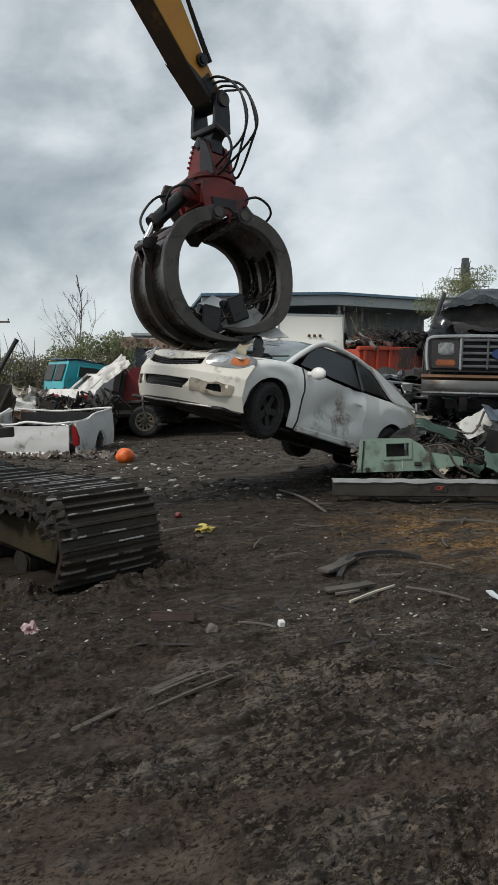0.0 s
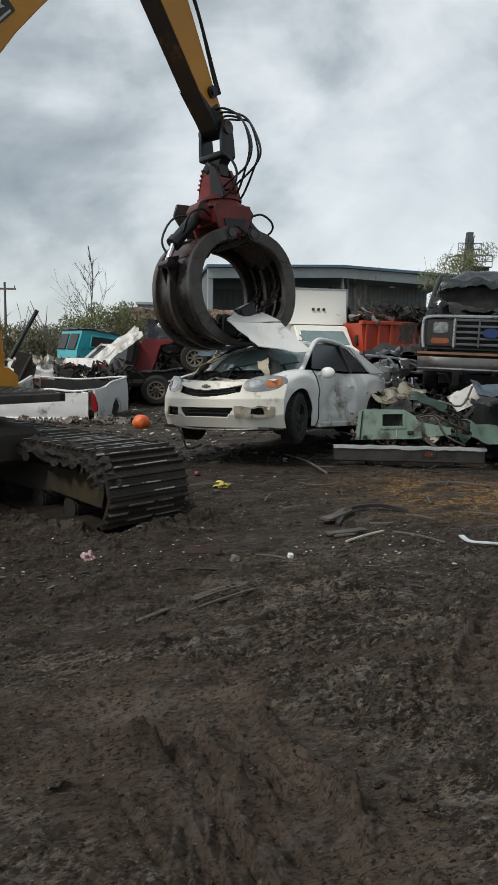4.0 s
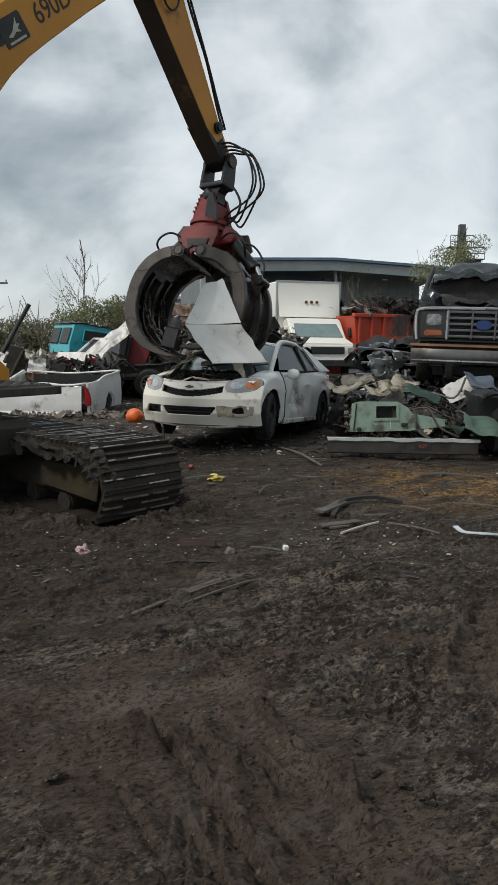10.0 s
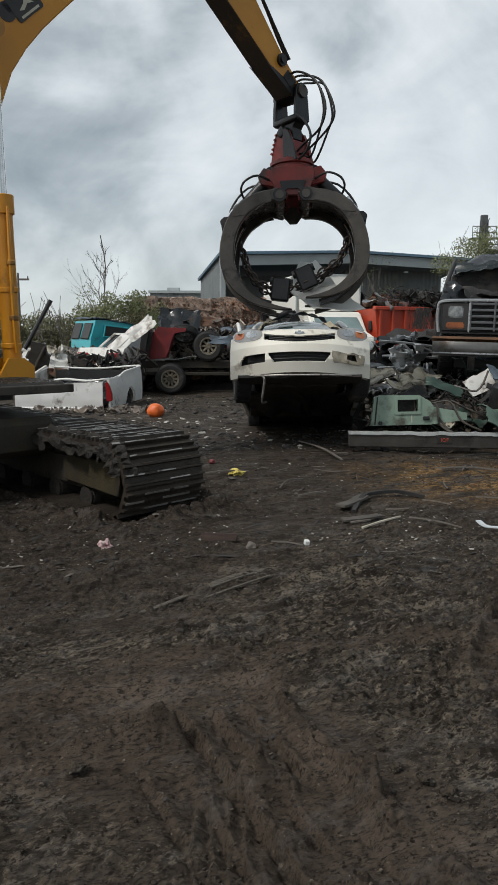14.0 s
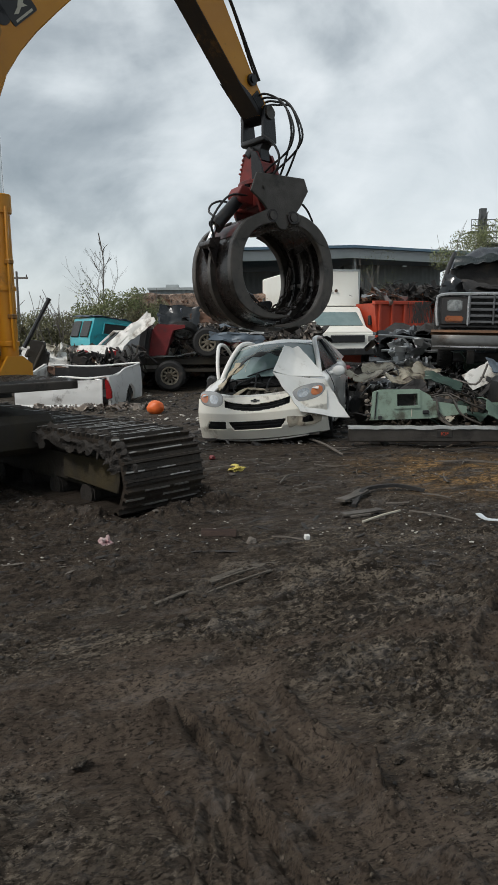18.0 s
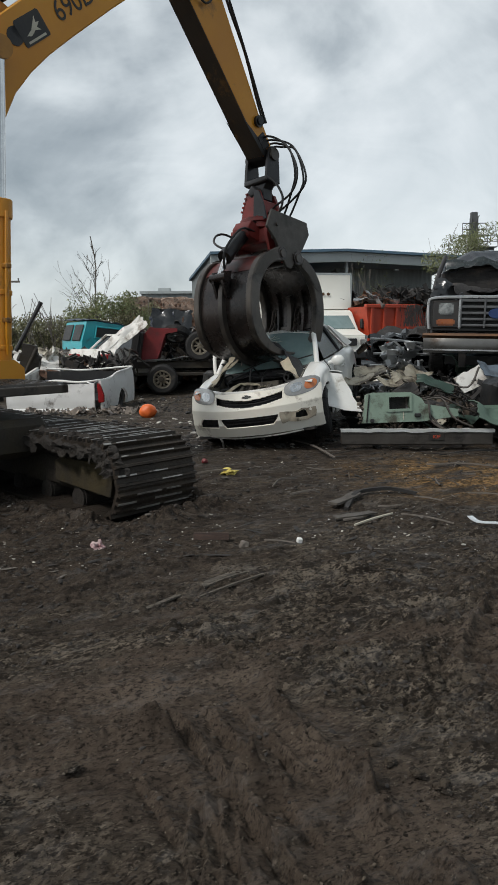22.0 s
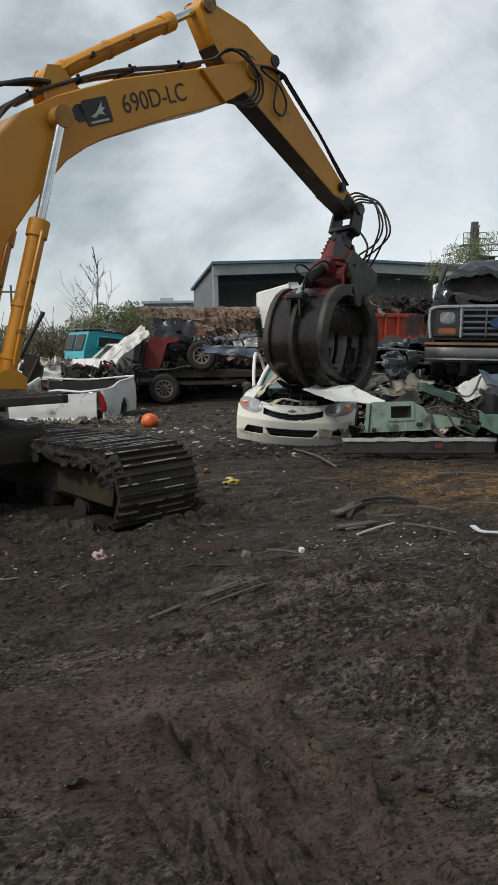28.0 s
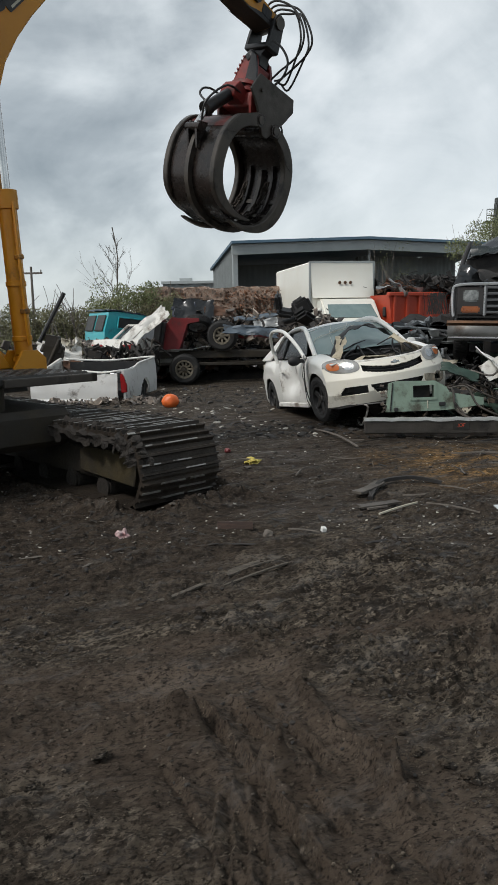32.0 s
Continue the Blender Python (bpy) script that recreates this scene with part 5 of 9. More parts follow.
bm = B()
grid(bm, 172, 64, lambda u, v: (face_x(1.72 * u - 0.86, 0.19 + 0.53 * v), 1.72 * u - 0.86, 0.19 + 0.53 * v + (0.03 * (abs(1.72 * u - 0.86) / 0.86) ** 2) * v),
     lambda u, v: in_slot(1.72 * u - 0.86, 0.19 + 0.53 * v) or math.hypot((abs(1.72 * u - 0.86) - 0.645) / 0.205, (0.19 + 0.53 * v - 0.715) / 0.102) < 0.96 or (abs(1.72 * u - 0.86) > 0.62 and 0.19 + 0.53 * v > 0.685))
thicken(bm, 0.02)
bumper = part("front_bumper", bm, M_bumper, car, "dirty white bumper with a broken fog-lamp corner", smooth=True)
bm = B()
grid(bm, 20, 6, lambda u, v: (face_x(1.5 * u - 0.75, 0.3 + 0.4 * v) - 0.11, 1.5 * u - 0.75, 0.29 + 0.40 * v))
part("grille_backing", bm, M_black, bumper)
bm = B()
for z in (0.58, 0.605):
    tube(bm, [(face_x(y, z) - 0.05, y, z + 0.055 * (y / 0.43) ** 2) for y in [-0.36 + 0.09 * k for k in range(9)]], 0.007, 5)
for z in (0.355, 0.39):
    tube(bm, [(face_x(y, z) - 0.05, y, z) for y in [-0.30 + 0.1 * k for k in range(7)]], 0.007, 5)
part("grille_bar", bm, M_black, bumper)
bm = B()
prism(bm, [(-0.07, 0.012), (-0.025, 0.012), (-0.025, 0.028), (0.025, 0.028), (0.025, 0.012), (0.07, 0.012), (0.07, -0.012), (0.025, -0.012), (0.025, -0.028), (-0.025, -0.028), (-0.025, -0.012), (-0.07, -0.012)], -0.008, 0.008, pose(face_x(0, 0.67) + 0.01, 0, 0.672, 0, 0, 90) @ Matrix.Scale(0.8, 4))
part("front_badge", bm, M_silver_lamp, bumper)
bm = B()
grid(bm, 16, 6, lambda u, v: (face_x(0.40 + 0.38 * u, 0.33 + 0.1 * v) + 0.012, 0.40 + 0.38 * u, 0.31 + 0.13 * v), lambda u, v: 0.42 < u < 0.75 and 0.3 < v < 0.8)
rough_up(bm, 0.025, 9, 3.0)
thicken(bm, 0.012)
part("broken_fog_surround", bm, mat("crushed_grubby_plastic", (0.40, 0.36, 0.28), (0.22, 0.18, 0.13), 0.6, 0, 6.0, (0.08, 0.06, 0.045), 0.55, 7.0, 0.4, 40), bumper, "crushed grubby fog-lamp surround")
bm = B()
grid(bm, 30, 4, lambda u, v: (face_x(1.66 * u - 0.83, 0.20) + 0.006 - 0.04 * v, 1.66 * u - 0.83, 0.225 - 0.05 * v + 0.01 * noise.noise(Vector((u * 9, v * 3, 0)))))
thicken(bm, 0.01)
part("scraped_lip", bm, mat("mud_caked_lip", (0.16, 0.13, 0.10), (0.34, 0.30, 0.24), 0.75, 0, 9.0, (0.05, 0.04, 0.033), 0.5, 9.0, 0.5, 40), bumper)
for s in (-1, 1):
    def lens(ca, cb, ra, rb, out):
        """Rings of a bulged oval on the car's face, centred at (ca, cb) of the lamp."""
        bm = B()
        rings = []
        for k in range(7):
            r = 0.1 + 0.9 * k / 6
            ring = []
            for j in range(28):
                t = 2 * math.pi * j / 28
                c, d = math.cos(t), math.sin(t)
                a = ca + ra * r * math.copysign(abs(c) ** 0.8, c)
                b = cb + rb * r * math.copysign(abs(d) ** 0.8, d)
                y, z = 0.645 + 0.195 * a, 0.712 + 0.095 * b + 0.022 * a
                ring.append(bm.verts.new((face_x(y, z) + out + 0.035 * (1 - 0.6 * a * a - 0.6 * b * b), s * y, z)))
            rings.append(ring)
        for p, q in zip(rings, rings[1:]):
            for j in range(28):
                bm.faces.new((p[j], q[j], q[(j + 1) % 28], p[(j + 1) % 28]))
        bm.faces.new(rings[0])
        back = [bm.verts.new(v.co - Vector((0.05, 0, 0))) for v in rings[-1]]
        for j in range(28):
            bm.faces.new((rings[-1][j], back[j], back[(j + 1) % 28], rings[-1][(j + 1) % 28]))
        bm.faces.new(back)
        bmesh.ops.recalc_face_normals(bm, faces=bm.faces)
        return bm

    lamp = part("headlamp", lens(0.0, 0.0, 1.0, 1.0, 0.0), M_lens, car, "hazed oval headlamp with an amber signal", smooth=True)
    part("turn_signal", lens(0.52, -0.02, 0.34, 0.56, 0.005), M_amber, lamp, smooth=True)
    part("reflector", lens(-0.30, 0.05, 0.36, 0.56, 0.004), M_silver_lamp, lamp, smooth=True)
    bm = B()
    grid(bm, 14, 4, lambda u, v: (1.86 - 0.98 * u, s * (0.63 + 0.14 * v - 0.02 * u), car_belt(1.86 - 0.98 * u) + 0.01 - 0.02 * v * v))
    thicken(bm, 0.012)
    part("fender_top", bm, M_white, car, smooth=True)
    bm = B()
    grid(bm, 12, 4, lambda u, v: (1.86 - 0.98 * u, s * (0.63 - 0.02 * v), 0.50 + (car_belt(1.86 - 0.98 * u) - 0.49) * v))
    thicken(bm, 0.012)
    part("bay_wall", bm, mat("grimy_bay_paint", (0.30, 0.28, 0.23), (0.18, 0.16, 0.13), 0.6, 0, 5.0, (0.04, 0.035, 0.03), 0.55, 5.0, 0.3, 40), car)
bm = B()
tube(bm, bend([(1.88, -0.50, 0.735), (2.02, -0.3, 0.715), (2.05, 0, 0.705), (2.02, 0.3, 0.715), (1.88, 0.50, 0.735)], 4), 0.035, 8)
part("latch_panel", bm, M_white_dirty, car)

# engine bay
bm = B()
box2(bm, (0.92, -0.63, 0.36), (1.95, 0.63, 0.52))
part("bay_floor", bm, M_under, car)
bm = B()
box(bm, 0.42, 0.60, 0.26, pose(1.42, 0.02, 0.64, 0, -4, 3), 0.05, 2)
for k in range(4):
    tube(bm, bend([(1.60, -0.18 + 0.12 * k, 0.74), (1.74, -0.18 + 0.12 * k, 0.70), (1.78, -0.18 + 0.12 * k, 0.58)]), 0.03, 7)
part("engine", bm, mat("grimy_cast_metal", (0.13, 0.115, 0.09), (0.07, 0.06, 0.05), 0.6, 0.3, 7.0, (0.25, 0.21, 0.15), 0.35, 6.0, 0.3, 50), car)
bm = B()
box(bm, 0.30, 0.22, 0.20, pose(1.40, 0.46, 0.66), 0.02)
part("battery_box", bm, M_black, car)
bm = B()
box(bm, 0.34, 0.26, 0.16, pose(1.50, -0.44, 0.66, 0, 0, 12), 0.04, 2)
part("air_box", bm, M_black, car)
bm = B()
box2(bm, (1.80, -0.55, 0.40), (1.86, 0.55, 0.70), 0.01)
part("radiator", bm, M_black, car)
bm = B()
box2(bm, (0.90, -0.66, 0.74), (1.06, 0.66, 0.905), 0.03)
rough_up(bm, 0.01, 6, 2)
part("cowl", bm, M_black, car)
M_cream = mat("torn_cream_sheet", (0.52, 0.46, 0.34), (0.40, 0.34, 0.24), 0.55, 0, 4.0, (0.10, 0.08, 0.06), 0.45, 5.0, 0.3, 30)


def ribbon(pts, width, seed, amp=0.03, thick=0.008, n=5):
    """A torn, twisted strip of sheet along points."""
    bm = B()
    c = bend(pts, n)
    rows = []
    for i, p in enumerate(c):
        d = (c[min(i + 1, len(c) - 1)] - c[max(i - 1, 0)]).normalized()
        side = d.cross(UP).normalized() if abs(d.z) < 0.95 else Vector((0, 1, 0))
        side = Matrix.Rotation(1.2 * noise.noise(Vector((i * 0.25, seed, 0))), 3, d) @ side
        w = width * (0.55 + 0.6 * abs(noise.noise(Vector((i * 0.45, seed, 4)))) + 0.25)
        rows.append([bm.verts.new(p + side * w * k + Vector((0, 0, amp * noise.noise(Vector((i * 0.6, k * 3, seed)))))) for k in (-0.5, -0.17, 0.17, 0.5)])
    for a, b in zip(rows, rows[1:]):
        for k in range(3):
            bm.faces.new((a[k], a[k + 1], b[k + 1], b[k]))
    thicken(bm, thick)
    return bm


for k, (pts, w, m) in enumerate((
        ([(1.55, -0.60, 0.78), (1.38, -0.50, 0.96), (1.18, -0.30, 1.16), (1.10, 0.0, 1.24), (1.12, 0.25, 1.17), (1.28, 0.46, 0.98), (1.50, 0.58, 0.80)], 0.15, M_black),
        ([(1.60, -0.62, 0.80), (1.52, -0.52, 0.92), (1.36, -0.40, 1.04), (1.22, -0.36, 1.12)], 0.17, M_cream),
        ([(1.66, 0.60, 0.76), (1.54, 0.44, 0.92), (1.36, 0.34, 1.02)], 0.15, M_cream),
        ([(1.15, -0.45, 0.80), (1.22, -0.15, 0.84), (1.16, 0.2, 0.80), (1.2, 0.5, 0.84)], 0.12, M_black),
        ([(1.72, -0.40, 0.70), (1.6, -0.2, 0.80), (1.66, 0.1, 0.74)], 0.12, M_cream))):
    part("torn_strip", ribbon(pts, w, 3.0 + k), m, car, "twisted torn hood framing")
for k in range(6):
    bm = B()
    y = -0.5 + 0.2 * k
    tube(bm, bend([(1.0, y, 0.80), (1.2 + rnd.uniform(-.1, .1), y + rnd.uniform(-.15, .15), 0.90 + rnd.uniform(-.05, .1)), (1.45, y + rnd.uniform(-.2, .2), 0.80), (1.7, y + rnd.uniform(-.1, .1), 0.62)]), 0.012, 6)
    part("engine_cable", bm, M_hose, car)

# floor pan, exhaust, axle beam, tank
bm = B()
grid(bm, 40, 16, lambda u, v: (1.95 - 4.1 * u, (v - 0.5) * 1.50, 0.20 + 0.05 * noise.noise(Vector((u * 9, v * 5, 1))) + 0.03 * math.sin(v * 22) * (0.3 < u < 0.75)), lambda u, v: (abs(1.95 - 4.1 * u - WX) < 0.34 or abs(1.95 - 4.1 * u + WX) < 0.34) and abs(v - 0.5) > 0.30)
thicken(bm, 0.03)
part("floor_pan", bm, M_under, car)
bm = B()
tube(bm, bend([(1.5, -0.1, 0.18), (0.8, 0.05, 0.15), (-0.4, 0.12, 0.15), (-1.2, 0.3, 0.17), (-1.9, 0.4, 0.2)]), 0.035, 8)
cyl(bm, 0.10, 0.10, 0.55, 14, pose(-1.75, 0.1, 0.22, 90))
part("exhaust", bm, M_frame, car)
bm = B()
box(bm, 0.5, 1.0, 0.10, pose(1.28, 0, 0.20), 0.03)
part("subframe", bm, M_frame, car)
bm = B()
box(bm, 0.14, 1.2, 0.12, pose(-1.31, 0, 0.24), 0.03)
part("rear_beam", bm, M_frame, car)
bm = B()
box(bm, 0.5, 0.9, 0.16, pose(-0.75, 0, 0.20), 0.05)
part("fuel_tank", bm, M_frame, car)
bm = B()
tube(bm, bend([(1.95, -0.50, 0.20), (2.05, -0.42, 0.13), (1.85, -0.46, -0.10), (1.6, -0.42, -0.06)]), 0.014, 6)
tube(bm, bend([(1.98, -0.55, 0.19), (2.1, -0.2, 0.165), (2.1, 0.3, 0.165), (1.98, 0.62, 0.18)]), 0.012, 6)
part("hanging_seal", bm, M_worn, car)
# cabin
bm = B()
box2(bm, (-1.6, -0.62, 0.28), (0.9, 0.62, 0.55), 0.05)
part("cabin_floor", bm, M_under, car)
for y in (-0.34, 0.34):
    bm = B()
    box(bm, 0.52, 0.46, 0.16, pose(-0.15, y, 0.60), 0.05, 2)
    box(bm, 0.16, 0.44, 0.62, pose(-0.45, y, 0.92, 0, -14, 0), 0.05, 2)
    box(bm, 0.10, 0.24, 0.16, pose(-0.55, y, 1.26, 0, -14, 0), 0.04, 2)
    part("seat", bm, M_black, car)
bm = B()
box2(bm, (0.50, -0.64, 0.62), (0.95, 0.64, 0.90), 0.08)
part("dashboard", bm, M_black, car)
bm = B()
loop = [(0.40 + 0.06 * math.sin(a), 0.34 + 0.19 * math.cos(a), 0.88 + 0.18 * math.sin(a)) for a in [2 * math.pi * k / 16 for k in range(17)]]
tube(bm, loop, 0.016, 6)
part("steering_wheel", bm, M_black, car)

# wheels


def lathe(bm, prof, seg=32, axis="Y"):
    """Turn a profile of (radius, along) about the y axis."""
    rings = [[bm.verts.new((r * math.cos(a), h, r * math.sin(a))) for a in [2 * math.pi * k / seg for k in range(seg)]] for r, h in prof]
    for p, q in zip(rings, rings[1:]):
        for k in range(seg):
            bm.faces.new((p[k], p[(k + 1) % seg], q[(k + 1) % seg], q[k]))
    bmesh.ops.recalc_face_normals(bm, faces=bm.faces[:])


def wheel_parts(parent, name, m, R, width, rim_r, rim_mat, spokes=5, tread=True):
    """tyre with tread blocks, and a rim with spokes and hub, facing -y in its own space."""
    w2 = width / 2
    bm = B()
    lathe(bm, [(rim_r, -w2 * 0.8), (rim_r + 0.02, -w2), (R * 0.86, -w2 * 1.05), (R * 0.97, -w2 * 0.85), (R, -w2 * 0.6), (R, w2 * 0.6), (R * 0.97, w2 * 0.85), (R * 0.86, w2 * 1.05), (rim_r + 0.02, w2), (rim_r, w2 * 0.8), (rim_r, -w2 * 0.8)], 36)
    if tread:
        for k in range(36):
            a = 2 * math.pi * k / 36
            for j, yy in enumerate((-0.62, -0.2, 0.2, 0.62)):
                aa = a + (j % 2) * math.pi / 36
                box(bm, 0.012, width * 0.18, R * 0.10, Matrix.Rotation(-aa, 4, "Y") @ pose(R + 0.002, yy * w2, 0))
    wh = part(name, bm, M_rubber, parent, smooth=False)
    wh.matrix_basis = m
    bm = B()
    lathe(bm, [(rim_r + 0.012, -w2 * 0.85), (rim_r + 0.012, -w2 * 0.98), (rim_r - 0.02, -w2 * 0.95), (rim_r - 0.035, -w2 * 0.5), (rim_r - 0.03, w2 * 0.8), (rim_r + 0.01, w2 * 0.9)], 28)
    lathe(bm, [(0.001, -w2 * 0.80), (0.05, -w2 * 0.80), (0.06, -w2 * 0.62), (0.075, -w2 * 0.55), (0.075, -w2 * 0.2), (0.001, -w2 * 0.2)], 20)
    for k in range(spokes):
        a = 2 * math.pi * k / spokes
        box(bm, rim_r - 0.05, 0.03, 0.075 if spokes < 8 else 0.05, Matrix.Rotation(-a, 4, "Y") @ pose(0.035 + (rim_r - 0.05) / 2, -w2 * 0.55, 0, 0, 0, -6), 0.008)
    part("rim", bm, rim_mat, wh)
    bm = B()
    cyl(bm, rim_r - 0.03, rim_r - 0.03, 0.02, 24, pose(0, w2 * 0.1, 0, 90))
    part("brake_disc", bm, M_under, wh)
    return wh


for xa in (WX, -WX):
    for s in (-1, 1):
        wheel_parts(car, "wheel", pose(xa, s * 0.745, WR - 0.01, 0, 0, (180 if s > 0 else 0) + (s * 0) + (8 if xa > 0 else 0)), WR, 0.20, 0.20, M_rim)

# ---- torn hood: a folded sheet pulled about by the grapple; local x across, y along, hinge of the fold on x ----
hood = None


def hood_sheet(y0, y1, w0, w1, skew, seed):
    bm = B()

    def f(u, v):
        y = y0 + (y1 - y0) * v
        w = w0 + (w1 - w0) * v + 0.03 * noise.noise(Vector((v * 4, seed, 1)))
        crease = 0.03 * noise.noise(Vector((u * 1.3, v * 1.1, seed))) + 0.09 * abs(u - 0.35 - 0.35 * v) + 0.05 * max(0.0, 0.3 - abs(u - 0.9 + 0.5 * v))
        return ((2 * u - 1) * w + skew * v, y + 0.10 * v * (u - 0.4) * (1 if seed < 3 else 0.3), crease + 0.004 * noise.noise(Vector((u * 12, v * 9, seed))))

    grid(bm, 22, 16, f)
    thicken(bm, 0.012)
    return bm


M_hood = mat("scuffed_white_hood_paint", (0.76, 0.76, 0.73), (0.66, 0.66, 0.62), 0.38, 0, 2.0, (0.30, 0.26, 0.20), 0.30, 4.0, 0.1, 40, 0.12, 0.2)
hood = thing("torn_hood", "torn and folded white sheet-metal hood", "car hood")
part("hood_upper", hood_sheet(0.0, 0.62, 0.36, 0.12, 0.04, 2.0), M_hood, hood)
hood_b = part("hood_lower", hood_sheet(0.0, -0.50, 0.36, 0.36, 0.34, 5.0), M_hood, hood)


# ---- yard materials ----
M_corr = mat("grey_corrugated_wall", (0.20, 0.22, 0.22), (0.16, 0.175, 0.175), 0.6, 0.2, 1.5, (0.10, 0.09, 0.08), 0.2, 1.0, 0.05, 8)
M_fascia = mat("pale_grey_fascia", (0.40, 0.43, 0.43), (0.34, 0.37, 0.37), 0.6, 0.1, 1.0, (0.20, 0.19, 0.17), 0.15, 2.0)
M_roofedge = mat("blue_grey_roof_edge", (0.10, 0.17, 0.23), (0.08, 0.135, 0.185), 0.55, 0.2, 1.0)
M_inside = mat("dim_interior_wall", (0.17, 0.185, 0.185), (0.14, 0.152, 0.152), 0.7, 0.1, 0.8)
M_teal = mat("teal_van_paint", (0.03, 0.42, 0.47), (0.025, 0.34, 0.39), 0.4, 0, 2.0, (0.06, 0.07, 0.07), 0.3, 2.0, 0.05, 20, 0.1, 0.3)
M_redpaint = mat("faded_red_paint", (0.22, 0.022, 0.024), (0.12, 0.014, 0.016), 0.45, 0, 3.0, (0.06, 0.04, 0.035), 0.35, 3.0, 0.1, 30)
M_skip = mat("orange_red_skip_paint", (0.47, 0.060, 0.025), (0.36, 0.045, 0.02), 0.5, 0, 1.2, (0.14, 0.06, 0.04), 0.28, 2.0, 0.08, 20)
M_truckwhite = mat("clean_white_van_body", (0.80, 0.79, 0.72), (0.77, 0.75, 0.67), 0.4, 0, 1.0, (0.5, 0.48, 0.42), 0.12, 1.2, 0.03, 12)
M_rust = mat("rusty_scrap", (0.16, 0.075, 0.04), (0.09, 0.05, 0.032), 0.8, 0.1, 4.0, (0.03, 0.025, 0.02), 0.4, 4.0, 0.4, 30, 0.15, 0, 0.4)
M_silver = mat("crushed_bare_alloy", (0.42, 0.43, 0.43), (0.28, 0.29, 0.29), 0.35, 0.7, 5.0, (0.06, 0.055, 0.05), 0.45, 5.0, 0.2, 30)
M_bluegrey = mat("blue_grey_paint", (0.10, 0.13, 0.16), (0.07, 0.09, 0.11), 0.45, 0.1, 4.0, (0.04, 0.035, 0.03), 0.4, 4.0)
M_black_sheet = mat("glossy_black_panel", (0.010, 0.011, 0.012), (0.017, 0.018, 0.019), 0.22, 0, 3.0, (0.05, 0.047, 0.044), 0.3, 5.0, 0.1, 20, 0.12, 0.15)
M_cream2 = mat("dirty_cream_panel", (0.52, 0.49, 0.40), (0.36, 0.33, 0.26), 0.55, 0, 4.0, (0.07, 0.055, 0.045), 0.5, 5.0, 0.2, 30)
M_green = mat("pale_green_cab_paint", (0.26, 0.345, 0.275), (0.19, 0.26, 0.205), 0.45, 0, 2.5, (0.07, 0.07, 0.05), 0.5, 4.0, 0.1, 30)
M_green_dark = mat("dark_green_sheet", (0.035, 0.065, 0.048), (0.025, 0.046, 0.034), 0.4, 0.1, 3.0, (0.03, 0.028, 0.022), 0.4, 4.0)
M_green_sheet = mat("faded_green_sheet", (0.11, 0.165, 0.125), (0.07, 0.11, 0.085), 0.42, 0, 3.0, (0.04, 0.038, 0.028), 0.4, 4.0)
M_truck = mat("dark_truck_paint", (0.022, 0.020, 0.020), (0.035, 0.03, 0.028), 0.35, 0.1, 2.0, (0.07, 0.06, 0.05), 0.3, 3.0, 0.05, 20, 0.1, 0.3)
M_grey_plastic = mat("grey_grille_plastic", (0.13, 0.135, 0.14), (0.09, 0.093, 0.097), 0.45, 0.2, 4.0, (0.05, 0.045, 0.04), 0.35, 5.0)
M_chrome_dull = mat("dull_chrome_trim", (0.60, 0.60, 0.60), (0.45, 0.45, 0.45), 0.3, 0.85, 3.0, (0.10, 0.07, 0.05), 0.35, 3.0, 0.08, 20)
M_copper = mat("rusted_bumper_top", (0.17, 0.085, 0.042), (0.10, 0.055, 0.032), 0.5, 0.4, 4.0, (0.06, 0.045, 0.035), 0.35, 5.0)
M_orange = mat("orange_plastic", (0.80, 0.17, 0.03), (0.66, 0.12, 0.022), 0.45, 0, 4.0, (0.14, 0.06, 0.03), 0.25, 8.0, 0.1, 30)
M_wood = mat("weathered_grey_wood", (0.19, 0.165, 0.14), (0.12, 0.105, 0.09), 0.85, 0, 3.0, (0.05, 0.043, 0.037), 0.45, 4.0, 0.5, 30, 0.1, 0, 0, 0, (1, 14, 14))
M_bale = mat("baled_scrap", (0.17, 0.085, 0.05), (0.36, 0.30, 0.25), 0.8, 0.15, 24.0, (0.04, 0.03, 0.025), 0.55, 6.0, 0.8, 25, 0.1, 0, 0, 0.45)
M_leaf = mat("young_green_leaf", (0.21, 0.23, 0.10), (0.14, 0.16, 0.07), 0.6, 0, 0.6, None, 0, 1, 0, 1, 0.1, 0, 0.45)
# hedge olive, lightened to mix some haze into the leaf colour
M_leaf2 = mat("hazed_olive_leaf", (0.23, 0.22, 0.12), (0.15, 0.15, 0.08), 0.7, 0, 0.6, None, 0, 1, 0, 1, 0.1, 0, 0.45)
M_bark = mat("grey_bark", (0.17, 0.15, 0.13), (0.12, 0.105, 0.092), 0.9, 0, 6.0)
M_clod = mat("mud_clod", (0.040, 0.033, 0.027), (0.020, 0.017, 0.015), 0.75, 0, 8.0, (0.075, 0.063, 0.052), 0.3, 6.0, 0.6, 50, 0.2, 0, 0.35)
M_shard = mat("pale_litter_shard", (0.45, 0.44, 0.40), (0.26, 0.24, 0.20), 0.5, 0, 9.0, (0.08, 0.07, 0.055), 0.4, 9.0, 0.1, 50, 0.15, 0, 0.6)

M_greypaint = mat("faded_silver_paint", (0.34, 0.35, 0.35), (0.24, 0.25, 0.25), 0.4, 0.2, 3.0, (0.07, 0.06, 0.055), 0.35, 4.0, 0.05, 20)

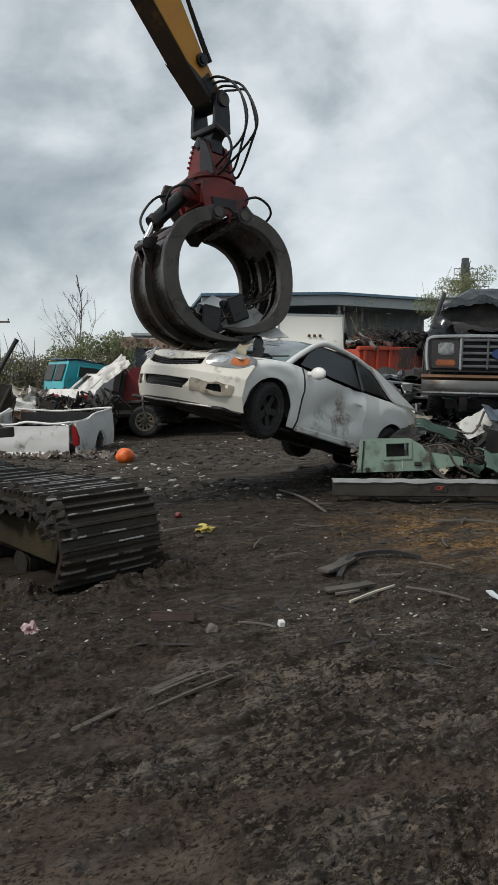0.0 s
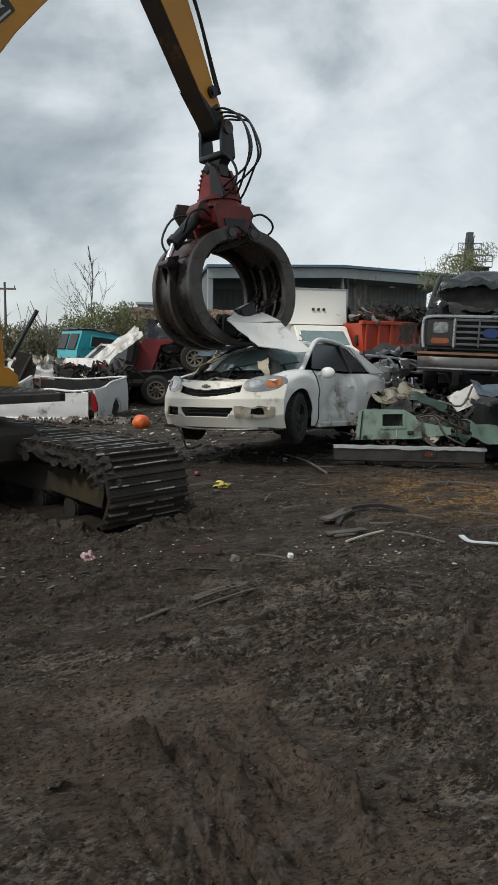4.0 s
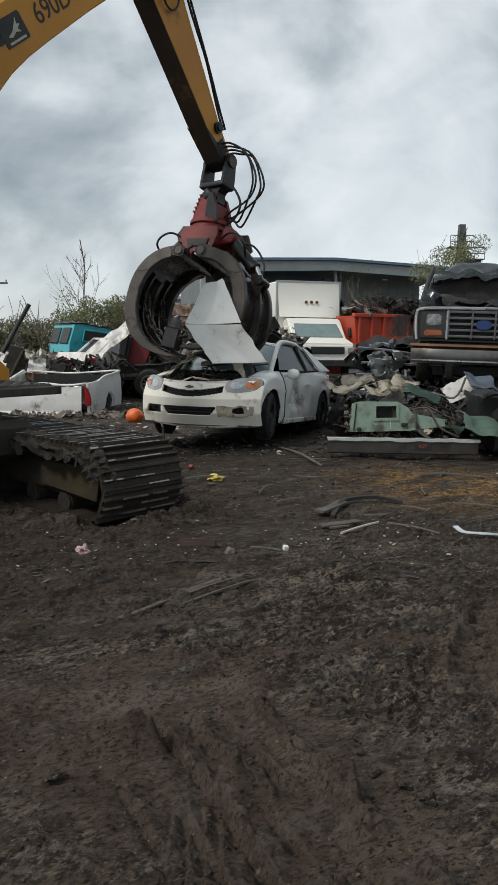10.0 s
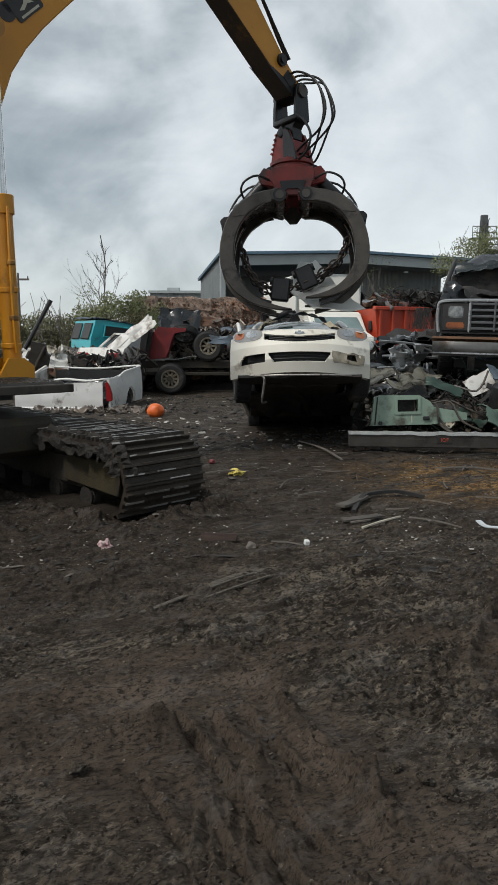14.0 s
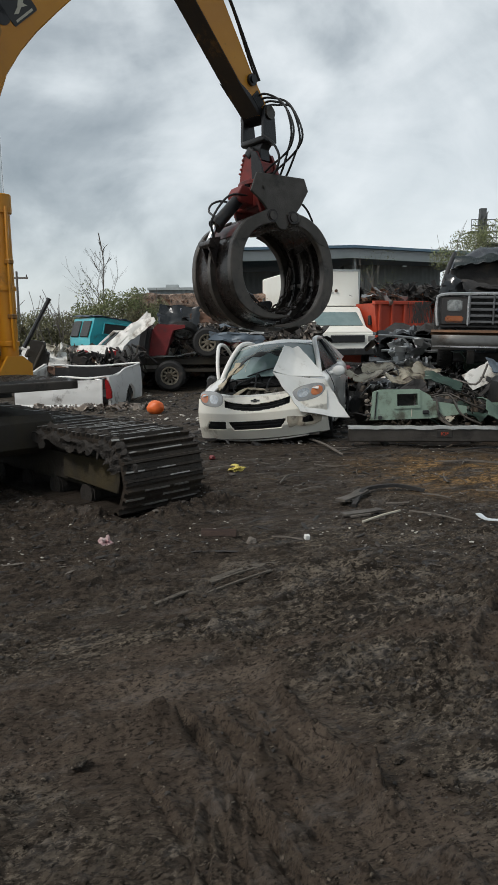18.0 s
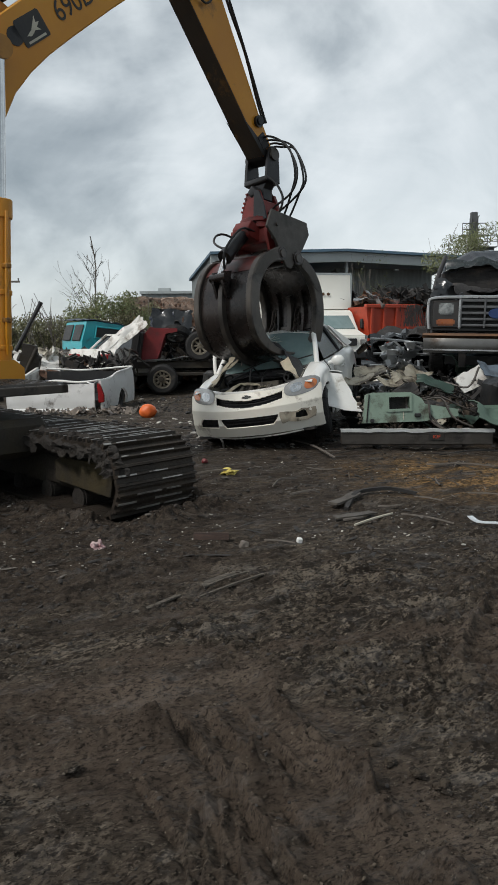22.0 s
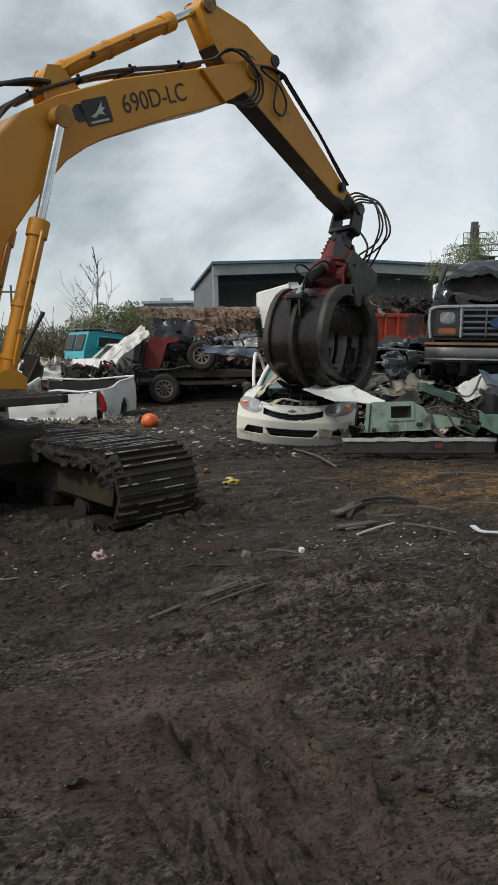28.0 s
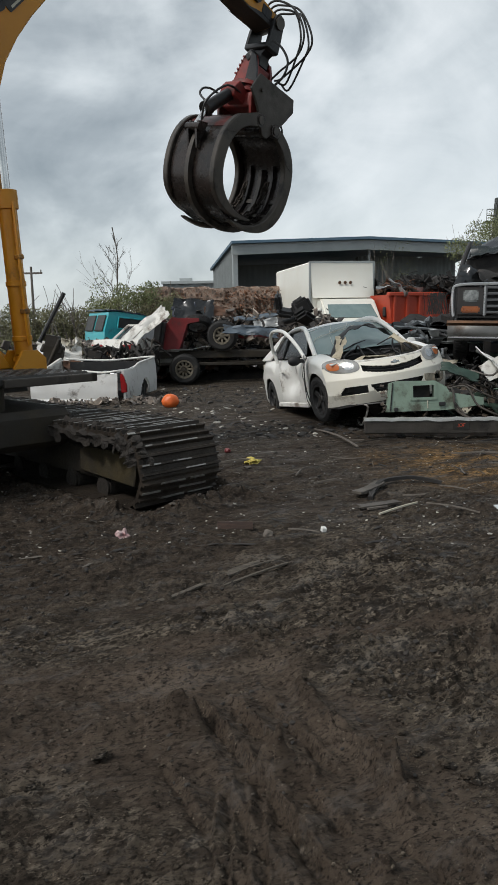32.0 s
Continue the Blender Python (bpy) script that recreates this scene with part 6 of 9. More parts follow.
# ---- far side: warehouse, low hall, tower ----
A = radians(15)
wm = Matrix.Translation((-2.33, 44.7, 0.0)) @ Matrix.Rotation(A, 4, "Z")   # x along the open front, y into the building
warehouse = thing("warehouse", "long grey corrugated warehouse with one open side", "warehouse", wm)
WW, WD = 16.6, 6.4
RX, ZL, ZR, ZE = 8.5, 5.85, 6.2, 5.93
FALL = 0.165                              # the roof falls towards the back
bm = B()
for (x0, z0), (x1, z1) in (((-0.18, ZL), (RX, ZR)), ((RX, ZR), (WW + 0.6, ZE))):
    q = [bm.verts.new(p) for p in ((x0, -0.7, z0 + 0.35), (x1, -0.7, z1 + 0.35), (x1, WD + 0.2, z1 + 0.35 - FALL * WD), (x0, WD + 0.2, z0 + 0.35 - FALL * WD))]
    bm.faces.new(q)
thicken(bm, 0.16)
part("roof", bm, M_roofedge, warehouse)
bm = B()
prism(bm, [(-0.12, ZL - 0.45), (-0.12, ZL + 0.18), (RX, ZR + 0.18), (WW + 0.5, ZE + 0.18), (WW + 0.5, ZE - 0.45), (RX, ZR - 0.42)], -0.5, -0.35)
part("fascia", bm, M_fascia, warehouse, "pale grey fascia board")


def corrugated(bm, x0, y0, x1, y1, z0, z1, pitch=0.3, amp=0.035):
    n = int(math.hypot(x1 - x0, y1 - y0) / (pitch / 4))
    d = Vector((x1 - x0, y1 - y0, 0)).normalized()
    side = Vector((-d.y, d.x, 0))
    prev = None
    for i in range(n + 1):
        p = Vector((x0, y0, 0)).lerp(Vector((x1, y1, 0)), i / n) + side * amp * (0, 1, 1, 0)[i % 4]
        k = i / n
        cur = (bm.verts.new((p.x, p.y, z0)), bm.verts.new((p.x, p.y, z1 if not callable(z1) else z1(k))))
        if prev:
            bm.faces.new((prev[0], cur[0], cur[1], prev[1]))
        prev = cur


bm = B()
corrugated(bm, 0, WD, 0, 0, 0, lambda k: ZL + 0.2 - FALL * WD * (1 - k))
part("side_wall", bm, M_corr, warehouse, "grey corrugated side wall")
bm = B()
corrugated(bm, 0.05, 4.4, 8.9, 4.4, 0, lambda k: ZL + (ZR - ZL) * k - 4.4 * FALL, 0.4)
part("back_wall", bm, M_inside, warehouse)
for x, w in ((0.0, 0.32), (8.7, 0.14), (WW - 0.25, 0.34)):
    bm = B()
    box2(bm, (x, -0.1, 0), (x + w, 0.2, ZL + 0.3 if x < 1 else ZE), 0.02)
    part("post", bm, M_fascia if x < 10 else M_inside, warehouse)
bm = B()
corrugated(bm, 9.0, 2.4, WW - 0.5, 2.4, 0, ZE - 0.3, 0.3)
corrugated(bm, 9.0, WD - 0.1, 9.0, 2.4, 0, lambda k: ZE + 0.1 - FALL * (WD - (WD - 2.4) * k), 0.3)
part("inner_wall", bm, M_corr, warehouse)
bm = B()
box2(bm, (12.0, -0.2, ZE - 0.62), (12.3, -0.05, ZE - 0.54))
part("eave_lamp", bm, M_fascia, warehouse)

hall = thing("low_hall", "low flat-roofed grey hall beyond the scrap", "building", Matrix.Translation((-10.6, 72, 0)))
bm = B()
corrugated(bm, 0, 0, 6.2, 0, 0, 5.3, 0.5)
box2(bm, (0, 0.1, 0), (6.2, 9, 5.25))
part("wall", bm, M_corr, hall)
bm = B()
box2(bm, (-0.15, -0.15, 5.25), (6.35, 9, 5.5))
part("roof_edge", bm, M_fascia, hall)
bm = B()
box2(bm, (1.4, 2, 5.5), (2.6, 3, 5.9))
part("roof_vent", bm, M_fascia, hall)

M_mudbed = mat("brown_mud_and_scrap", (0.075, 0.055, 0.038), (0.030, 0.023, 0.017), 0.75, 0, 6.0, (0.16, 0.125, 0.085), 0.4, 5.0, 0.6, 30, 0.15, 0, 0.4)
# tower grey, paled so that the colour itself carries distance haze
M_far = mat("hazed_grey_steel", (0.13, 0.135, 0.135), (0.08, 0.085, 0.085), 0.7, 0.2, 2.0)
tower = thing("lattice_tower", "slim dark plant tower with railed platforms", "tower", Matrix.Translation((18.0, 60, 0)) @ Matrix.Diagonal((0.72, 0.72, 0.93, 1)))
bm = B()
for x in (-0.45, 0.45):
    for y in (-0.45, 0.45):
        rod(bm, (x, y, 0), (x * 0.7, y * 0.7, 11.2), 0.09, 6)
for k in range(9):
    z = 1.2 * k + 0.5
    rod(bm, (-0.45, -0.45, z), (0.45, -0.45, z + 1.2), 0.05, 5)
    rod(bm, (0.45, -0.45, z), (-0.45, -0.45, z + 1.2), 0.05, 5)
box2(bm, (-0.35, -0.35, 8.8), (0.3, 0.35, 11.6))
part("mast", bm, M_far, tower)
bm = B()
for z, x0, x1 in ((9.6, -1.5, 1.1), (8.6, 0.2, 2.4)):
    box2(bm, (x0, -0.9, z), (x1, 0.9, z + 0.08))
    for x in (x0, (x0 + x1) / 2, x1):
        rod(bm, (x, -0.9, z), (x, -0.9, z + 1.0), 0.04, 5)
    rod(bm, (x0, -0.9, z + 1.0), (x1, -0.9, z + 1.0), 0.04, 5)
    rod(bm, (x0, -0.9, z + 0.5), (x1, -0.9, z + 0.5), 0.04, 5)
part("platform", bm, M_far, tower)
bm = B()
box2(bm, (0.5, -0.6, 5.5), (2.2, 0.8, 8.6), 0.05)
part("hopper", bm, M_far, tower)

bm = B()
rod(bm, (0, 0, 0), (0, 0, 6.2), 0.13, 8, 0.09)
box2(bm, (-0.9, -0.06, 5.6), (0.9, 0.06, 5.75))
for x in (-0.8, 0.0, 0.8):
    cyl(bm, 0.05, 0.05, 0.2, 8, pose(x, 0, 5.85))
pole = part("utility_pole", bm, M_bark, None)
tagged(pole, "bare wooden utility pole beyond the hedge", "pole")
pole.matrix_basis = pose(-19.6, 60, 0)

# ---- plants ----


def leaf_cloud(bm, blobs, n, size, r):
    """Small bent leaves strewn through uneven blobs (centre, radii)."""
    for _ in range(n):
        c, rad = blobs[r.randrange(len(blobs))]
        while True:
            p = Vector((r.uniform(-1, 1), r.uniform(-1, 1), r.uniform(-1, 1)))
            if 0.25 < p.length < 1:
                break
        p = Vector(c) + Vector((p.x * rad[0], p.y * rad[1], p.z * rad[2]))
        q = Euler((r.uniform(0, 6.3), r.uniform(0, 6.3), r.uniform(0, 6.3))).to_matrix()
        s = size * r.uniform(0.5, 1.3)
        vs = [bm.verts.new(p + q @ Vector(v) * s) for v in ((-1, 0, 0), (0, -0.45, 0.12), (1, 0, 0), (0, 0.45, 0.12))]
        bm.faces.new(vs)


def branch(bm, p, d, length, r, depth, rr):
    q = p + d * length * 0.5 + Vector((rr.uniform(-1, 1), rr.uniform(-1, 1), rr.uniform(-.3, .6))) * length * 0.07
    e = p + d * length
    tube(bm, [p, q, e], r, 5)
    if depth == 0:
        return
    for k in range(rr.randint(2, 4)):
        a = p.lerp(e, rr.uniform(0.35, 1.0))
        nd = (d + Vector((rr.uniform(-1, 1), rr.uniform(-1, 1), rr.uniform(-0.15, 0.6))) * 0.6).normalized()
        branch(bm, a, nd, length * rr.uniform(0.4, 0.65), r * 0.55, depth - 1, rr)


rp = random.Random(21)
hedge = thing("hedge", "rough olive hedge of bushes behind the scrap", "hedge", kind="stuff")
bm = B()
blobs = []
for k in range(26):
    x = -10.2 + 6.9 * k / 25
    h = 1.95 + 0.45 * noise.noise(Vector((k * 0.5, 0, 0))) + (0.35 if 14 < k < 24 else 0)
    for j in range(3):
        blobs.append(((x + rp.uniform(-.3, .3), 27 + rp.uniform(-.6, .6), h * (0.3 + 0.28 * j)), (rp.uniform(.35, .7), .6, rp.uniform(.35, .6))))
leaf_cloud(bm, blobs, 40000, 0.048, rp)
part("foliage", bm, M_leaf2, hedge)
bm = B()
blobs = [((-6.2 + 0.30 * k, 25.6 + rp.uniform(-.3, .3), 1.6 + 0.45 * rp.random() + (0.6 if 2 < k < 8 else 0.1)), (0.35, 0.35, 0.4)) for k in range(10)]
leaf_cloud(bm, blobs, 4500, 0.042, rp)
part("fresh_foliage", bm, M_leaf, hedge)
bm = B()
for k in range(26):
    x = -10.2 + 6.9 * rp.random()
    branch(bm, Vector((x, 26.6 + rp.uniform(-.5, .5), 0)), Vector((rp.uniform(-.25, .25), 0, 1)).normalized(), rp.uniform(1.2, 2.2), 0.016, 1, rp)
part("twigs", bm, M_bark, hedge)

tree = thing("bare_sapling", "bare young tree with thin branches and few buds", "tree", Matrix.Translation((-5.45, 26, 0)))
bm = B()
tube(bm, bend([(0, 0, 0), (0.05, 0, 1.5), (0.0, 0, 2.8), (0.05, 0, 3.8), (-0.1, 0, 4.8)]), 0.02, 6)
rt = random.Random(4)
for k in range(17):
    z = 1.4 + 3.0 * k / 17
    a = rt.uniform(0, 6.3)
    branch(bm, Vector((0, 0, z)), Vector((math.cos(a) * 0.55, math.sin(a) * 0.4, 0.85)).normalized(), (4.9 - z) * rt.uniform(0.3, 0.5), 0.008, 2, rt)
part("trunk", bm, M_bark, tree)
bm = B()
leaf_cloud(bm, [((0.0, 0, 2.3), (1.0, .8, .5)), ((-0.6, 0, 2.6), (.4, .4, .6)), ((0.9, 0, 2.4), (.6, .4, .3))], 420, 0.045, rt)
part("buds", bm, M_leaf, tree)["kind"] = "stuff"

for (x, y, h, n, nm, lab) in ((8.2, 30.0, 5.2, 5000, "young_tree", "slim young tree with sparse fresh leaves"), (6.2, 38.5, 5.4, 500, "roadside_weed", "tall thin weed tree before the warehouse"), (9.6, 32.0, 5.6, 4500, "young_tree", "slim young tree with sparse fresh leaves")):
    t = thing(nm, lab, "tree", Matrix.Translation((x, y, 0)))
    bm = B()
    for k in range(7):
        branch(bm, Vector((rt.uniform(-.5, .5), rt.uniform(-.3, .3), 0)), Vector((rt.uniform(-.2, .2), 0, 1)).normalized(), h * rt.uniform(0.5, 0.75), 0.018, 2, rt)
    part("trunk", bm, M_bark, t)
    bm = B()
    leaf_cloud(bm, [((rt.uniform(-.9, .9), rt.uniform(-.5, .5), h * rt.uniform(0.45, 1.0)), (.5, .4, .45)) for k in range(12)], n, 0.042, rt)
    part("leaves", bm, M_leaf, t)

# ---- scrap pieces ----
SHEETS = {}


def crumple_mesh(kind, w, h, amp, seed, mat_, n=(12, 9), thick=0.012):
    """A crumpled panel; meshes are shared between alike pieces."""
    key = (kind, round(w, 2), round(h, 2), seed, mat_.name)
    if key not in SHEETS:
        bm = B()

        def f(u, v):
            p = Vector((u * 3.1 * w, v * 3.1 * h, seed * 3.7))
            z = amp * (noise.noise(p) + 0.55 * noise.noise(p * 2.3) + 0.9 * abs(noise.noise(p * 0.7 + Vector((9, 2, 1)))))
            ed = 0.10 * noise.noise(Vector((u * 5, v * 5, seed)))
            return ((u - 0.5) * w + ed * w * 0.7 + 0.3 * amp * noise.noise(p * 1.7), (v - 0.5) * h + ed * h, z)

        grid(bm, n[0], n[1], f)
        thicken(bm, thick)
        me = bpy.data.meshes.new(kind)
        bm.to_mesh(me)
        bm.free()
        me.polygons.foreach_set("use_smooth", np.ones(len(me.polygons), bool))
        me.set_sharp_from_angle(angle=radians(28))
        me.materials.append(mat_)
        SHEETS[key] = me
    return SHEETS[key]


def scrap(name, label, w, h, amp, seed, mat_, m, group="scrap panels", cat="scrap metal"):
    ob = new(name, crumple_mesh(name, w, h, amp, seed, mat_))
    ob.matrix_basis = m
    return tagged(ob, label, cat, group)


# heap behind the pickup bed, in tiers: (x range, y range, z range, count, materials)
rs = random.Random(11)
HEAP_MATS = [(M_black_sheet, "crumpled glossy black body panel"), (M_rust, "crumpled rusty sheet of scrap steel"), (M_silver, "crushed bare alloy sheet"), (M_cream2, "bent dirty cream panel"), (M_bluegrey, "bent blue-grey body panel"),
             (M_under, "bent grimy dark sheet"), (M_bluegrey, "bent blue-grey body panel"), (M_redpaint, "torn faded red car panel"), (M_white_dirty, "bent scraped white panel"), (M_under, "bent grimy dark sheet"), (M_under, "bent grimy dark sheet"), (M_black_sheet, "crumpled glossy black body panel")]


def heap(x0, x1, y0, y1, top, n, mats, size=(0.5, 1.3), group="scrap heap"):
    for k in range(n):
        x, y = rs.uniform(x0, x1), rs.uniform(y0, y1)
        zt = top(x, y)
        z = zt * rs.uniform(0.25, 1.0)
        mm, lab = mats[rs.randrange(len(mats))]
        w = round(rs.uniform(*size) * 2) / 2 + 0.3
        scrap("scrap_metal", lab, w, 0.6, 0.16, rs.randrange(3), mm, pose(x, y, z, rs.uniform(-50, 60), rs.uniform(-25, 25), rs.uniform(-60, 60)), group)


def heap_core(name, label, x0, x1, y0, y1, top, mat_, seed):
    """The dark mass of a heap, under its loose pieces."""
    bm = B()
    grid(bm, 60, 30, lambda u, v: (x0 + (x1 - x0) * u, y0 + (y1 - y0) * v, max(-0.1, math.sin(math.pi * min(1, max(0, u))) ** 0.35 * math.sin(math.pi * min(1, max(0, v))) ** 0.4 * (top(x0 + (x1 - x0) * u, y0 + (y1 - y0) * v) * 0.8 + 0.28 * noise.noise(Vector((u * 22, v * 11, seed))) + 0.2 * noise.noise(Vector((u * 50, v * 25, seed)))) - 0.1)))
    ob = part(name, bm, mat_, None)
    return tagged(ob, label, "scrap heap", kind="stuff")


def top_left(x, y):
    return 0.55 + 0.6 * min(1, max(0, (y - 18.4) / 3.0)) + 0.15 * noise.noise(Vector((x, y, 3)))


heap_core("scrap_heap_base", "dark tangled base of the scrap heap", -8.0, 2.2, 18.7, 25.0, top_left, M_under, 1.0)
heap(-3.4, 1.6, 18.9, 22.0, top_left, 80, HEAP_MATS)
heap_core("scrap_heap_base", "dark tangled base of the scrap heap", -8.0, -2.9, 16.2, 20.5, lambda x, y: 0.7, M_under, 2.0)
heap(-6.8, -3.2, 16.4, 19.5, lambda x, y: 0.75, 46, HEAP_MATS)


def top_mid(x, y):
    return 0.25 + 0.25 * (y - 11.8) / 2.0 + (0.25 if x > 3 else 0.0)


heap_core("crushed_scrap_bed", "low bed of crushed car panels and mud", 1.9, 6.5, 11.6, 15.5, top_mid, M_mudbed, 4.0)
heap(2.0, 5.5, 11.8, 14.0, top_mid, 46, [HEAP_MATS[i] for i in (0, 0, 2, 3, 11, 9, 1, 5)], (0.3, 0.7), "crushed panels")
heap(2.4, 8.5, 17.0, 22.0, lambda x, y: 0.12, 40, HEAP_MATS)
# stacked crushed black bodies
for k in range(9):
    scrap("flattened_car", "flattened black car body with bright torn edges", 1.35, 0.9, 0.15, 3 + k % 3, M_black_sheet if k % 4 else M_under, pose(2.95 + rs.uniform(-.25, .3), 12.9 + 0.1 * (k % 3), 0.72 + 0.085 * k, rs.uniform(-4, 14), rs.uniform(-6, 6), rs.uniform(-15, 15)), "stacked crushed bodies")
for k in range(3):
    z = 0.85 + 0.2 * k
    bm = B()
    tube(bm, bend([(-0.75, 0, 0.02 * k), (-0.3, -0.03, 0.03), (0.2, 0.0, 0.0), (0.75, 0.02, 0.04)]), 0.022, 6)
    ob = part("bright_trim", bm, M_silver, None)
    ob.matrix_basis = pose(2.95 + rs.uniform(-.2, .2), 12.32, z, 0, rs.uniform(-3, 3), rs.uniform(-5, 5))
    tagged(ob, "strip of bright trim on crushed bodies", "trim strip", "trim strips")

def debris(name, label, n, lo, hi, size, mat_, seed):
    """Many small bent chips through a box-shaped stretch of a heap, one mesh."""
    r = np.random.RandomState(seed)
    p = np.array(lo) + (np.array(hi) - np.array(lo)) * r.rand(n, 3)
    q = np.linalg.qr(r.randn(n, 3, 3))[0]
    sz = (size[0] + (size[1] - size[0]) * r.rand(n, 1, 1) ** 2) * np.stack([np.ones(n), 0.3 + 0.6 * r.rand(n), 0.08 + 0.15 * r.rand(n)], -1)[:, None, :]
    base = np.array([(x, y, z) for x in (-.5, .5) for y in (-.5, .5) for z in (-.5, .5)])
    co = (base[None] * sz * (0.7 + 0.6 * r.rand(n, 8, 1))) @ q + p[:, None, :]
    f = np.array([(0, 1, 3, 2), (4, 6, 7, 5), (0, 4, 5, 1), (2, 3, 7, 6), (0, 2, 6, 4), (1, 5, 7, 3)])
    me = bpy.data.meshes.new(name)
    me.from_pydata(co.reshape(-1, 3).tolist(), [], (f[None] + (np.arange(n) * 8)[:, None, None]).reshape(-1, 4).tolist())
    me.materials.append(mat_)
    return tagged(new(name, me), label, "scrap bits", kind="stuff")


M_bits = mat("mixed_scrap_bits", (0.26, 0.22, 0.18), (0.10, 0.085, 0.075), 0.5, 0.3, 5.0, (0.03, 0.025, 0.022), 0.4, 9.0, 0, 1, 0.2, 0, 0.75)
M_rustbits = mat("rusty_scrap_bits", (0.21, 0.095, 0.05), (0.12, 0.06, 0.035), 0.8, 0.1, 5.0, None, 0, 1, 0, 1, 0.1, 0, 0.6)
debris("bale_scrap", "rusty flattened cans and strips in the bales", 2600, (-5.9, 30.35, 0.4), (1.6, 30.75, 2.72), (0.04, 0.13), M_rustbits, 1)
debris("bale_scrap", "bright mixed scraps pressed in the bales", 2000, (-6.0, 30.25, 0.3), (1.6, 30.7, 2.2), (0.04, 0.13), M_bits, 2)
debris("heap_scrap", "mixed bits of scrap over the heap", 1500, (-6.6, 17.5, 0.2), (-3.2, 20.5, 1.0), (0.05, 0.25), M_bits, 3)
debris("heap_scrap", "mixed bits of scrap over the heap", 1600, (-3.2, 18.9, 0.3), (1.6, 21.0, 1.55), (0.05, 0.3), M_bits, 4)
debris("heap_scrap", "dark grimy bits of scrap over the heap", 1400, (-3.2, 18.8, 0.2), (1.8, 21.0, 1.5), (0.06, 0.35), M_under, 5)
debris("crushed_bits", "torn mixed bits over the crushed panels", 1600, (1.9, 9.7, 0.05), (3.5, 12.4, 0.42), (0.02, 0.09), M_bits, 6)
debris("crushed_bits", "dark torn bits over the crushed panels", 1500, (1.7, 9.5, 0.05), (4.6, 12.6, 0.45), (0.03, 0.14), M_mudbed, 7)
debris("heap_scrap", "dark grimy bits and brackets before the saloon", 260, (-4.3, 16.5, 0.3), (-2.7, 17.0, 0.9), (0.05, 0.30), M_under, 62)
debris("heap_scrap", "small mixed bits of scrap along the heap's foot", 420, (-5.4, 16.2, 0.2), (-2.9, 16.9, 0.7), (0.03, 0.14), M_bits, 63)
debris("heap_scrap", "small bright and dark bits over the frame", 420, (-2.6, 18.2, 0.9), (1.4, 18.9, 1.75), (0.04, 0.22), M_bits, 64)
debris("torn_edges", "bright torn strips of sheet in the crushed bodies", 130, (2.25, 12.0, 0.45), (3.5, 12.5, 1.25), (0.05, 0.32), M_silver, 61)
debris("crushed_bits", "torn bits under the stacked truck", 700, (2.9, 9.2, 0.05), (4.6, 11.8, 0.8), (0.03, 0.16), M_under, 8)
debris("bed_litter", "torn scraps lying round the pickup bed", 260, (-4.2, 13.1, 0.0), (-1.6, 13.7, 0.05), (0.03, 0.14), M_bits, 9)

# bales of pressed scrap
bm = B()
box(bm, 1.05, 0.8, 0.48, None, 0.04, 2)
bmesh.ops.subdivide_edges(bm, edges=bm.edges[:], cuts=4, use_grid_fill=True)
rough_up(bm, 0.06, 5.0, 2.0)
rough_up(bm, 0.03, 13.0, 5.0)
bale = part("scrap_bale", bm, M_bale, None)
tagged(bale, "pressed bale of rusty mixed scrap", "bale", "stacked bales")
bale.matrix_basis = pose(-5.2, 31, 0.3)
for lay in range(6):
    for k in range(9 if lay < 4 else 7):
        if lay == 0 and k == 0:
            continue
        copy_thing(bale, pose(-5.5 + 0.75 * k + 0.3 * (lay % 2) + rs.uniform(-.12, .12) - (0.0 if lay < 4 else -0.6), 31 + rs.uniform(-.25, .25), 0.28 + 0.47 * lay + rs.uniform(-.04, .04), rs.uniform(-4, 4), rs.uniform(-4, 4), rs.uniform(-10, 10)))
heap(-6.5, 0.5, 29.6, 30.2, lambda x, y: 0.8, 40, [HEAP_MATS[i] for i in (1, 2, 3, 6, 1)], (0.3, 0.6), "loose scrap by the bales")

# ---- teal van, upended in the heap ----
van = thing("teal_van", "crushed teal van lying among the scrap", "van", pose(-5.32, 22.0, 0.50, 0, 3, 35))
bm = B()
prism(bm, [(-0.12, 0.0), (2.2, 0.0), (2.2, 0.7), (2.0, 1.02), (1.4, 1.22), (0.3, 1.34), (0.05, 1.30), (-0.10, 0.75)], -0.8, 0.8)
bmesh.ops.subdivide_edges(bm, edges=bm.edges[:], cuts=3, use_grid_fill=True)
rough_up(bm, 0.03, 2.0, 3.0)
part("body", bm, M_teal, van)
# solid black plates paint the van's unlit inside where windows are gone
for x0, x1 in ((0.28, 1.18), (1.30, 1.85)):
    bm = B()
    prism(bm, [(x0, 0.84), (x1, 0.80), (x1 - 0.05, 1.12), (x0 + 0.05, 1.17)], -0.85, -0.80)
    part("window", bm, M_decal, van, "black plate drawn as the dark inside of an empty window")
    bm = B()
    for a, b in (((x0, 0.84), (x1, 0.80)), ((x1, 0.80), (x1 - 0.05, 1.12)), ((x1 - 0.05, 1.12), (x0 + 0.05, 1.17)), ((x0 + 0.05, 1.17), (x0, 0.84))):
        rod(bm, (a[0], -0.86, a[1]), (b[0], -0.86, b[1]), 0.022, 6)
    part("window_trim", bm, M_teal, van)
for y0 in (-0.70, 0.06):
    bm = B()
    box(bm, 0.05, 0.60, 0.50, pose(-0.06, y0 + 0.32, 0.98, 0, 16, 0), 0.02)
    part("rear_window", bm, M_decal, van, "black plate drawn as the dark inside of a rear window")
bm = B()
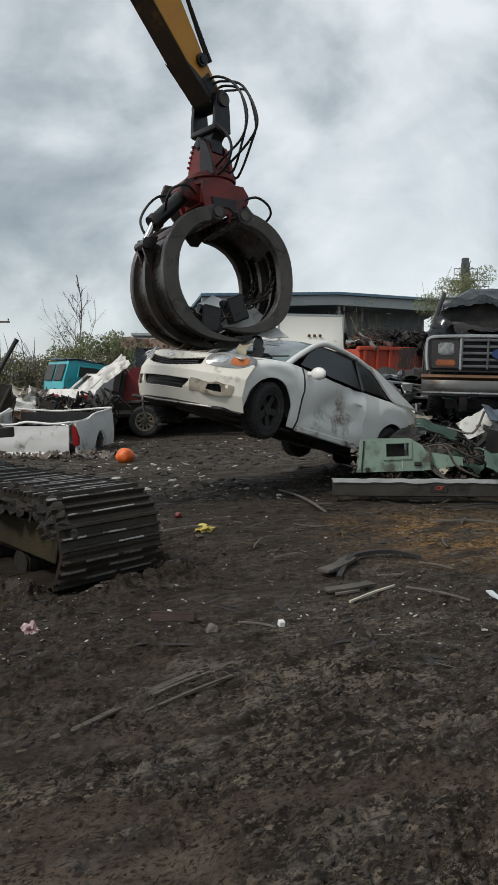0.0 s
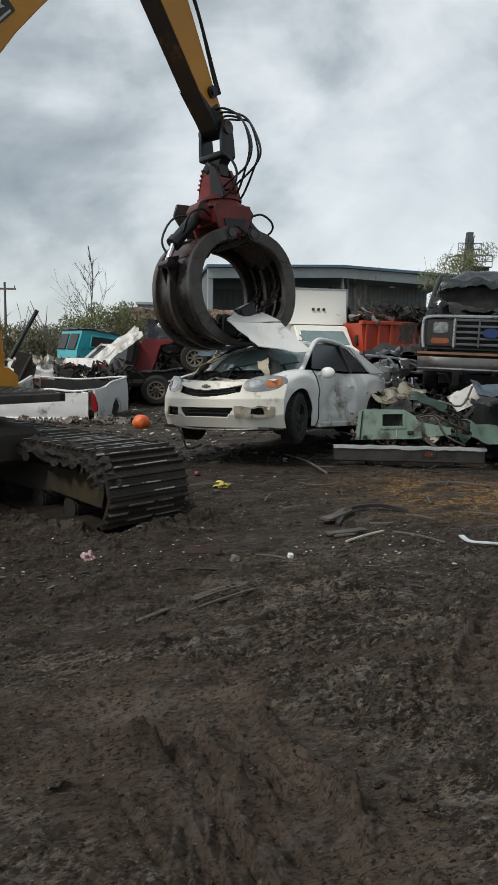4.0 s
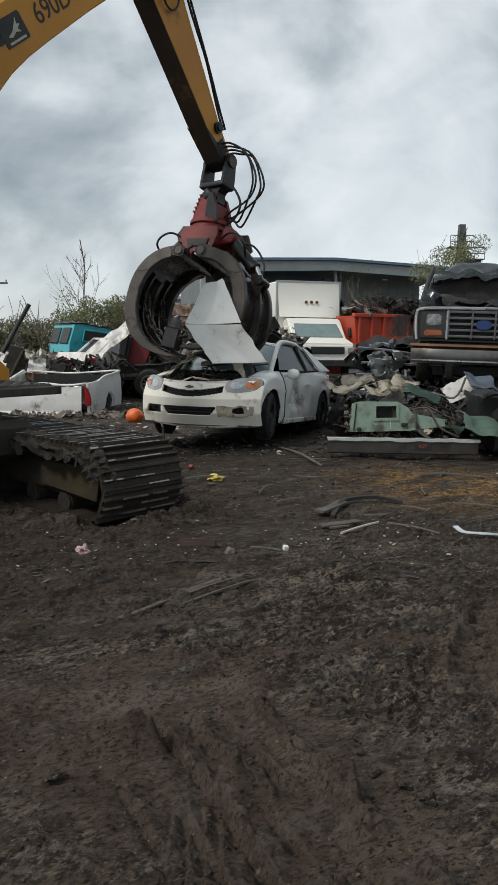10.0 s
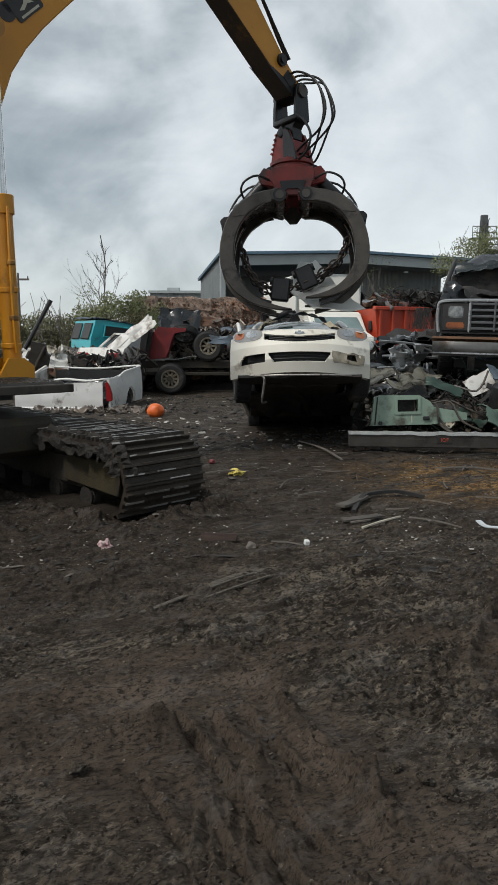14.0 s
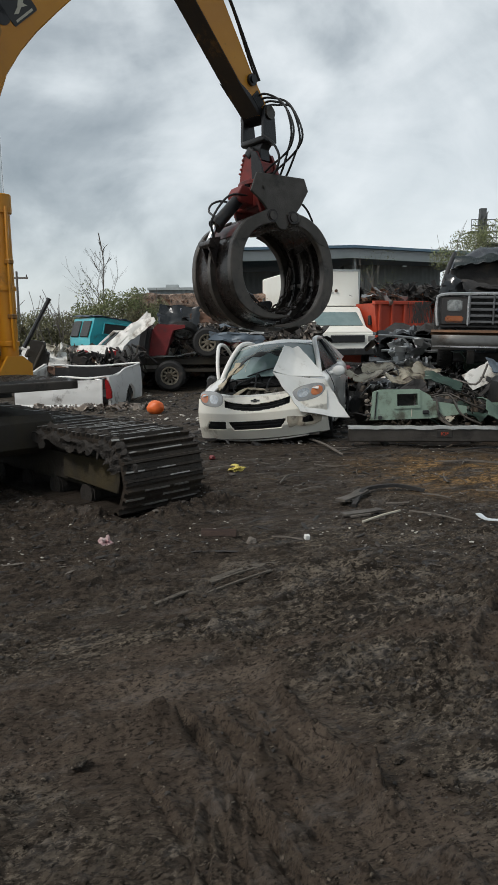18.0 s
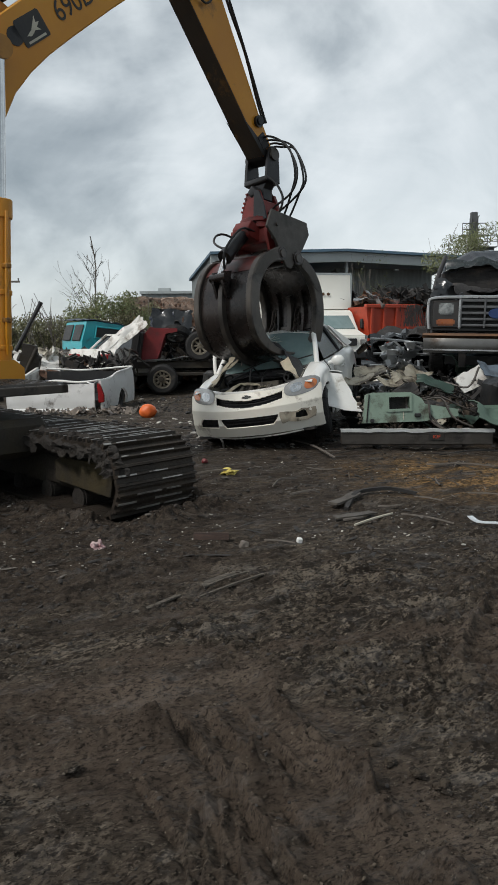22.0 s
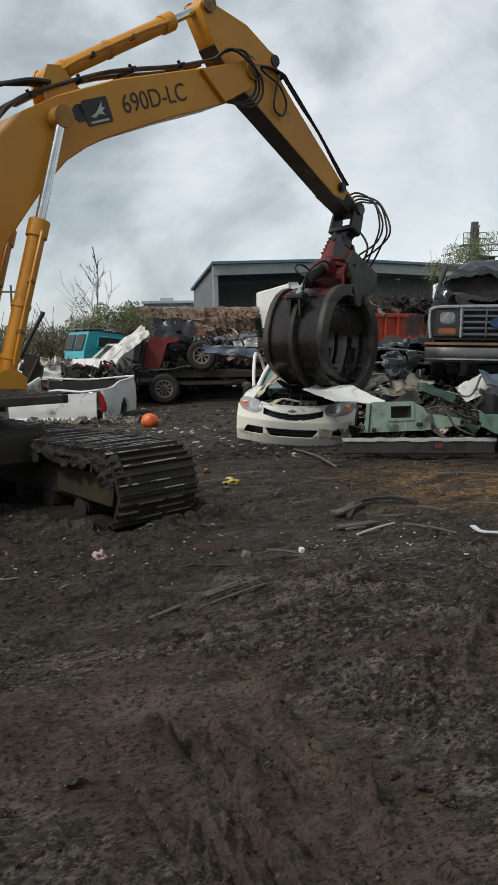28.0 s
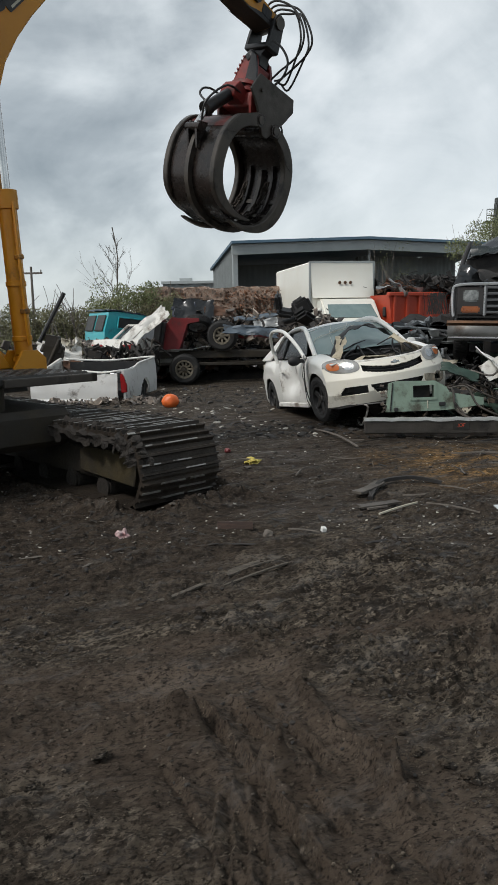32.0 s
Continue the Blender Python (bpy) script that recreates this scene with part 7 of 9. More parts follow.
grid(bm, 18, 12, lambda u, v: (-0.02 + 2.5 * u, 0.86 * (2 * v - 1), 1.35 - 0.05 * u - 0.32 * u * u + 0.12 * noise.noise(Vector((u * 4, v * 3, 5))) + 0.06 * abs(noise.noise(Vector((u * 9, v * 7, 2))))))
thicken(bm, 0.02)
part("crushed_roof", bm, mat("dark_blue_roof", (0.035, 0.05, 0.085), (0.02, 0.03, 0.05), 0.35, 0.1, 3.0, (0.08, 0.08, 0.08), 0.3, 5.0), van, "dark blue crumpled roof")

# ---- white saloon tail ----
saloon = thing("white_saloon", "white saloon car with red tail lamps, half buried in scrap", "car", pose(-3.76, 17.35, 0.36, 0, 3, 62))
bm = B()
prism(bm, [(-0.12, 0.12), (3.4, 0.12), (3.4, 0.62), (2.7, 0.70), (0.75, 0.74), (0.0, 0.72), (-0.14, 0.5)], -0.70, 0.70)
bmesh.ops.subdivide_edges(bm, edges=bm.edges[:], cuts=3, use_grid_fill=True)
rough_up(bm, 0.02, 2.0, 5.0)
part("body", bm, M_white_dirty, saloon)
bm = B()
prism(bm, [(0.70, 0.74), (1.22, 1.10), (2.0, 1.12), (2.6, 0.72)], -0.56, 0.56)
part("glasshouse", bm, M_dark_glass, saloon, "dark window band")
bm = B()
prism(bm, [(1.18, 1.09), (1.22, 1.14), (2.0, 1.16), (2.06, 1.10)], -0.60, 0.60)
for yy in (-0.585, 0.585):
    tube(bm, [(0.68, yy * 1.12, 0.74), (1.22, yy, 1.12)], 0.035, 6)
    tube(bm, [(2.0, yy, 1.12), (2.62, yy * 1.12, 0.72)], 0.035, 6)
part("roof", bm, M_white_dirty, saloon)
for sd in (-1, 1):
    bm = B()
    box(bm, 0.06, 0.36, 0.17, pose(-0.12, sd * 0.48, 0.52, 0, -8, 0), 0.03)
    part("tail_lamp", bm, M_red_lens, saloon)
bm = B()
box(bm, 0.10, 1.38, 0.16, pose(-0.14, 0, 0.24), 0.04)
part("bumper", bm, M_bumper, saloon)

for k, (x, y, z, w, h, rx, ry, rz, mm, lab) in enumerate((
        (-4.9, 16.6, 0.75, 1.0, 0.8, 50, 10, 20, M_white_dirty, "heap of crumpled white sheet"),
        (-5.4, 16.8, 0.75, 0.9, 0.7, 60, -15, -20, M_cream2, "heap of crumpled pale sheet"),
        (-4.7, 16.3, 0.62, 0.8, 0.6, 70, 20, 30, M_white_dirty, "heap of crumpled white sheet"),
        (-1.95, 18.3, 1.75, 1.0, 0.8, 60, 5, 10, M_black_sheet, "crumpled dark blue-black panel"),
        (-2.2, 18.5, 1.72, 0.7, 0.5, 70, -10, -20, M_navy, "crumpled dark blue car panel"),
        (-1.3, 18.6, 1.7, 0.9, 0.5, 40, 12, 20, M_rust, "bent rusty car body panel"),
        (-0.15, 17.8, 1.40, 0.6, 0.3, 60, -6, 0, M_greypaint, "long crushed silver panel"),
        (0.25, 17.9, 1.42, 1.0, 0.4, 35, -8, 8, M_under, "flat grimy sheet on the heap"),
        (-0.4, 18.4, 1.55, 1.1, 0.3, 20, -5, 0, M_bluegrey, "flat blue-grey sheet on the heap"),
        (-0.3, 18.6, 1.15, 1.1, 0.35, 55, 0, 0, M_redpaint, "long torn red side panel"),
        (-0.5, 17.2, 1.24, 1.3, 0.3, 60, 6, 5, M_bluegrey, "long crushed silver panel"))):
    scrap("bent_bodywork", lab, w, h * 0.8, 0.08, k % 4, mm, pose(x, y, z, rx, ry, rz), "loose body panels")

for k in range(16):
    bm = B()
    tube(bm, bend([(0, 0, 0), (rs.uniform(-.25, .25), 0.03, 0.25), (rs.uniform(-.4, .4), 0, rs.uniform(.3, .6)), (rs.uniform(-.6, .6), 0.05, rs.uniform(.3, .7))], 3), rs.uniform(0.014, 0.035), 6)
    ob = part("bent_frame_bar", bm, (M_frame, M_under, M_steel)[k % 3], None)
    ob.matrix_basis = pose(-3.55 + 0.06 * k, 17.0 + rs.uniform(-.2, .2), 0.45, 0, rs.uniform(-30, 30), rs.uniform(0, 180))
    tagged(ob, "dark bent frame bar jutting from the heap", "metal bar", "bent bars")

for k in range(9):
    scrap("crumpled_hood", ("crumpled white car hood in the heap", "crumpled cream car hood in the heap")[k % 2], 0.50, 0.40, 0.18, k % 3, (M_cream2, M_white_dirty, M_cream2)[k % 3], pose(-5.22 + 0.10 * k, 17.0 + 0.08 * (k % 3), 0.72 + 0.07 * (k % 4), 45 + 13 * (k % 4), 30 - 17 * (k % 5), 40 * k), "crumpled hoods")

scrap("white_sheet", "long folded white body panel tilted up on the heap", 1.25, 0.34, 0.07, 1, M_white_dirty, pose(-2.98, 17.20, 1.37, 62, -38, 6))
# black seats thrown on the heap
for k, (x, y, z, a, b) in enumerate(((0.32, 17.7, 1.66, 20, 10), (0.80, 17.6, 1.52, -30, 25), (0.60, 17.8, 1.70, 60, -10))):
    bm = B()
    box(bm, 0.42, 0.40, 0.15, pose(0, 0, 0), 0.06, 2)
    box(bm, 0.14, 0.40, 0.42, pose(-0.2, 0, 0.24, 0, -18, 0), 0.06, 2)
    st = part("car_seat", bm, M_black, None)
    st.matrix_basis = pose(x, y, z, a, b, 40 * k)
    tagged(st, "torn black car seat on the heap", "car seat", "thrown seats")

# ---- stripped truck frame with wheels ----
chassis = thing("truck_frame", "stripped muddy truck frame with wheels, red cab corner on it", "truck frame", pose(-3.04, 18.1, 0.0))
for y in (-0.4, 0.4):
    bm = B()
    box2(bm, (0.0, y - 0.04, 0.60), (3.3, y + 0.04, 0.76), 0.01)
    box2(bm, (-0.2, y - 0.05, 0.42), (2.9, y + 0.03, 0.50), 0.01)
    part("rail", bm, M_frame, chassis)
for x in (0.3, 1.2, 2.1, 3.0):
    bm = B()
    box2(bm, (x, -0.4, 0.61), (x + 0.1, 0.4, 0.73), 0.01)
    part("cross_member", bm, M_frame, chassis)
bm = B()
rod(bm, (0.9, -0.8, 0.36), (0.9, 0.8, 0.36), 0.06, 10)
part("axle", bm, M_frame, chassis)
wheel_parts(chassis, "wheel", pose(0.92, -0.62, 0.35), 0.36, 0.24, 0.21, M_rim_pale, 10)
wheel_parts(chassis, "wheel", pose(0.92, 0.62, 0.35), 0.36, 0.24, 0.21, M_rim_pale, 10)
upper = wheel_parts(chassis, "wheel", pose(1.84, -0.45, 1.14, 4, 0, -8), 0.36, 0.24, 0.20, M_rim_pale, 8)
wheel_parts(chassis, "spare_wheel", pose(1.20, 0.05, 1.42, 62, 12, 20), 0.33, 0.20, 0.21, M_silver, 7)
bm = B()
prism(bm, [(0.25, 0.80), (0.75, 0.82), (0.98, 1.42), (1.25, 1.48), (1.25, 1.56), (0.60, 1.58), (0.45, 1.40)], -0.3, 0.3)
bmesh.ops.subdivide_edges(bm, edges=bm.edges[:], cuts=2, use_grid_fill=True)
rough_up(bm, 0.03, 4, 2)
part("cab_corner", bm, M_redpaint, chassis, "torn red cab corner")
bm = B()
box(bm, 0.24, 0.7, 0.82, pose(0.30, -0.25, 1.16, 0, 10, 0), 0.08, 2)
part("fender", bm, M_black, chassis)
bm = B()
grid(bm, 8, 4, lambda u, v: (0.45 + 1.1 * u, -0.55 + 0.35 * v, 0.78 + 0.10 * u + 0.02 * math.sin(u * 9)))
thicken(bm, 0.012)
part("running_board", bm, M_silver, chassis)

# ---- white pickup bed ----
M_bedpaint = mat("scratched_white_bed_paint", (0.78, 0.78, 0.76), (0.68, 0.68, 0.66), 0.38, 0, 2.0, (0.13, 0.11, 0.09), 0.36, 3.0, 0.08, 30, 0.1, 0.2)
bed = thing("pickup_bed", "cut-off white pickup bed with a red tail lamp, resting in mud", "pickup bed", pose(-2.88, 13.6, -0.02, 0, 0, -1))
bm = B()
grid(bm, 16, 8, lambda u, v: (-1.72 + 1.67 * u, 0.02 * noise.noise(Vector((u * 4, v * 3, 0))) - 0.02 * math.sin(v * 3.1) + 0.012 * (v > 0.45), 0.05 + 0.49 * v - 0.015 * math.sin(3.1 * u)))
thicken(bm, 0.05)
tg = part("tailgate", bm, M_bedpaint, bed, "white tailgate with scratches")
bm = B()
box(bm, 0.14, 0.02, 0.05, pose(-0.36, -0.035, 0.13), 0.01)
part("tailgate_handle", bm, M_black, tg, "small black badge and latch")
bm = B()
box(bm, 1.62, 0.014, 0.03, pose(-0.88, -0.032, 0.09))
part("lower_stripe", bm, M_black, tg, "dark stripe along the foot")
bm = B()
tube(bm, [(-1.5, -0.03, 0.30), (-0.1, -0.03, 0.30)], 0.012, 5)
part("crease", bm, M_white_dirty, tg)
bm = B()
box(bm, 1.76, 0.08, 0.07, pose(-0.92, -0.05, 0.035), 0.02)
part("rear_sill", bm, M_bedpaint, bed)


def bed_side(u, v):
    x = 0.09 + 0.24 * u - 0.03 * v + 0.03 * math.sin(math.pi * v)
    y = 0.02 + 1.95 * u
    z = 0.05 + (0.54 + 0.18 * u) * v
    return (x + 0.015 * noise.noise(Vector((u * 3, v * 3, 2))), y, z)


bm = B()
grid(bm, 40, 20, bed_side, lambda u, v: math.hypot((u - 0.60) * 1.95, v * 0.62) < 0.31)
thicken(bm, 0.05)
part("bed_side", bm, M_bedpaint, bed)
bm = B()
grid(bm, 20, 8, lambda u, v: (-1.60 - 0.1 * u, 0.02 + 1.75 * u, 0.05 + (0.52 + 0.2 * u) * v))
thicken(bm, 0.05)
part("bed_side", bm, M_white_dirty, bed)
bm = B()
prism(bm, [(0.02, 0.18), (0.125, 0.19), (0.125, 0.32), (0.09, 0.44), (0.05, 0.54), (0.0, 0.55)], -0.05, 0.03)
soften(bm, 0.012, 2)
part("tail_lamp", bm, M_red_lens, bed)
bm = B()
tube(bm, bend([(-1.65, 1.8, 0.72), (-1.60, 0.6, 0.62), (-1.56, 0.0, 0.57), (-1.1, 0.06, 0.55), (-0.8, 0.03, 0.60), (-0.35, -0.02, 0.57), (-0.02, 0.0, 0.60), (0.12, 0.5, 0.60), (0.19, 0.9, 0.70), (0.29, 1.95, 0.77), (-0.7, 2.0, 0.70), (-1.6, 1.95, 0.74)], 5), 0.02, 6)
part("top_rail", bm, M_white, bed)
bm = B()
box2(bm, (-1.6, 0.05, 0.10), (0.1, 1.75, 0.22))
part("bed_floor", bm, M_black, bed)
wheel_parts(bed, "wheel", pose(0.08, 1.19, 0.14, 0, 0, 84), 0.28, 0.2, 0.18, M_rim, 6)
bm = B()
grid(bm, 12, 3, lambda u, v: (-1.5 + 1.5 * u, 1.88, 0.2 + 0.48 * v))
thicken(bm, 0.02)
part("bulkhead", bm, M_black, bed)
for k in range(6):
    ob = new("bed_scrap", crumple_mesh("bed_scrap", 0.5, 0.4, 0.10, k % 3, M_black_sheet if k % 5 else M_silver))
    ob.parent = bed
    ob.matrix_basis = pose(-1.30 + 0.2 * k, 0.5 + 0.9 * ((k * 37) % 10) / 10, 0.36 + 0.04 * (k % 3), 30 - 12 * (k % 5), 10 * (k % 3), 37 * k)

# ---- dark upright and bar by the deck ----
bm = B()
prism(bm, [(-0.20, 0), (0.14, 0), (0.13, 0.5), (0.17, 0.9), (0.10, 1.26), (-0.10, 1.30), (-0.14, 0.8)], -0.12, 0.12)
box(bm, 0.36, 0.26, 0.18, pose(0.0, 0, 0.98, 0, 12, 0), 0.03)
rod(bm, (-0.2, -0.14, 0.2), (0.12, -0.14, 1.2), 0.03, 8)
bmesh.ops.subdivide_edges(bm, edges=bm.edges[:], cuts=2, use_grid_fill=True)
rough_up(bm, 0.02, 6, 3)
ob = part("steel_stanchion", bm, M_frame, None)
ob.matrix_basis = pose(-4.80, 15.65, 0, 0, 3, 10) @ Matrix.Diagonal((1.32, 1.32, 0.96, 1))
tagged(ob, "dark oily steel upright standing in the scrap", "post")
bm = B()
rod(bm, (0, 0, 0), (0.42, 0.1, 0.78), 0.035, 8)
ob = part("leaning_bar", bm, M_oily, None)
ob.matrix_basis = pose(-5.02, 15.6, 1.09) @ Matrix.Diagonal((1.33, 1.33, 1.33, 1))
tagged(ob, "thin dark bar leaning on the upright", "bar")

# ---- box truck ----
btruck = thing("box_truck", "white box truck with a short cab, parked", "truck", Matrix.Translation((3.66, 26.8, 0)) @ Matrix.Rotation(radians(13), 4, "Z"))
bm = B()
box2(bm, (-2.35, 0.0, 0.95), (0.0, 5.2, 3.52), 0.05)
tb = part("cargo_box", bm, M_truckwhite, btruck)
bm = B()
grid(bm, 18, 12, lambda u, v: (-2.32 + 2.29 * u, -0.02 - 0.38 * (1 - v) ** 2 * math.sin(math.pi * min(1, max(0, 0.08 + 0.84 * u))) ** 0.5, 2.25 + 1.22 * v))
thicken(bm, 0.03)
part("wind_deflector", bm, M_truckwhite, tb, "moulded white nose of the box", smooth=True)
for k in range(3):
    bm = B()
    cyl(bm, 0.055, 0.055, 0.03, 14, pose(-1.32 + 0.20 * k, -0.20, 2.78, 90))
    part("marker_lamp", bm, M_copper, tb)
bm = B()
for x in (-2.36, 0.01):
    box2(bm, (x - 0.03, -0.03, 0.95), (x + 0.03, 0.05, 3.54))
box2(bm, (-2.38, -0.03, 3.47), (0.03, 0.05, 3.54))
part("edge_trim", bm, M_fascia, tb)
bm = B()
box(bm, 0.20, 0.02, 0.05, pose(-0.48, -0.16, 2.55, 0, -40, 0))
box(bm, 0.10, 0.02, 0.10, pose(-0.36, -0.16, 2.56, 0, 10, 0))
part("side_mark", bm, M_black, tb)
bm = B()
prism(bm, [(0.0, 0.55), (0.0, 2.22), (-0.55, 2.20), (-1.25, 1.52), (-2.05, 1.32), (-2.12, 0.6)], 0.12, 2.10, Matrix.Translation((-2.25, 0, 0)) @ Matrix.Rotation(radians(-90), 4, "Z") @ Matrix.Diagonal((-1, 1, 1, 1)))
bmesh.ops.recalc_face_normals(bm, faces=bm.faces[:])
soften(bm, 0.06, 2)
cabm = part("cab", bm, M_truckwhite, btruck)
bm = B()
q = [bm.verts.new(v) for v in ((-2.02, -1.25, 1.56), (-0.28, -1.25, 1.56), (-0.38, -0.60, 2.14), (-1.92, -0.60, 2.14))]
bm.faces.new(q)
thicken(bm, 0.03)
part("windscreen", bm, M_pane, cabm)
bm = B()
box2(bm, (-1.75, -2.14, 0.98), (-0.55, -2.06, 1.22), 0.02)
part("grille", bm, M_black, cabm)
for x in (-2.0, -0.3):
    bm = B()
    box(bm, 0.26, 0.06, 0.2, pose(x, -2.09, 1.1), 0.03)
    part("headlamp", bm, M_lens, cabm)
    bm = B()
    box(bm, 0.12, 0.16, 0.34, pose(x + (-0.32 if x < -1 else 0.32), -1.1, 1.72), 0.03)
    part("wing_mirror", bm, M_black if x > -1 else M_truckwhite, cabm)
bm = B()
box2(bm, (-2.2, -2.22, 0.55), (-0.1, -2.08, 0.78), 0.03)
part("bumper", bm, M_black, cabm)
for x in (-2.1, -0.2):
    for y in (-1.5, 3.6):
        wheel_parts(btruck, "wheel", pose(x, y, 0.38, 0, 0, 90), 0.38, 0.22, 0.2, M_rim, 6, False)

# ---- skips with scrap ----
for (x, y, rz, w) in ((4.25, 25.5, 24, 2.0), (6.05, 27.0, 6, 2.4)):
    sk = thing("waste_skip", "orange-red steel skip heaped with tangled scrap", "skip", pose(x, y, 0, 0, 0, rz), "skips")
    bm = B()
    prism(bm, [(0.0, 0.25), (w, 0.25), (w + 0.15, 2.3), (-0.25, 2.3)], 0.0, 0.08)
    prism(bm, [(0.0, 0.25), (w, 0.25), (w + 0.15, 2.3), (-0.25, 2.3)], 3.4, 3.48)
    for xx, lean in ((0.0, -0.25), (w, 0.15)):
        q = [bm.verts.new(v) for v in ((xx, 0.08, 0.25), (xx, 3.4, 0.25), (xx + lean, 3.4, 2.3), (xx + lean, 0.08, 2.3))]
        bm.faces.new(q)
    box2(bm, (0, 0, 0.2), (w, 3.4, 0.3))
    body = part("tub", bm, M_skip, sk)
    for k in range(5):
        bm = B()
        xx = -0.05 + (w + 0.05) * k / 4
        box2(bm, (xx - 0.05, -0.09, 0.25), (xx + 0.05, 0.0, 2.3), 0.01)
        part("rib", bm, M_skip, body)
    bm = B()
    box2(bm, (-0.30, -0.10, 2.25), (w + 0.2, 0.10, 2.38), 0.02)
    part("rim", bm, M_skip, body)
    bm = B()
    rk = random.Random(int(x * 10))
    for k in range(150):
        p = Vector((rk.uniform(0.0, w), rk.uniform(0.2, 2.6), 2.2 + rk.uniform(0, 0.4)))
        pts = [p]
        for j in range(3):
            pts.append(pts[-1] + Vector((rk.uniform(-.25, .25), rk.uniform(-.2, .2), rk.uniform(-.18, .16))))
        tube(bm, bend(pts, 3), rk.uniform(0.010, 0.028), 5)
    tl = part("tangled_scrap", bm, M_rust, sk)
    tl["kind"] = "stuff"
    for k in range(12):
        ob = new("scrap_sheet", crumple_mesh("scrap_sheet", 0.8, 0.6, 0.16, k % 3, (M_under, M_rust, M_silver)[k % 3]))
        ob.parent = sk
        ob.matrix_basis = pose(rk.uniform(0.1, w), rk.uniform(0.2, 1.8), 2.3 + rk.uniform(0, 0.35), rk.uniform(-60, 60), rk.uniform(-40, 40), rk.uniform(0, 180))

debris("skip_scrap", "rusty brown scrap heaped over the skips", 1500, (4.2, 26.3, 2.15), (8.4, 28.4, 2.7), (0.06, 0.30), M_rustbits, 51)
debris("skip_scrap", "dark scrap heaped over the skips", 1300, (4.8, 26.1, 2.15), (7.4, 28.0, 2.95), (0.06, 0.32), M_under, 52)
bm = B()
rk = random.Random(77)
for k in range(420):
    hang = k % 9 == 0
    p = Vector((5.2 + rk.gauss(0, 0.45), 26.4 + rk.uniform(-.4, .4), 2.5 + rk.gauss(0, 0.22))) if not hang else Vector((5.45 + rk.gauss(0, 0.16), 24.5, 2.3))
    d = Vector((rk.uniform(-1, 1), rk.uniform(-.4, .4), rk.uniform(-.5, .4))) if not hang else Vector((rk.uniform(-.3, .3), 0, -1.4))
    tube(bm, bend([p, p + d * 0.25 + Vector((rk.uniform(-.1, .1), 0, rk.uniform(-.12, .12))), p + d * 0.5], 3), rk.uniform(0.006, 0.016), 5)
ob = part("wire_tangle", bm, M_under, None)
tagged(ob, "dark tangle of wire and rods hanging over the skips", "scrap tangle", kind="stuff")

M_amber_old = mat("aged_amber_lens", (0.34, 0.10, 0.025), (0.24, 0.07, 0.02), 0.3, 0, 9.0, (0.08, 0.04, 0.02), 0.3, 12.0, 0.1, 80, 0.1, 0.3)
M_seal = mat("sealed_beam_glass", (0.20, 0.21, 0.21), (0.42, 0.43, 0.42), 0.12, 0.5, 14.0, (0.08, 0.08, 0.08), 0.4, 9.0, 0.1, 60, 0.06, 0.5)

# ---- big truck nose stacked on crushed parts ----
tr = thing("stacked_truck", "dark full-size truck with crushed roof, stacked on scrap", "truck", pose(3.71, 11.08, 1.10, 0, 1.2, -13))   # x across the nose, y back
bm = B()
prism(bm, [(-1.0, 0.34), (1.0, 0.34), (1.0, 0.80), (-1.0, 0.80)], 0.06, 0.12)
part("front_panel", bm, M_truck, tr)
for s in (-1, 1):
    bm = B()
    grid(bm, 12, 8, lambda u, v: (s * (1.0 + 0.03 * math.sin(math.pi * v)), 0.10 + 2.1 * u, 0.22 + 0.62 * v), lambda u, v: math.hypot((u - 0.45) * 2.1, (v - 0.05) * 0.62) < 0.42)
    thicken(bm, 0.03)
    part("fender", bm, M_truck, tr)
    bm = B()
    tube(bm, bend([(s * 0.98, 0.02, 0.36), (s * 1.0, 0.03, 0.5), (s * 1.0, 0.04, 0.72), (s * 0.95, 0.03, 0.82), (s * 0.6, 0.02, 0.84), (0, 0.015, 0.845)], 3), 0.026, 6)
    part("chrome_surround", bm, M_chrome_dull, tr)
    bm = B()
    box(bm, 0.40, 0.05, 0.42, pose(s * 0.74, 0.03, 0.58), 0.02)
    hs = part("lamp_bezel", bm, M_truck, tr)
    bm = B()
    box(bm, 0.22, 0.05, 0.17, pose(s * 0.74, 0.0, 0.665), 0.025, 2)
    part("headlamp", bm, M_seal, hs, "square sealed headlamp")
    bm = B()
    box(bm, 0.27, 0.05, 0.10, pose(s * 0.74, 0.0, 0.46), 0.02, 2)
    part("turn_signal", bm, M_amber_old, hs, "amber turn-signal lens")
    bm = B()
    prism(bm, [(s * 0.555, 0.38), (s * 0.555, 0.80), (s * 0.53, 0.82), (s * 0.53, 0.36)], -0.02, 0.04)
    part("chrome_divider", bm, M_chrome_dull, tr)
for k in range(5):
    bm = B()
    box2(bm, (-0.52, -0.01, 0.40 + 0.092 * k), (0.52, 0.05, 0.44 + 0.092 * k), 0.008)
    part("grille_bar", bm, M_grey_plastic, tr)
for x in (-0.52, -0.17, 0.17, 0.52):
    bm = B()
    box2(bm, (x - 0.014, -0.02, 0.38), (x + 0.014, 0.05, 0.82), 0.005)
    part("grille_bar", bm, M_grey_plastic, tr)
bm = B()
box2(bm, (-0.55, 0.06, 0.36), (0.55, 0.10, 0.84))
part("grille_backing", bm, M_black, tr)
bm = B()
cyl(bm, 0.075, 0.075, 0.02, 24, pose(0, -0.025, 0.60, 90) @ Matrix.Diagonal((1.6, 1, 1, 1)))
part("oval_badge", bm, mat("blue_badge", (0.02, 0.05, 0.16), (0.02, 0.04, 0.12), 0.3), tr, "blue oval badge")

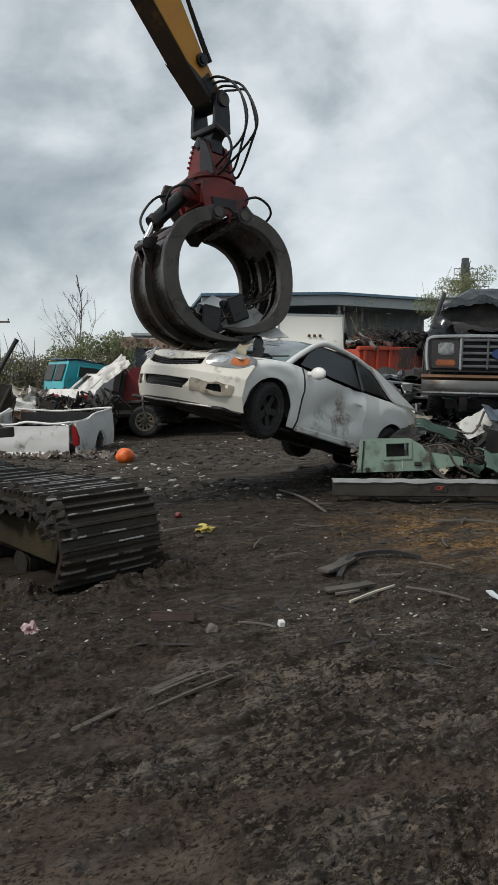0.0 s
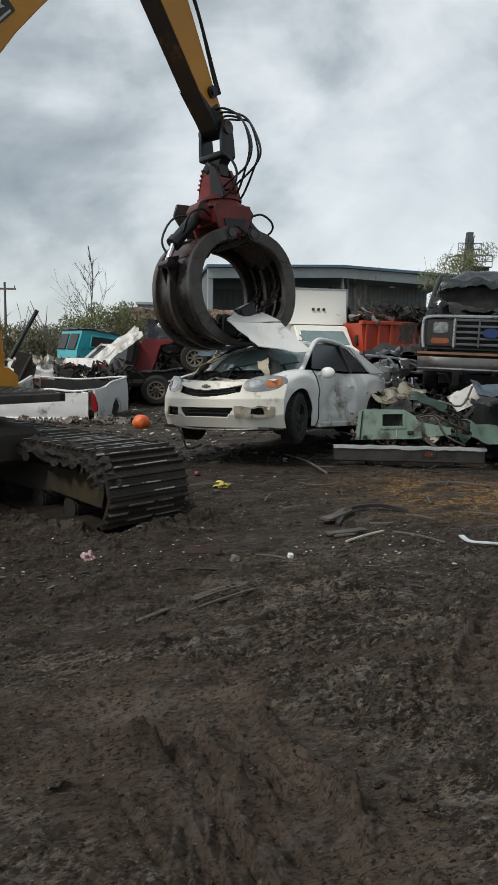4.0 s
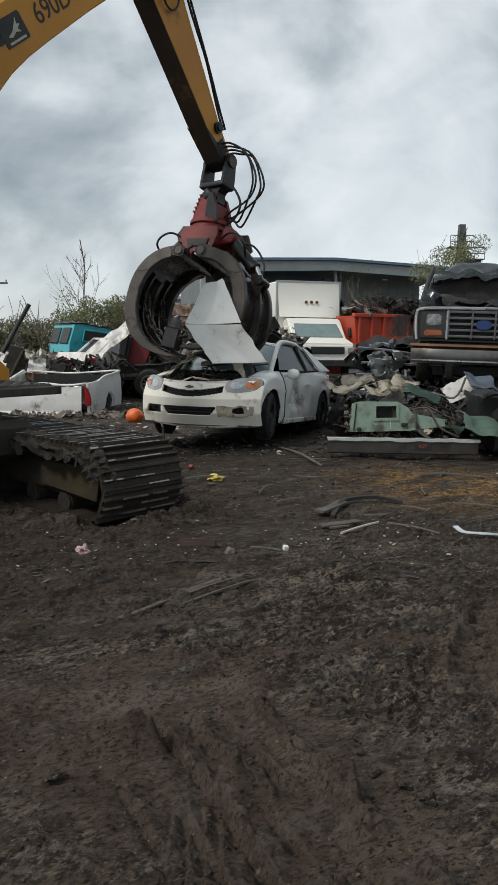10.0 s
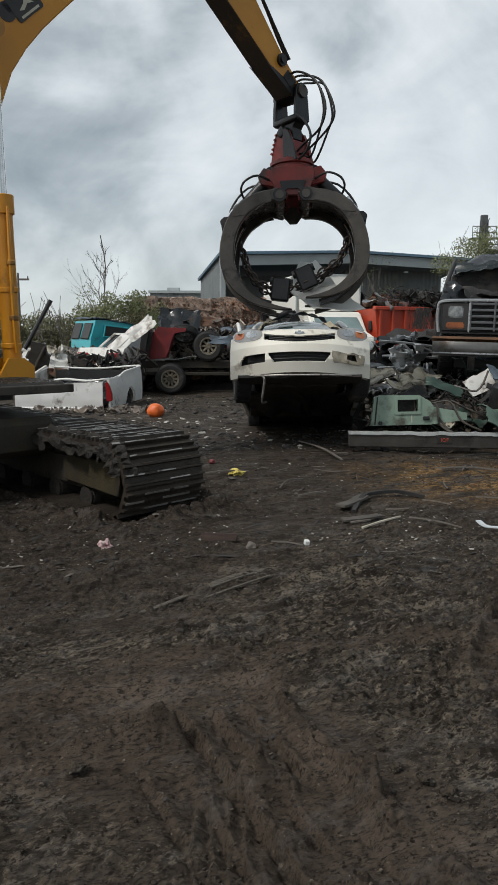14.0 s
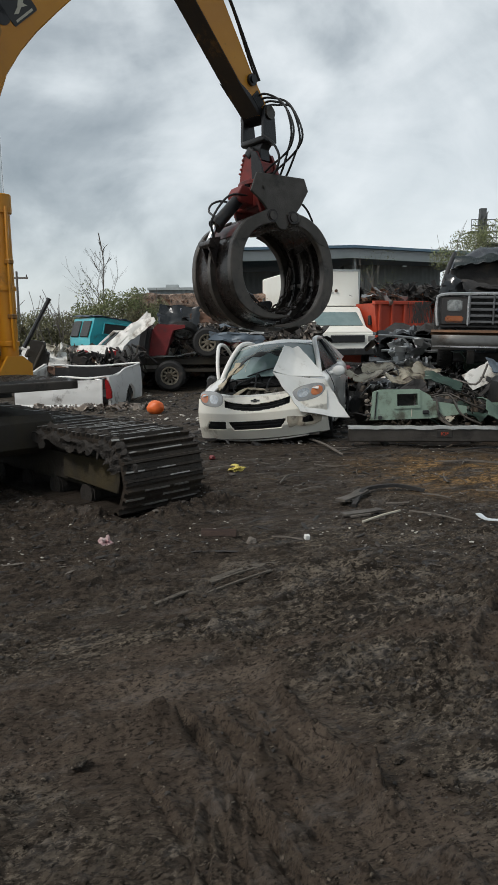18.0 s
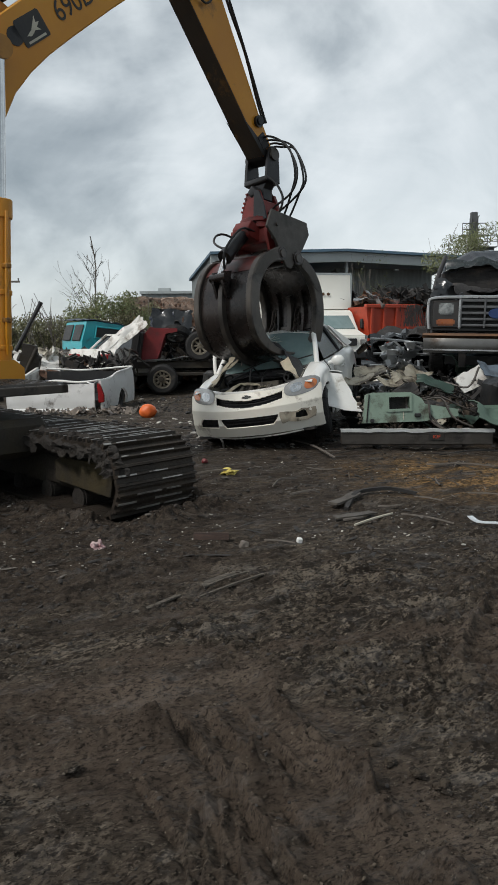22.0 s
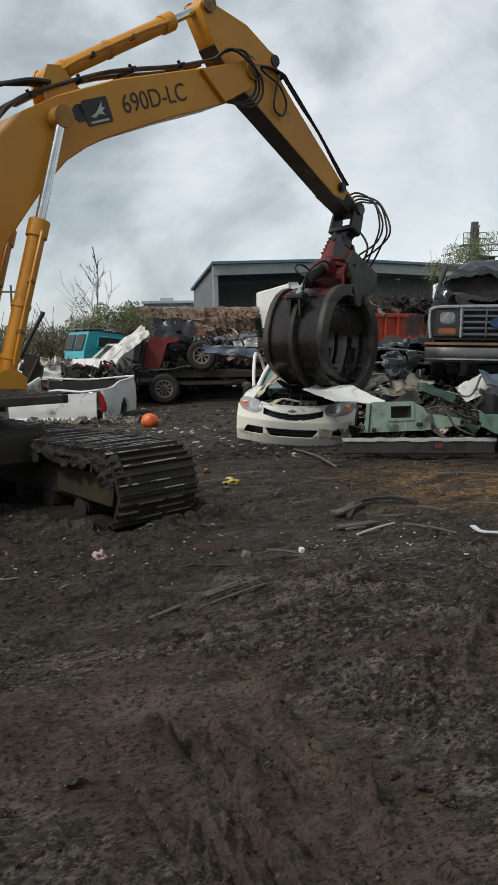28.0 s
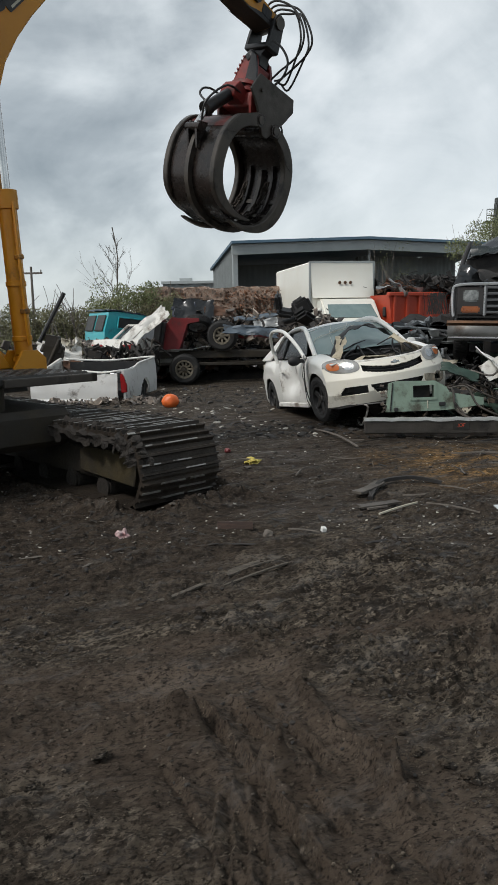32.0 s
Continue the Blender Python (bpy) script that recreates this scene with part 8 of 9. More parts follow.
bm = B()
grid(bm, 20, 5, lambda u, v: (-1.06 + 2.12 * u, -0.12 - 0.03 * math.sin(math.pi * v) + 0.16 * (abs(2 * u - 1)) ** 4, 0.0 + 0.22 * v))
thicken(bm, 0.02)
part("bumper", bm, mat("weathered_grey_bumper", (0.15, 0.147, 0.14), (0.10, 0.098, 0.092), 0.34, 0.6, 3.0, (0.06, 0.045, 0.035), 0.4, 3.0, 0.08, 20), tr, "dull grey steel bumper with a rusty top")
bm = B()
grid(bm, 20, 3, lambda u, v: (-1.07 + 2.14 * u, -0.13 + 0.10 * v + 0.16 * (abs(2 * u - 1)) ** 4, 0.225 + 0.075 * math.sin(math.pi * min(1, v * 0.9 + 0.1)) ** 0.6))
thicken(bm, 0.015)
part("bumper_pad", bm, M_copper, tr, "rust-brown bumper top strip")
# bright strip modelled in place of a reflection line on the bumper
bm = B()
grid(bm, 20, 2, lambda u, v: (-1.05 + 2.10 * u, -0.145 + 0.16 * (abs(2 * u - 1)) ** 4, 0.035 + 0.022 * v))
thicken(bm, 0.012)
part("bumper_lip", bm, M_chrome_dull, tr, "bright strip drawn as the bumper's reflection line")
bm = B()
grid(bm, 16, 8, lambda u, v: (-0.98 + 1.96 * u, 0.15 + 1.0 * v, 0.80 - 0.12 * math.sin(math.pi * v) + 0.05 * noise.noise(Vector((u * 5, v * 4, 3)))))
part("engine_bay", bm, M_under, tr)
for k in range(3):
    bm = B()
    x = -0.60 + 0.5 * k
    tube(bm, bend([(x, 0.3, 0.80), (x + rs.uniform(-.2, .2), 0.5, 0.90 + rs.uniform(0, .08)), (x + rs.uniform(-.3, .3), 0.8, 0.88 + rs.uniform(0, .08)), (x, 1.0, 0.85)]), rs.uniform(0.012, 0.03), 6)
    part("engine_hose", bm, M_hose, tr)
bm = B()
box2(bm, (-0.86, 1.15, 0.5), (0.86, 1.22, 1.02), 0.02)
part("firewall", bm, M_under, tr)
bm = B()
grid(bm, 24, 18, lambda u, v: (-0.78 + 1.62 * u, 1.40 + 1.5 * v, 1.56 + 0.14 * math.sin(math.pi * u) - 0.10 * abs(noise.noise(Vector((u * 2.4, v * 2.0, 3)))) - 0.12 * max(0, 0.35 - u) + 0.08 * noise.noise(Vector((u * 5, v * 5, 1))) - 0.20 * max(0.0, 0.25 - v) / 0.25))
thicken(bm, 0.02)
part("crushed_roof", bm, mat("blue_black_roof_paint", (0.016, 0.018, 0.022), (0.03, 0.033, 0.04), 0.28, 0.0, 2.0, (0.10, 0.095, 0.09), 0.22, 4.0, 0.05, 20, 0.1, 0.3), tr, "buckled blue-black roof")
bm = B()
grid(bm, 16, 8, lambda u, v: (-0.74 + (0.9 + 0.5 * v) * u, 1.28 + 0.14 * v + 0.03 * noise.noise(Vector((u * 4, v * 3, 8))), 1.32 + 0.10 * math.sin(2.5 * u) + 0.07 * noise.noise(Vector((u * 6, v * 2, 5))) + (0.20 - 0.08 * math.sin(2.5 * u)) * v))
thicken(bm, 0.008)
part("broken_windscreen", bm, mat("dark_shattered_glass", (0.012, 0.016, 0.017), (0.022, 0.03, 0.03), 0.25, 0, 8.0, (0.10, 0.115, 0.115), 0.3, 12.0, 0.3, 40), tr, "shattered sagging windscreen")
for k in range(5):
    ob = new("crushed_sheet", crumple_mesh("crushed_sheet", 0.7, 0.4, 0.08, k % 4, (M_black_sheet, M_under, M_truck)[k % 3]))
    ob.parent = tr
    ob.matrix_basis = pose(-0.6 + 0.3 * k, 0.9 + 0.06 * (k % 2), 0.90 + 0.03 * (k % 3), 50 - 20 * (k % 3), 20 - 9 * k, 15 * k)
for s in (-1, 1):
    bm = B()
    tube(bm, bend([(s * 0.93, 0.85, 0.85), (s * 0.90, 1.12, 1.06), (s * 0.82, 1.30, 1.36), (s * 0.74, 1.5, 1.58)]), 0.04, 8)
    part("roof_pillar", bm, M_truck, tr)
bm = B()
box2(bm, (-0.76, 1.42, 0.85), (0.80, 2.8, 1.44), 0.05)
rough_up(bm, 0.05, 3.0, 4)
part("crushed_interior", bm, M_under, tr)
bm = B()
box2(bm, (-0.88, 1.5, 0.05), (0.88, 3.6, 1.3), 0.08)
rough_up(bm, 0.04, 2.5, 1)
part("cab", bm, M_truck, tr)
bm = B()
for y in (-0.45, 0.45):
    box2(bm, (y - 0.05, 0.2, -0.22), (y + 0.05, 3.4, -0.02))
box2(bm, (-0.7, 0.5, -0.2), (0.7, 0.62, -0.06))
part("frame", bm, M_under, tr)
wheel_parts(tr, "wheel", pose(-0.82, 1.05, 0.02, 0, 0, 90), 0.36, 0.24, 0.2, M_rim, 6)

# crushed parts that carry it
for k in range(16):
    scrap("crushed_part", ("crushed dark suspension and sheet parts", "bent dark green metal sheet", "crushed grimy alloy engine part")[k % 3], 1.3, 0.8, 0.18, k % 4, (M_under, M_green_dark, M_under, M_bluegrey)[k % 4], pose(4.0 + rs.uniform(-.55, 1.2), 11.7 + rs.uniform(-.2, 1.2), 0.22 + 0.045 * k, rs.uniform(-30, 40), rs.uniform(-25, 25), rs.uniform(0, 180)), "crushed parts")
bm = B()
box(bm, 0.34, 0.32, 0.55, pose(0, 0, 0.55), 0.05)
cyl(bm, 0.14, 0.14, 0.5, 16, pose(0.1, 0, 0.5, 90, 0, 20))
tube(bm, bend([(-0.1, -0.2, 0.8), (0.15, -0.28, 0.78), (0.2, -0.26, 0.5), (0.32, -0.2, 0.4)]), 0.03, 7)
box(bm, 0.5, 0.9, 0.30, pose(0.3, 0.2, 0.2), 0.05)
bmesh.ops.subdivide_edges(bm, edges=[e for e in bm.edges if e.calc_length() > 0.15], cuts=3, use_grid_fill=True)
rough_up(bm, 0.05, 5, 2)
rough_up(bm, 0.02, 16, 4)
ob = part("axle_lump", bm, M_oily, None)
ob.matrix_basis = pose(3.18, 9.3, 0.0, 0, 0, 15)
tagged(ob, "grimy suspension lump under the stacked truck", "car part")
scrap("white_shard", "torn white body shard leaning under the truck", 0.5, 0.26, 0.05, 1, M_white_dirty, pose(3.05, 9.9, 0.80, 52, -24, 15))
scrap("white_shard", "torn white body shard leaning under the truck", 0.42, 0.30, 0.06, 2, M_bluegrey, pose(3.3, 9.8, 0.92, 40, 10, 15))
scrap("green_sheet", "dark green sheet lying at the truck's foot", 0.80, 0.42, 0.08, 3, M_green_sheet, pose(3.14, 8.95, 0.40, 34, 14, 10))
scrap("grey_lattice", "bent grey mesh panel in the scrap", 0.50, 0.16, 0.05, 0, M_green_dark, pose(2.45, 9.6, 0.76, 40, 16, -10))
scrap("grey_lattice", "bent grimy panel in the scrap", 0.6, 0.24, 0.10, 2, M_under, pose(2.2, 10.6, 0.55, 30, -8, 20))
for k in range(8):
    bm = B()
    tube(bm, bend([(0, 0, 0), (0.2, 0.05, rs.uniform(.05, .2)), (0.45, 0, rs.uniform(-.1, .15)), (0.7, 0.1, rs.uniform(-.15, .1))]), 0.014, 6)
    ob = part("bent_rod", bm, M_steel, None)
    ob.matrix_basis = pose(2.0 + rs.uniform(0, .9), 9.5 + rs.uniform(-.2, .5), 0.5 + rs.uniform(0, .2), 0, rs.uniform(-40, 60), rs.uniform(-90, 90))
    tagged(ob, "bent thin steel rod in the scrap", "rod", "bent rods")

M_muddysheet = mat("mud_smeared_pale_sheet", (0.42, 0.38, 0.29), (0.22, 0.18, 0.125), 0.5, 0, 5.0, (0.055, 0.040, 0.028), 0.62, 6.0, 0.3, 30)
for k, (x, y, z) in enumerate(((1.49, 11.20, 0.87), (1.68, 11.00, 0.83), (1.97, 11.30, 0.88), (2.11, 11.00, 0.81), (2.37, 11.20, 0.86), (1.94, 11.80, 0.92), (2.44, 12.00, 0.93), (2.65, 11.50, 0.89))):
    scrap("muddy_sheet", "pale crumpled sheet trodden into brown mud", 0.36 + 0.06 * (k % 3), 0.26, 0.10, k % 4, M_muddysheet, pose(x, y, z - 0.15, rs.uniform(5, 35), rs.uniform(-12, 12), rs.uniform(-40, 40)), "muddy sheets")

# ---- green cab panel and the sign-bearing beam ----
gp = thing("green_cab_panel", "pale green truck cab panel with a small window", "cab panel", pose(1.42, 9.15, 0.29, -6, -1.5, 1))
bm = B()
WIN = [(0.34, 0.17), (0.60, 0.17), (0.60, 0.32), (0.34, 0.32)]
LEFT = [(0.47, 0.17), (0.34, 0.17), (0.34, 0.32), (0.47, 0.32), (0.47, 0.378), (0.14, 0.385), (0.05, 0.36), (0.0, 0.0), (0.47, 0.0)]
RIGHT = [(0.47, 0.0), (0.75, 0.0), (1.22, 0.05), (1.22, 0.14), (0.80, 0.22), (0.76, 0.29), (0.62, 0.375), (0.47, 0.378), (0.47, 0.32), (0.60, 0.32), (0.60, 0.17), (0.47, 0.17)]
for side in (LEFT, RIGHT):
    prism(bm, side, -0.05, 0.05)
bmesh.ops.remove_doubles(bm, verts=bm.verts[:], dist=0.001)
bmesh.ops.triangulate(bm, faces=[f for f in bm.faces if len(f.verts) > 4])
part("panel", bm, M_green, gp)
bm = B()
OUTER = [(0.305, 0.135), (0.635, 0.135), (0.635, 0.355), (0.305, 0.355)]
rings = [[bm.verts.new((x, y, z)) for x, z in shape] for shape, y in ((OUTER, -0.048), (OUTER, -0.064), (WIN, -0.064), (WIN, 0.048))]
for a, b in zip(rings, rings[1:]):
    for k in range(4):
        bm.faces.new((a[k], a[(k + 1) % 4], b[(k + 1) % 4], b[k]))
part("window_frame", bm, M_green, gp, "raised frame round an empty window opening")
# dark block added behind the opening, standing in for the shade inside
bm = B()
box2(bm, (0.36, 0.10, 0.02), (0.58, 0.16, 0.33))
rough_up(bm, 0.02, 0.1)
part("cab_lining", bm, M_under, gp, "dark block added as the shade behind the window opening")
bm = B()
tube(bm, [(0.05, -0.06, 0.01), (0.09, -0.06, 0.36)], 0.008, 5)
part("seam", bm, M_black, gp)
bm = B()
box(bm, 0.08, 0.04, 0.05, pose(0.70, -0.06, 0.08), 0.01)
part("hinge", bm, M_black, gp)
bm = B()
box(bm, 0.05, 0.04, 0.05, pose(0.12, -0.06, 0.03), 0.01)
part("hinge", bm, M_black, gp)
bm = B()
box(bm, 0.012, 0.005, 0.10, pose(0.52, -0.055, 0.08))
part("white_scratch", bm, M_decal_pale, gp)
bm = B()
for k in range(14):
    x = 0.02 + 0.02 * rs.random()
    box(bm, rs.uniform(.02, .05), rs.uniform(.01, .02), rs.uniform(.02, .05), pose(rs.uniform(-.05, .04), rs.uniform(-.05, .05), 0.38 * rs.random(), rs.uniform(0, 90), rs.uniform(0, 90), 0))
part("torn_edge", bm, M_bits, gp)["kind"] = "stuff"
for k in range(10):
    scrap("torn_scrap", "torn scrap behind the green panel", 0.55, 0.40, 0.12, k % 4, (M_under, M_green_dark, M_cream2, M_under)[k % 4], pose(1.6 + 0.14 * k, 9.85 + rs.uniform(-.1, .4), 0.24 + 0.03 * (k % 4), rs.uniform(-20, 40), rs.uniform(-20, 20), rs.uniform(0, 180)), "torn scrap")

bm = B()
box(bm, 1.3, 0.24, 0.26, pose(0, 0, 0.13), 0.02)
rough_up(bm, 0.03, 0.2)
ob = part("flattened_chassis", bm, M_under, None)
ob.matrix_basis = pose(2.05, 9.22, gz(2.05, 9.22) - 0.02)
tagged(ob, "flattened dark chassis piece under the green panel", "scrap metal")
beam = thing("bumper_beam", "long dark steel beam with a bright top edge and small sign", "steel beam", pose(2.06, 8.90, 0.16, 0, 0.4, 0))
bm = B()
box2(bm, (-0.94, -0.05, -0.105), (0.94, 0.05, 0.075), 0.012)
part("beam", bm, M_steel_edge, beam)
bm = B()
grid(bm, 40, 3, lambda u, v: (-0.95 + 1.90 * u, -0.06 + 0.10 * v, 0.082 + 0.014 * noise.noise(Vector((u * 14, 0, 2))) + 0.012 * math.sin(math.pi * v)))
grid(bm, 60, 2, lambda u, v: (-0.95 + 1.90 * u, -0.061 - 0.004 * v, 0.090 - (0.035 + 0.016 * noise.noise(Vector((u * 9, 4, 2)))) * v + 0.010 * noise.noise(Vector((u * 14, 0, 2)))))
thicken(bm, 0.008)
part("bright_edge", bm, mat("bright_dented_trim", (0.62, 0.62, 0.60), (0.45, 0.45, 0.43), 0.35, 0.5, 6.0, (0.12, 0.10, 0.08), 0.3, 9.0), beam, "bent bright top edge")
bm = B()
box2(bm, (0.14, -0.060, -0.048), (0.33, -0.052, 0.042), 0.004)
sg = part("sign_plate", bm, M_decal, beam, "small dark sign with red figures")
M_sign = mat("red_sign_paint", (0.55, 0.085, 0.04), (0.42, 0.06, 0.03), 0.5)
text_part("sign_lettering", "IOF", 0.062, M_sign, sg, pose(0.235, -0.063, -0.003, 90), 0.001)
# ---- small things on the mud ----


def lump(name, label, cat, x, y, r, mat_, flat=0.7, seed=1.0, rz=0.0, rough=0.35):
    bm = B()
    bmesh.ops.create_icosphere(bm, subdivisions=3, radius=r)
    for v in bm.verts:
        v.co *= 1 + rough * noise.noise(v.co / r * 1.4 + Vector((seed, 0, 0))) + 0.5 * rough * noise.noise(v.co / r * 3 + Vector((0, seed, 0)))
        v.co.z *= flat
    ob = part(name, bm, mat_, None)
    ob.matrix_basis = pose(x, y, gz(x, y) + r * flat * 0.75, 0, 0, rz)
    return tagged(ob, label, cat)


lump("orange_jug", "crumpled round orange plastic jug on the mud", "jug", -1.83, 12.80, 0.15, M_orange, 0.92, 2.0, 0, 0.16)
lump("yellow_rag", "small crumpled pale yellow rag on the mud", "rag", -0.23, 7.24, 0.062, mat("yellow_cloth", (0.72, 0.60, 0.16), (0.5, 0.40, 0.10), 0.8, 0, 8.0, (0.12, 0.10, 0.05), 0.35, 14.0), 0.5, 4.0, 0, 1.3)
lump("red_scrap", "small dark red plastic scrap on the mud", "plastic scrap", -0.51, 7.82, 0.034, M_redpaint, 0.8, 6.0)
lump("paper_scrap", "crumpled pinkish paper on the mud", "paper", -1.05, 4.80, 0.036, mat("pinkish_paper", (0.62, 0.52, 0.50), (0.34, 0.16, 0.17), 0.85, 0, 22.0), 0.8, 7.0, 0, 1.3)
lump("grey_stone", "small grey stone on the mud", "stone", -0.05, 4.75, 0.034, M_wood, 0.8, 9.0)
for k, (x, y, r) in enumerate(((0.55, 2.20, 0.026), (0.61, 2.13, 0.030), (0.47, 2.28, 0.020), (-0.61, 2.22, 0.028), (-0.79, 2.04, 0.022), (0.44, 2.40, 0.018))):
    lump("mud_lump", "rounded grey-brown lump of mud on the ground", "clod", x, y, r, M_ground, 0.6, 21.0 + k, 0, 0.6)
bm = B()
box(bm, 0.034, 0.034, 0.034, None, 0.004)
cube = part("white_cube", bm, mat("white_plastic", (0.8, 0.8, 0.77), (0.72, 0.72, 0.69), 0.5), None)
cube.matrix_basis = pose(0.33, 4.80, gz(0.33, 4.80) + 0.022, 8, 6, 20)
tagged(cube, "small white plastic block on the mud", "plastic scrap")


def flat_piece(name, label, cat, pts, mat_, width, thick=0.02, seed=0.0, lift=0.02):
    """A bent strip or plank lying on the ground through points."""
    bm = B()
    c = bend([(x, y, gz(x, y) + 0.014 + lift + (p[0] if p else 0)) for x, y, *p in pts], 4)
    rows = []
    for i, p in enumerate(c):
        d = (c[min(i + 1, len(c) - 1)] - c[max(i - 1, 0)]).normalized()
        s = d.cross(UP).normalized()
        w = width * (0.85 + 0.3 * noise.noise(Vector((i * 0.7, seed, 0))))
        rows.append([bm.verts.new(p + s * w * k) for k in (-0.5, 0.0, 0.5)])
    for a, b in zip(rows, rows[1:]):
        for k in range(2):
            bm.faces.new((a[k], a[k + 1], b[k + 1], b[k]))
    thicken(bm, thick)
    ob = part(name, bm, mat_, None)
    return tagged(ob, label, cat) if label else ob


M_timber = mat("split_grey_timber", (0.17, 0.145, 0.115), (0.085, 0.072, 0.057), 0.85, 0, 3.0, (0.035, 0.028, 0.022), 0.55, 9.0, 0.6, 40, 0.1, 0, 0, 0, (2, 20, 20))
plank = thing("timber_plank", "weathered grey plank split along its grain, trodden into the mud", "plank")
for k, (o, a, b) in enumerate(((-0.030, 0.02, 0.93), (-0.006, 0.0, 1.0), (0.016, 0.10, 0.97))):
    q = [(-0.30 + 0.40 * f - 0.66 * o, 3.93 + 0.36 * f + 0.75 * o) for f in (a, (a + b) / 2, b)]
    flat_piece("split_strip", "", "", q, M_timber, 0.022, 0.012, 1 + k, -0.002).parent = plank
M_slab = mat("wet_dark_slab", (0.105, 0.092, 0.077), (0.06, 0.051, 0.042), 0.6, 0, 4.0, MUD_C, 0.45, 6.0, 0.4, 40)
flat_piece("timber_strip", "thin weathered strip of timber trodden into the mud", "timber strip", [(-0.29, 3.80), (-0.1, 3.95), (0.07, 4.09)], M_timber, 0.018, 0.010, 31, -0.006)
flat_piece("timber_strip", "thin weathered strip of timber trodden into the mud", "timber strip", [(-0.72, 3.48), (-0.55, 3.64), (-0.40, 3.83)], M_timber, 0.034, 0.010, 32, -0.010)
flat_piece("curved_rubber", "curved dark strip of tyre rubber standing out of the ground", "rubber strip", [(0.79, 5.87, 0.0), (0.86, 6.08, 0.02), (0.97, 6.28, 0.035), (1.25, 6.42, 0.035), (1.50, 6.40, 0.0)], M_under, 0.045, 0.03, 2, 0.012)
flat_piece("grey_slab", "flat grey torn slab lying on the mud", "slab", [(0.68, 5.90), (0.81, 6.07), (0.93, 6.24)], M_slab, 0.11, 0.018, 5, 0.024)
flat_piece("grey_slab", "flat grey torn slab lying on the mud", "slab", [(0.65, 5.47), (0.80, 5.53), (0.98, 5.66)], M_slab, 0.10, 0.014, 4, 0.024)
flat_piece("pale_stick", "thin straight pale stick on the mud", "stick", [(0.755, 5.12), (0.925, 5.30), (1.10, 5.48)], mat("peeled_stick", (0.62, 0.57, 0.47), (0.48, 0.43, 0.34), 0.7), 0.014, 0.012, 3, 0.022)
flat_piece("grey_lath", "short grey lath lying on the mud", "lath", [(0.70, 5.34), (0.78, 5.37), (0.86, 5.41)], M_wood, 0.022, 0.012, 33, 0.014)
flat_piece("white_plastic", "white torn plastic sheet on broken glass", "plastic sheet", [(1.645, 5.29, 0.03), (1.675, 5.19, 0.012), (1.80, 5.17, 0.01), (1.93, 5.18, 0.012)], mat("white_plastic_sheet", (0.66, 0.70, 0.72), (0.5, 0.54, 0.56), 0.4, 0, 9.0, (0.10, 0.10, 0.10), 0.3, 9.0), 0.05, 0.008, 6, 0.008)
flat_piece("white_splinter", "thin pale splinter on the mud", "splinter", [(0.09, 4.86), (0.2, 4.82), (0.3, 4.76)], M_wood, 0.012, 0.008, 7, 0.006)
bm = B()
for k in range(4):
    box(bm, 0.25 - 0.03 * k, 0.012, 0.055, pose(0.01 * k, 0.018 * k - 0.03, 0.03 - 0.006 * k, -12 + 9 * k, 2 * k, 1.5 * k), 0.002)
ob = part("wood_chunk", bm, mat("wet_red_brown_wood", (0.075, 0.042, 0.030), (0.04, 0.024, 0.018), 0.6, 0, 4.0, (0.03, 0.022, 0.016), 0.4, 6.0, 0.5, 40, 0.1, 0, 0, 0, (2, 20, 20)), None)
ob.matrix_basis = pose(-0.28, 4.95, gz(-0.28, 4.95), 0, 0, -3)
tagged(ob, "splintered red-brown chunk of wet wood on the mud", "wood chunk")
M_twig = mat("thin_brown_twig", (0.10, 0.075, 0.05), (0.06, 0.045, 0.03), 0.8, 0, 8.0)
rt = random.Random(77)
for k in range(34):
    x0, y0 = rt.uniform(-0.7, 2.6), rt.uniform(4.6, 10.6)
    ln, a = rt.uniform(0.12, 0.42), rt.uniform(-0.5, 2.2)
    q = [(x0 + ln * f * math.cos(a) + 0.02 * rt.uniform(-1, 1), y0 + ln * f * math.sin(a), rt.uniform(0, 0.025)) for f in (0, 0.5, 1)]
    dark = k % 3 == 0
    flat_piece("twig", "thin dark twig lying on the mud" if dark else "thin pale broken twig lying on the mud", "twig", q, M_twig if dark else M_wood, rt.uniform(0.007, 0.014), 0.010, 50 + k, 0.012)
for k, (a, b, w, mm, lab) in enumerate((((0.55, 9.6), (0.95, 8.1), 0.05, M_wood, "thin grey lath leaning on the mud"), ((0.9, 8.4), (1.5, 8.7), 0.03, M_steel, "thin dark bent steel rod"), ((-0.7, 7.1), (-0.1, 7.3), 0.04, M_wood, "thin grey lath lying on the mud"),
        ((-1.7, 9.9), (-1.35, 10.9), 0.05, M_wood, "pale broken branch on the mud"), ((2.0, 8.35), (2.9, 8.2), 0.03, M_steel, "thin dark bent steel rod"), ((1.9, 7.7), (2.6, 7.6), 0.02, M_wood, "pale thin stick on the mud"), ((2.2, 8.3), (3.1, 8.75), 0.05, M_under, "dark strip on the mud"), ((0.2, 6.6), (0.45, 7.0), 0.02, M_wood, "pale thin stick on the mud"), ((0.35, 6.3), (0.62, 6.4), 0.03, M_wood, "thin grey lath lying on the mud"))):
    mid = ((a[0] + b[0]) / 2 + rs.uniform(-.05, .05), (a[1] + b[1]) / 2, 0.03)
    flat_piece("stick", lab, "stick", [a, mid, b], mm, w * 0.55, 0.015, 10 + k)


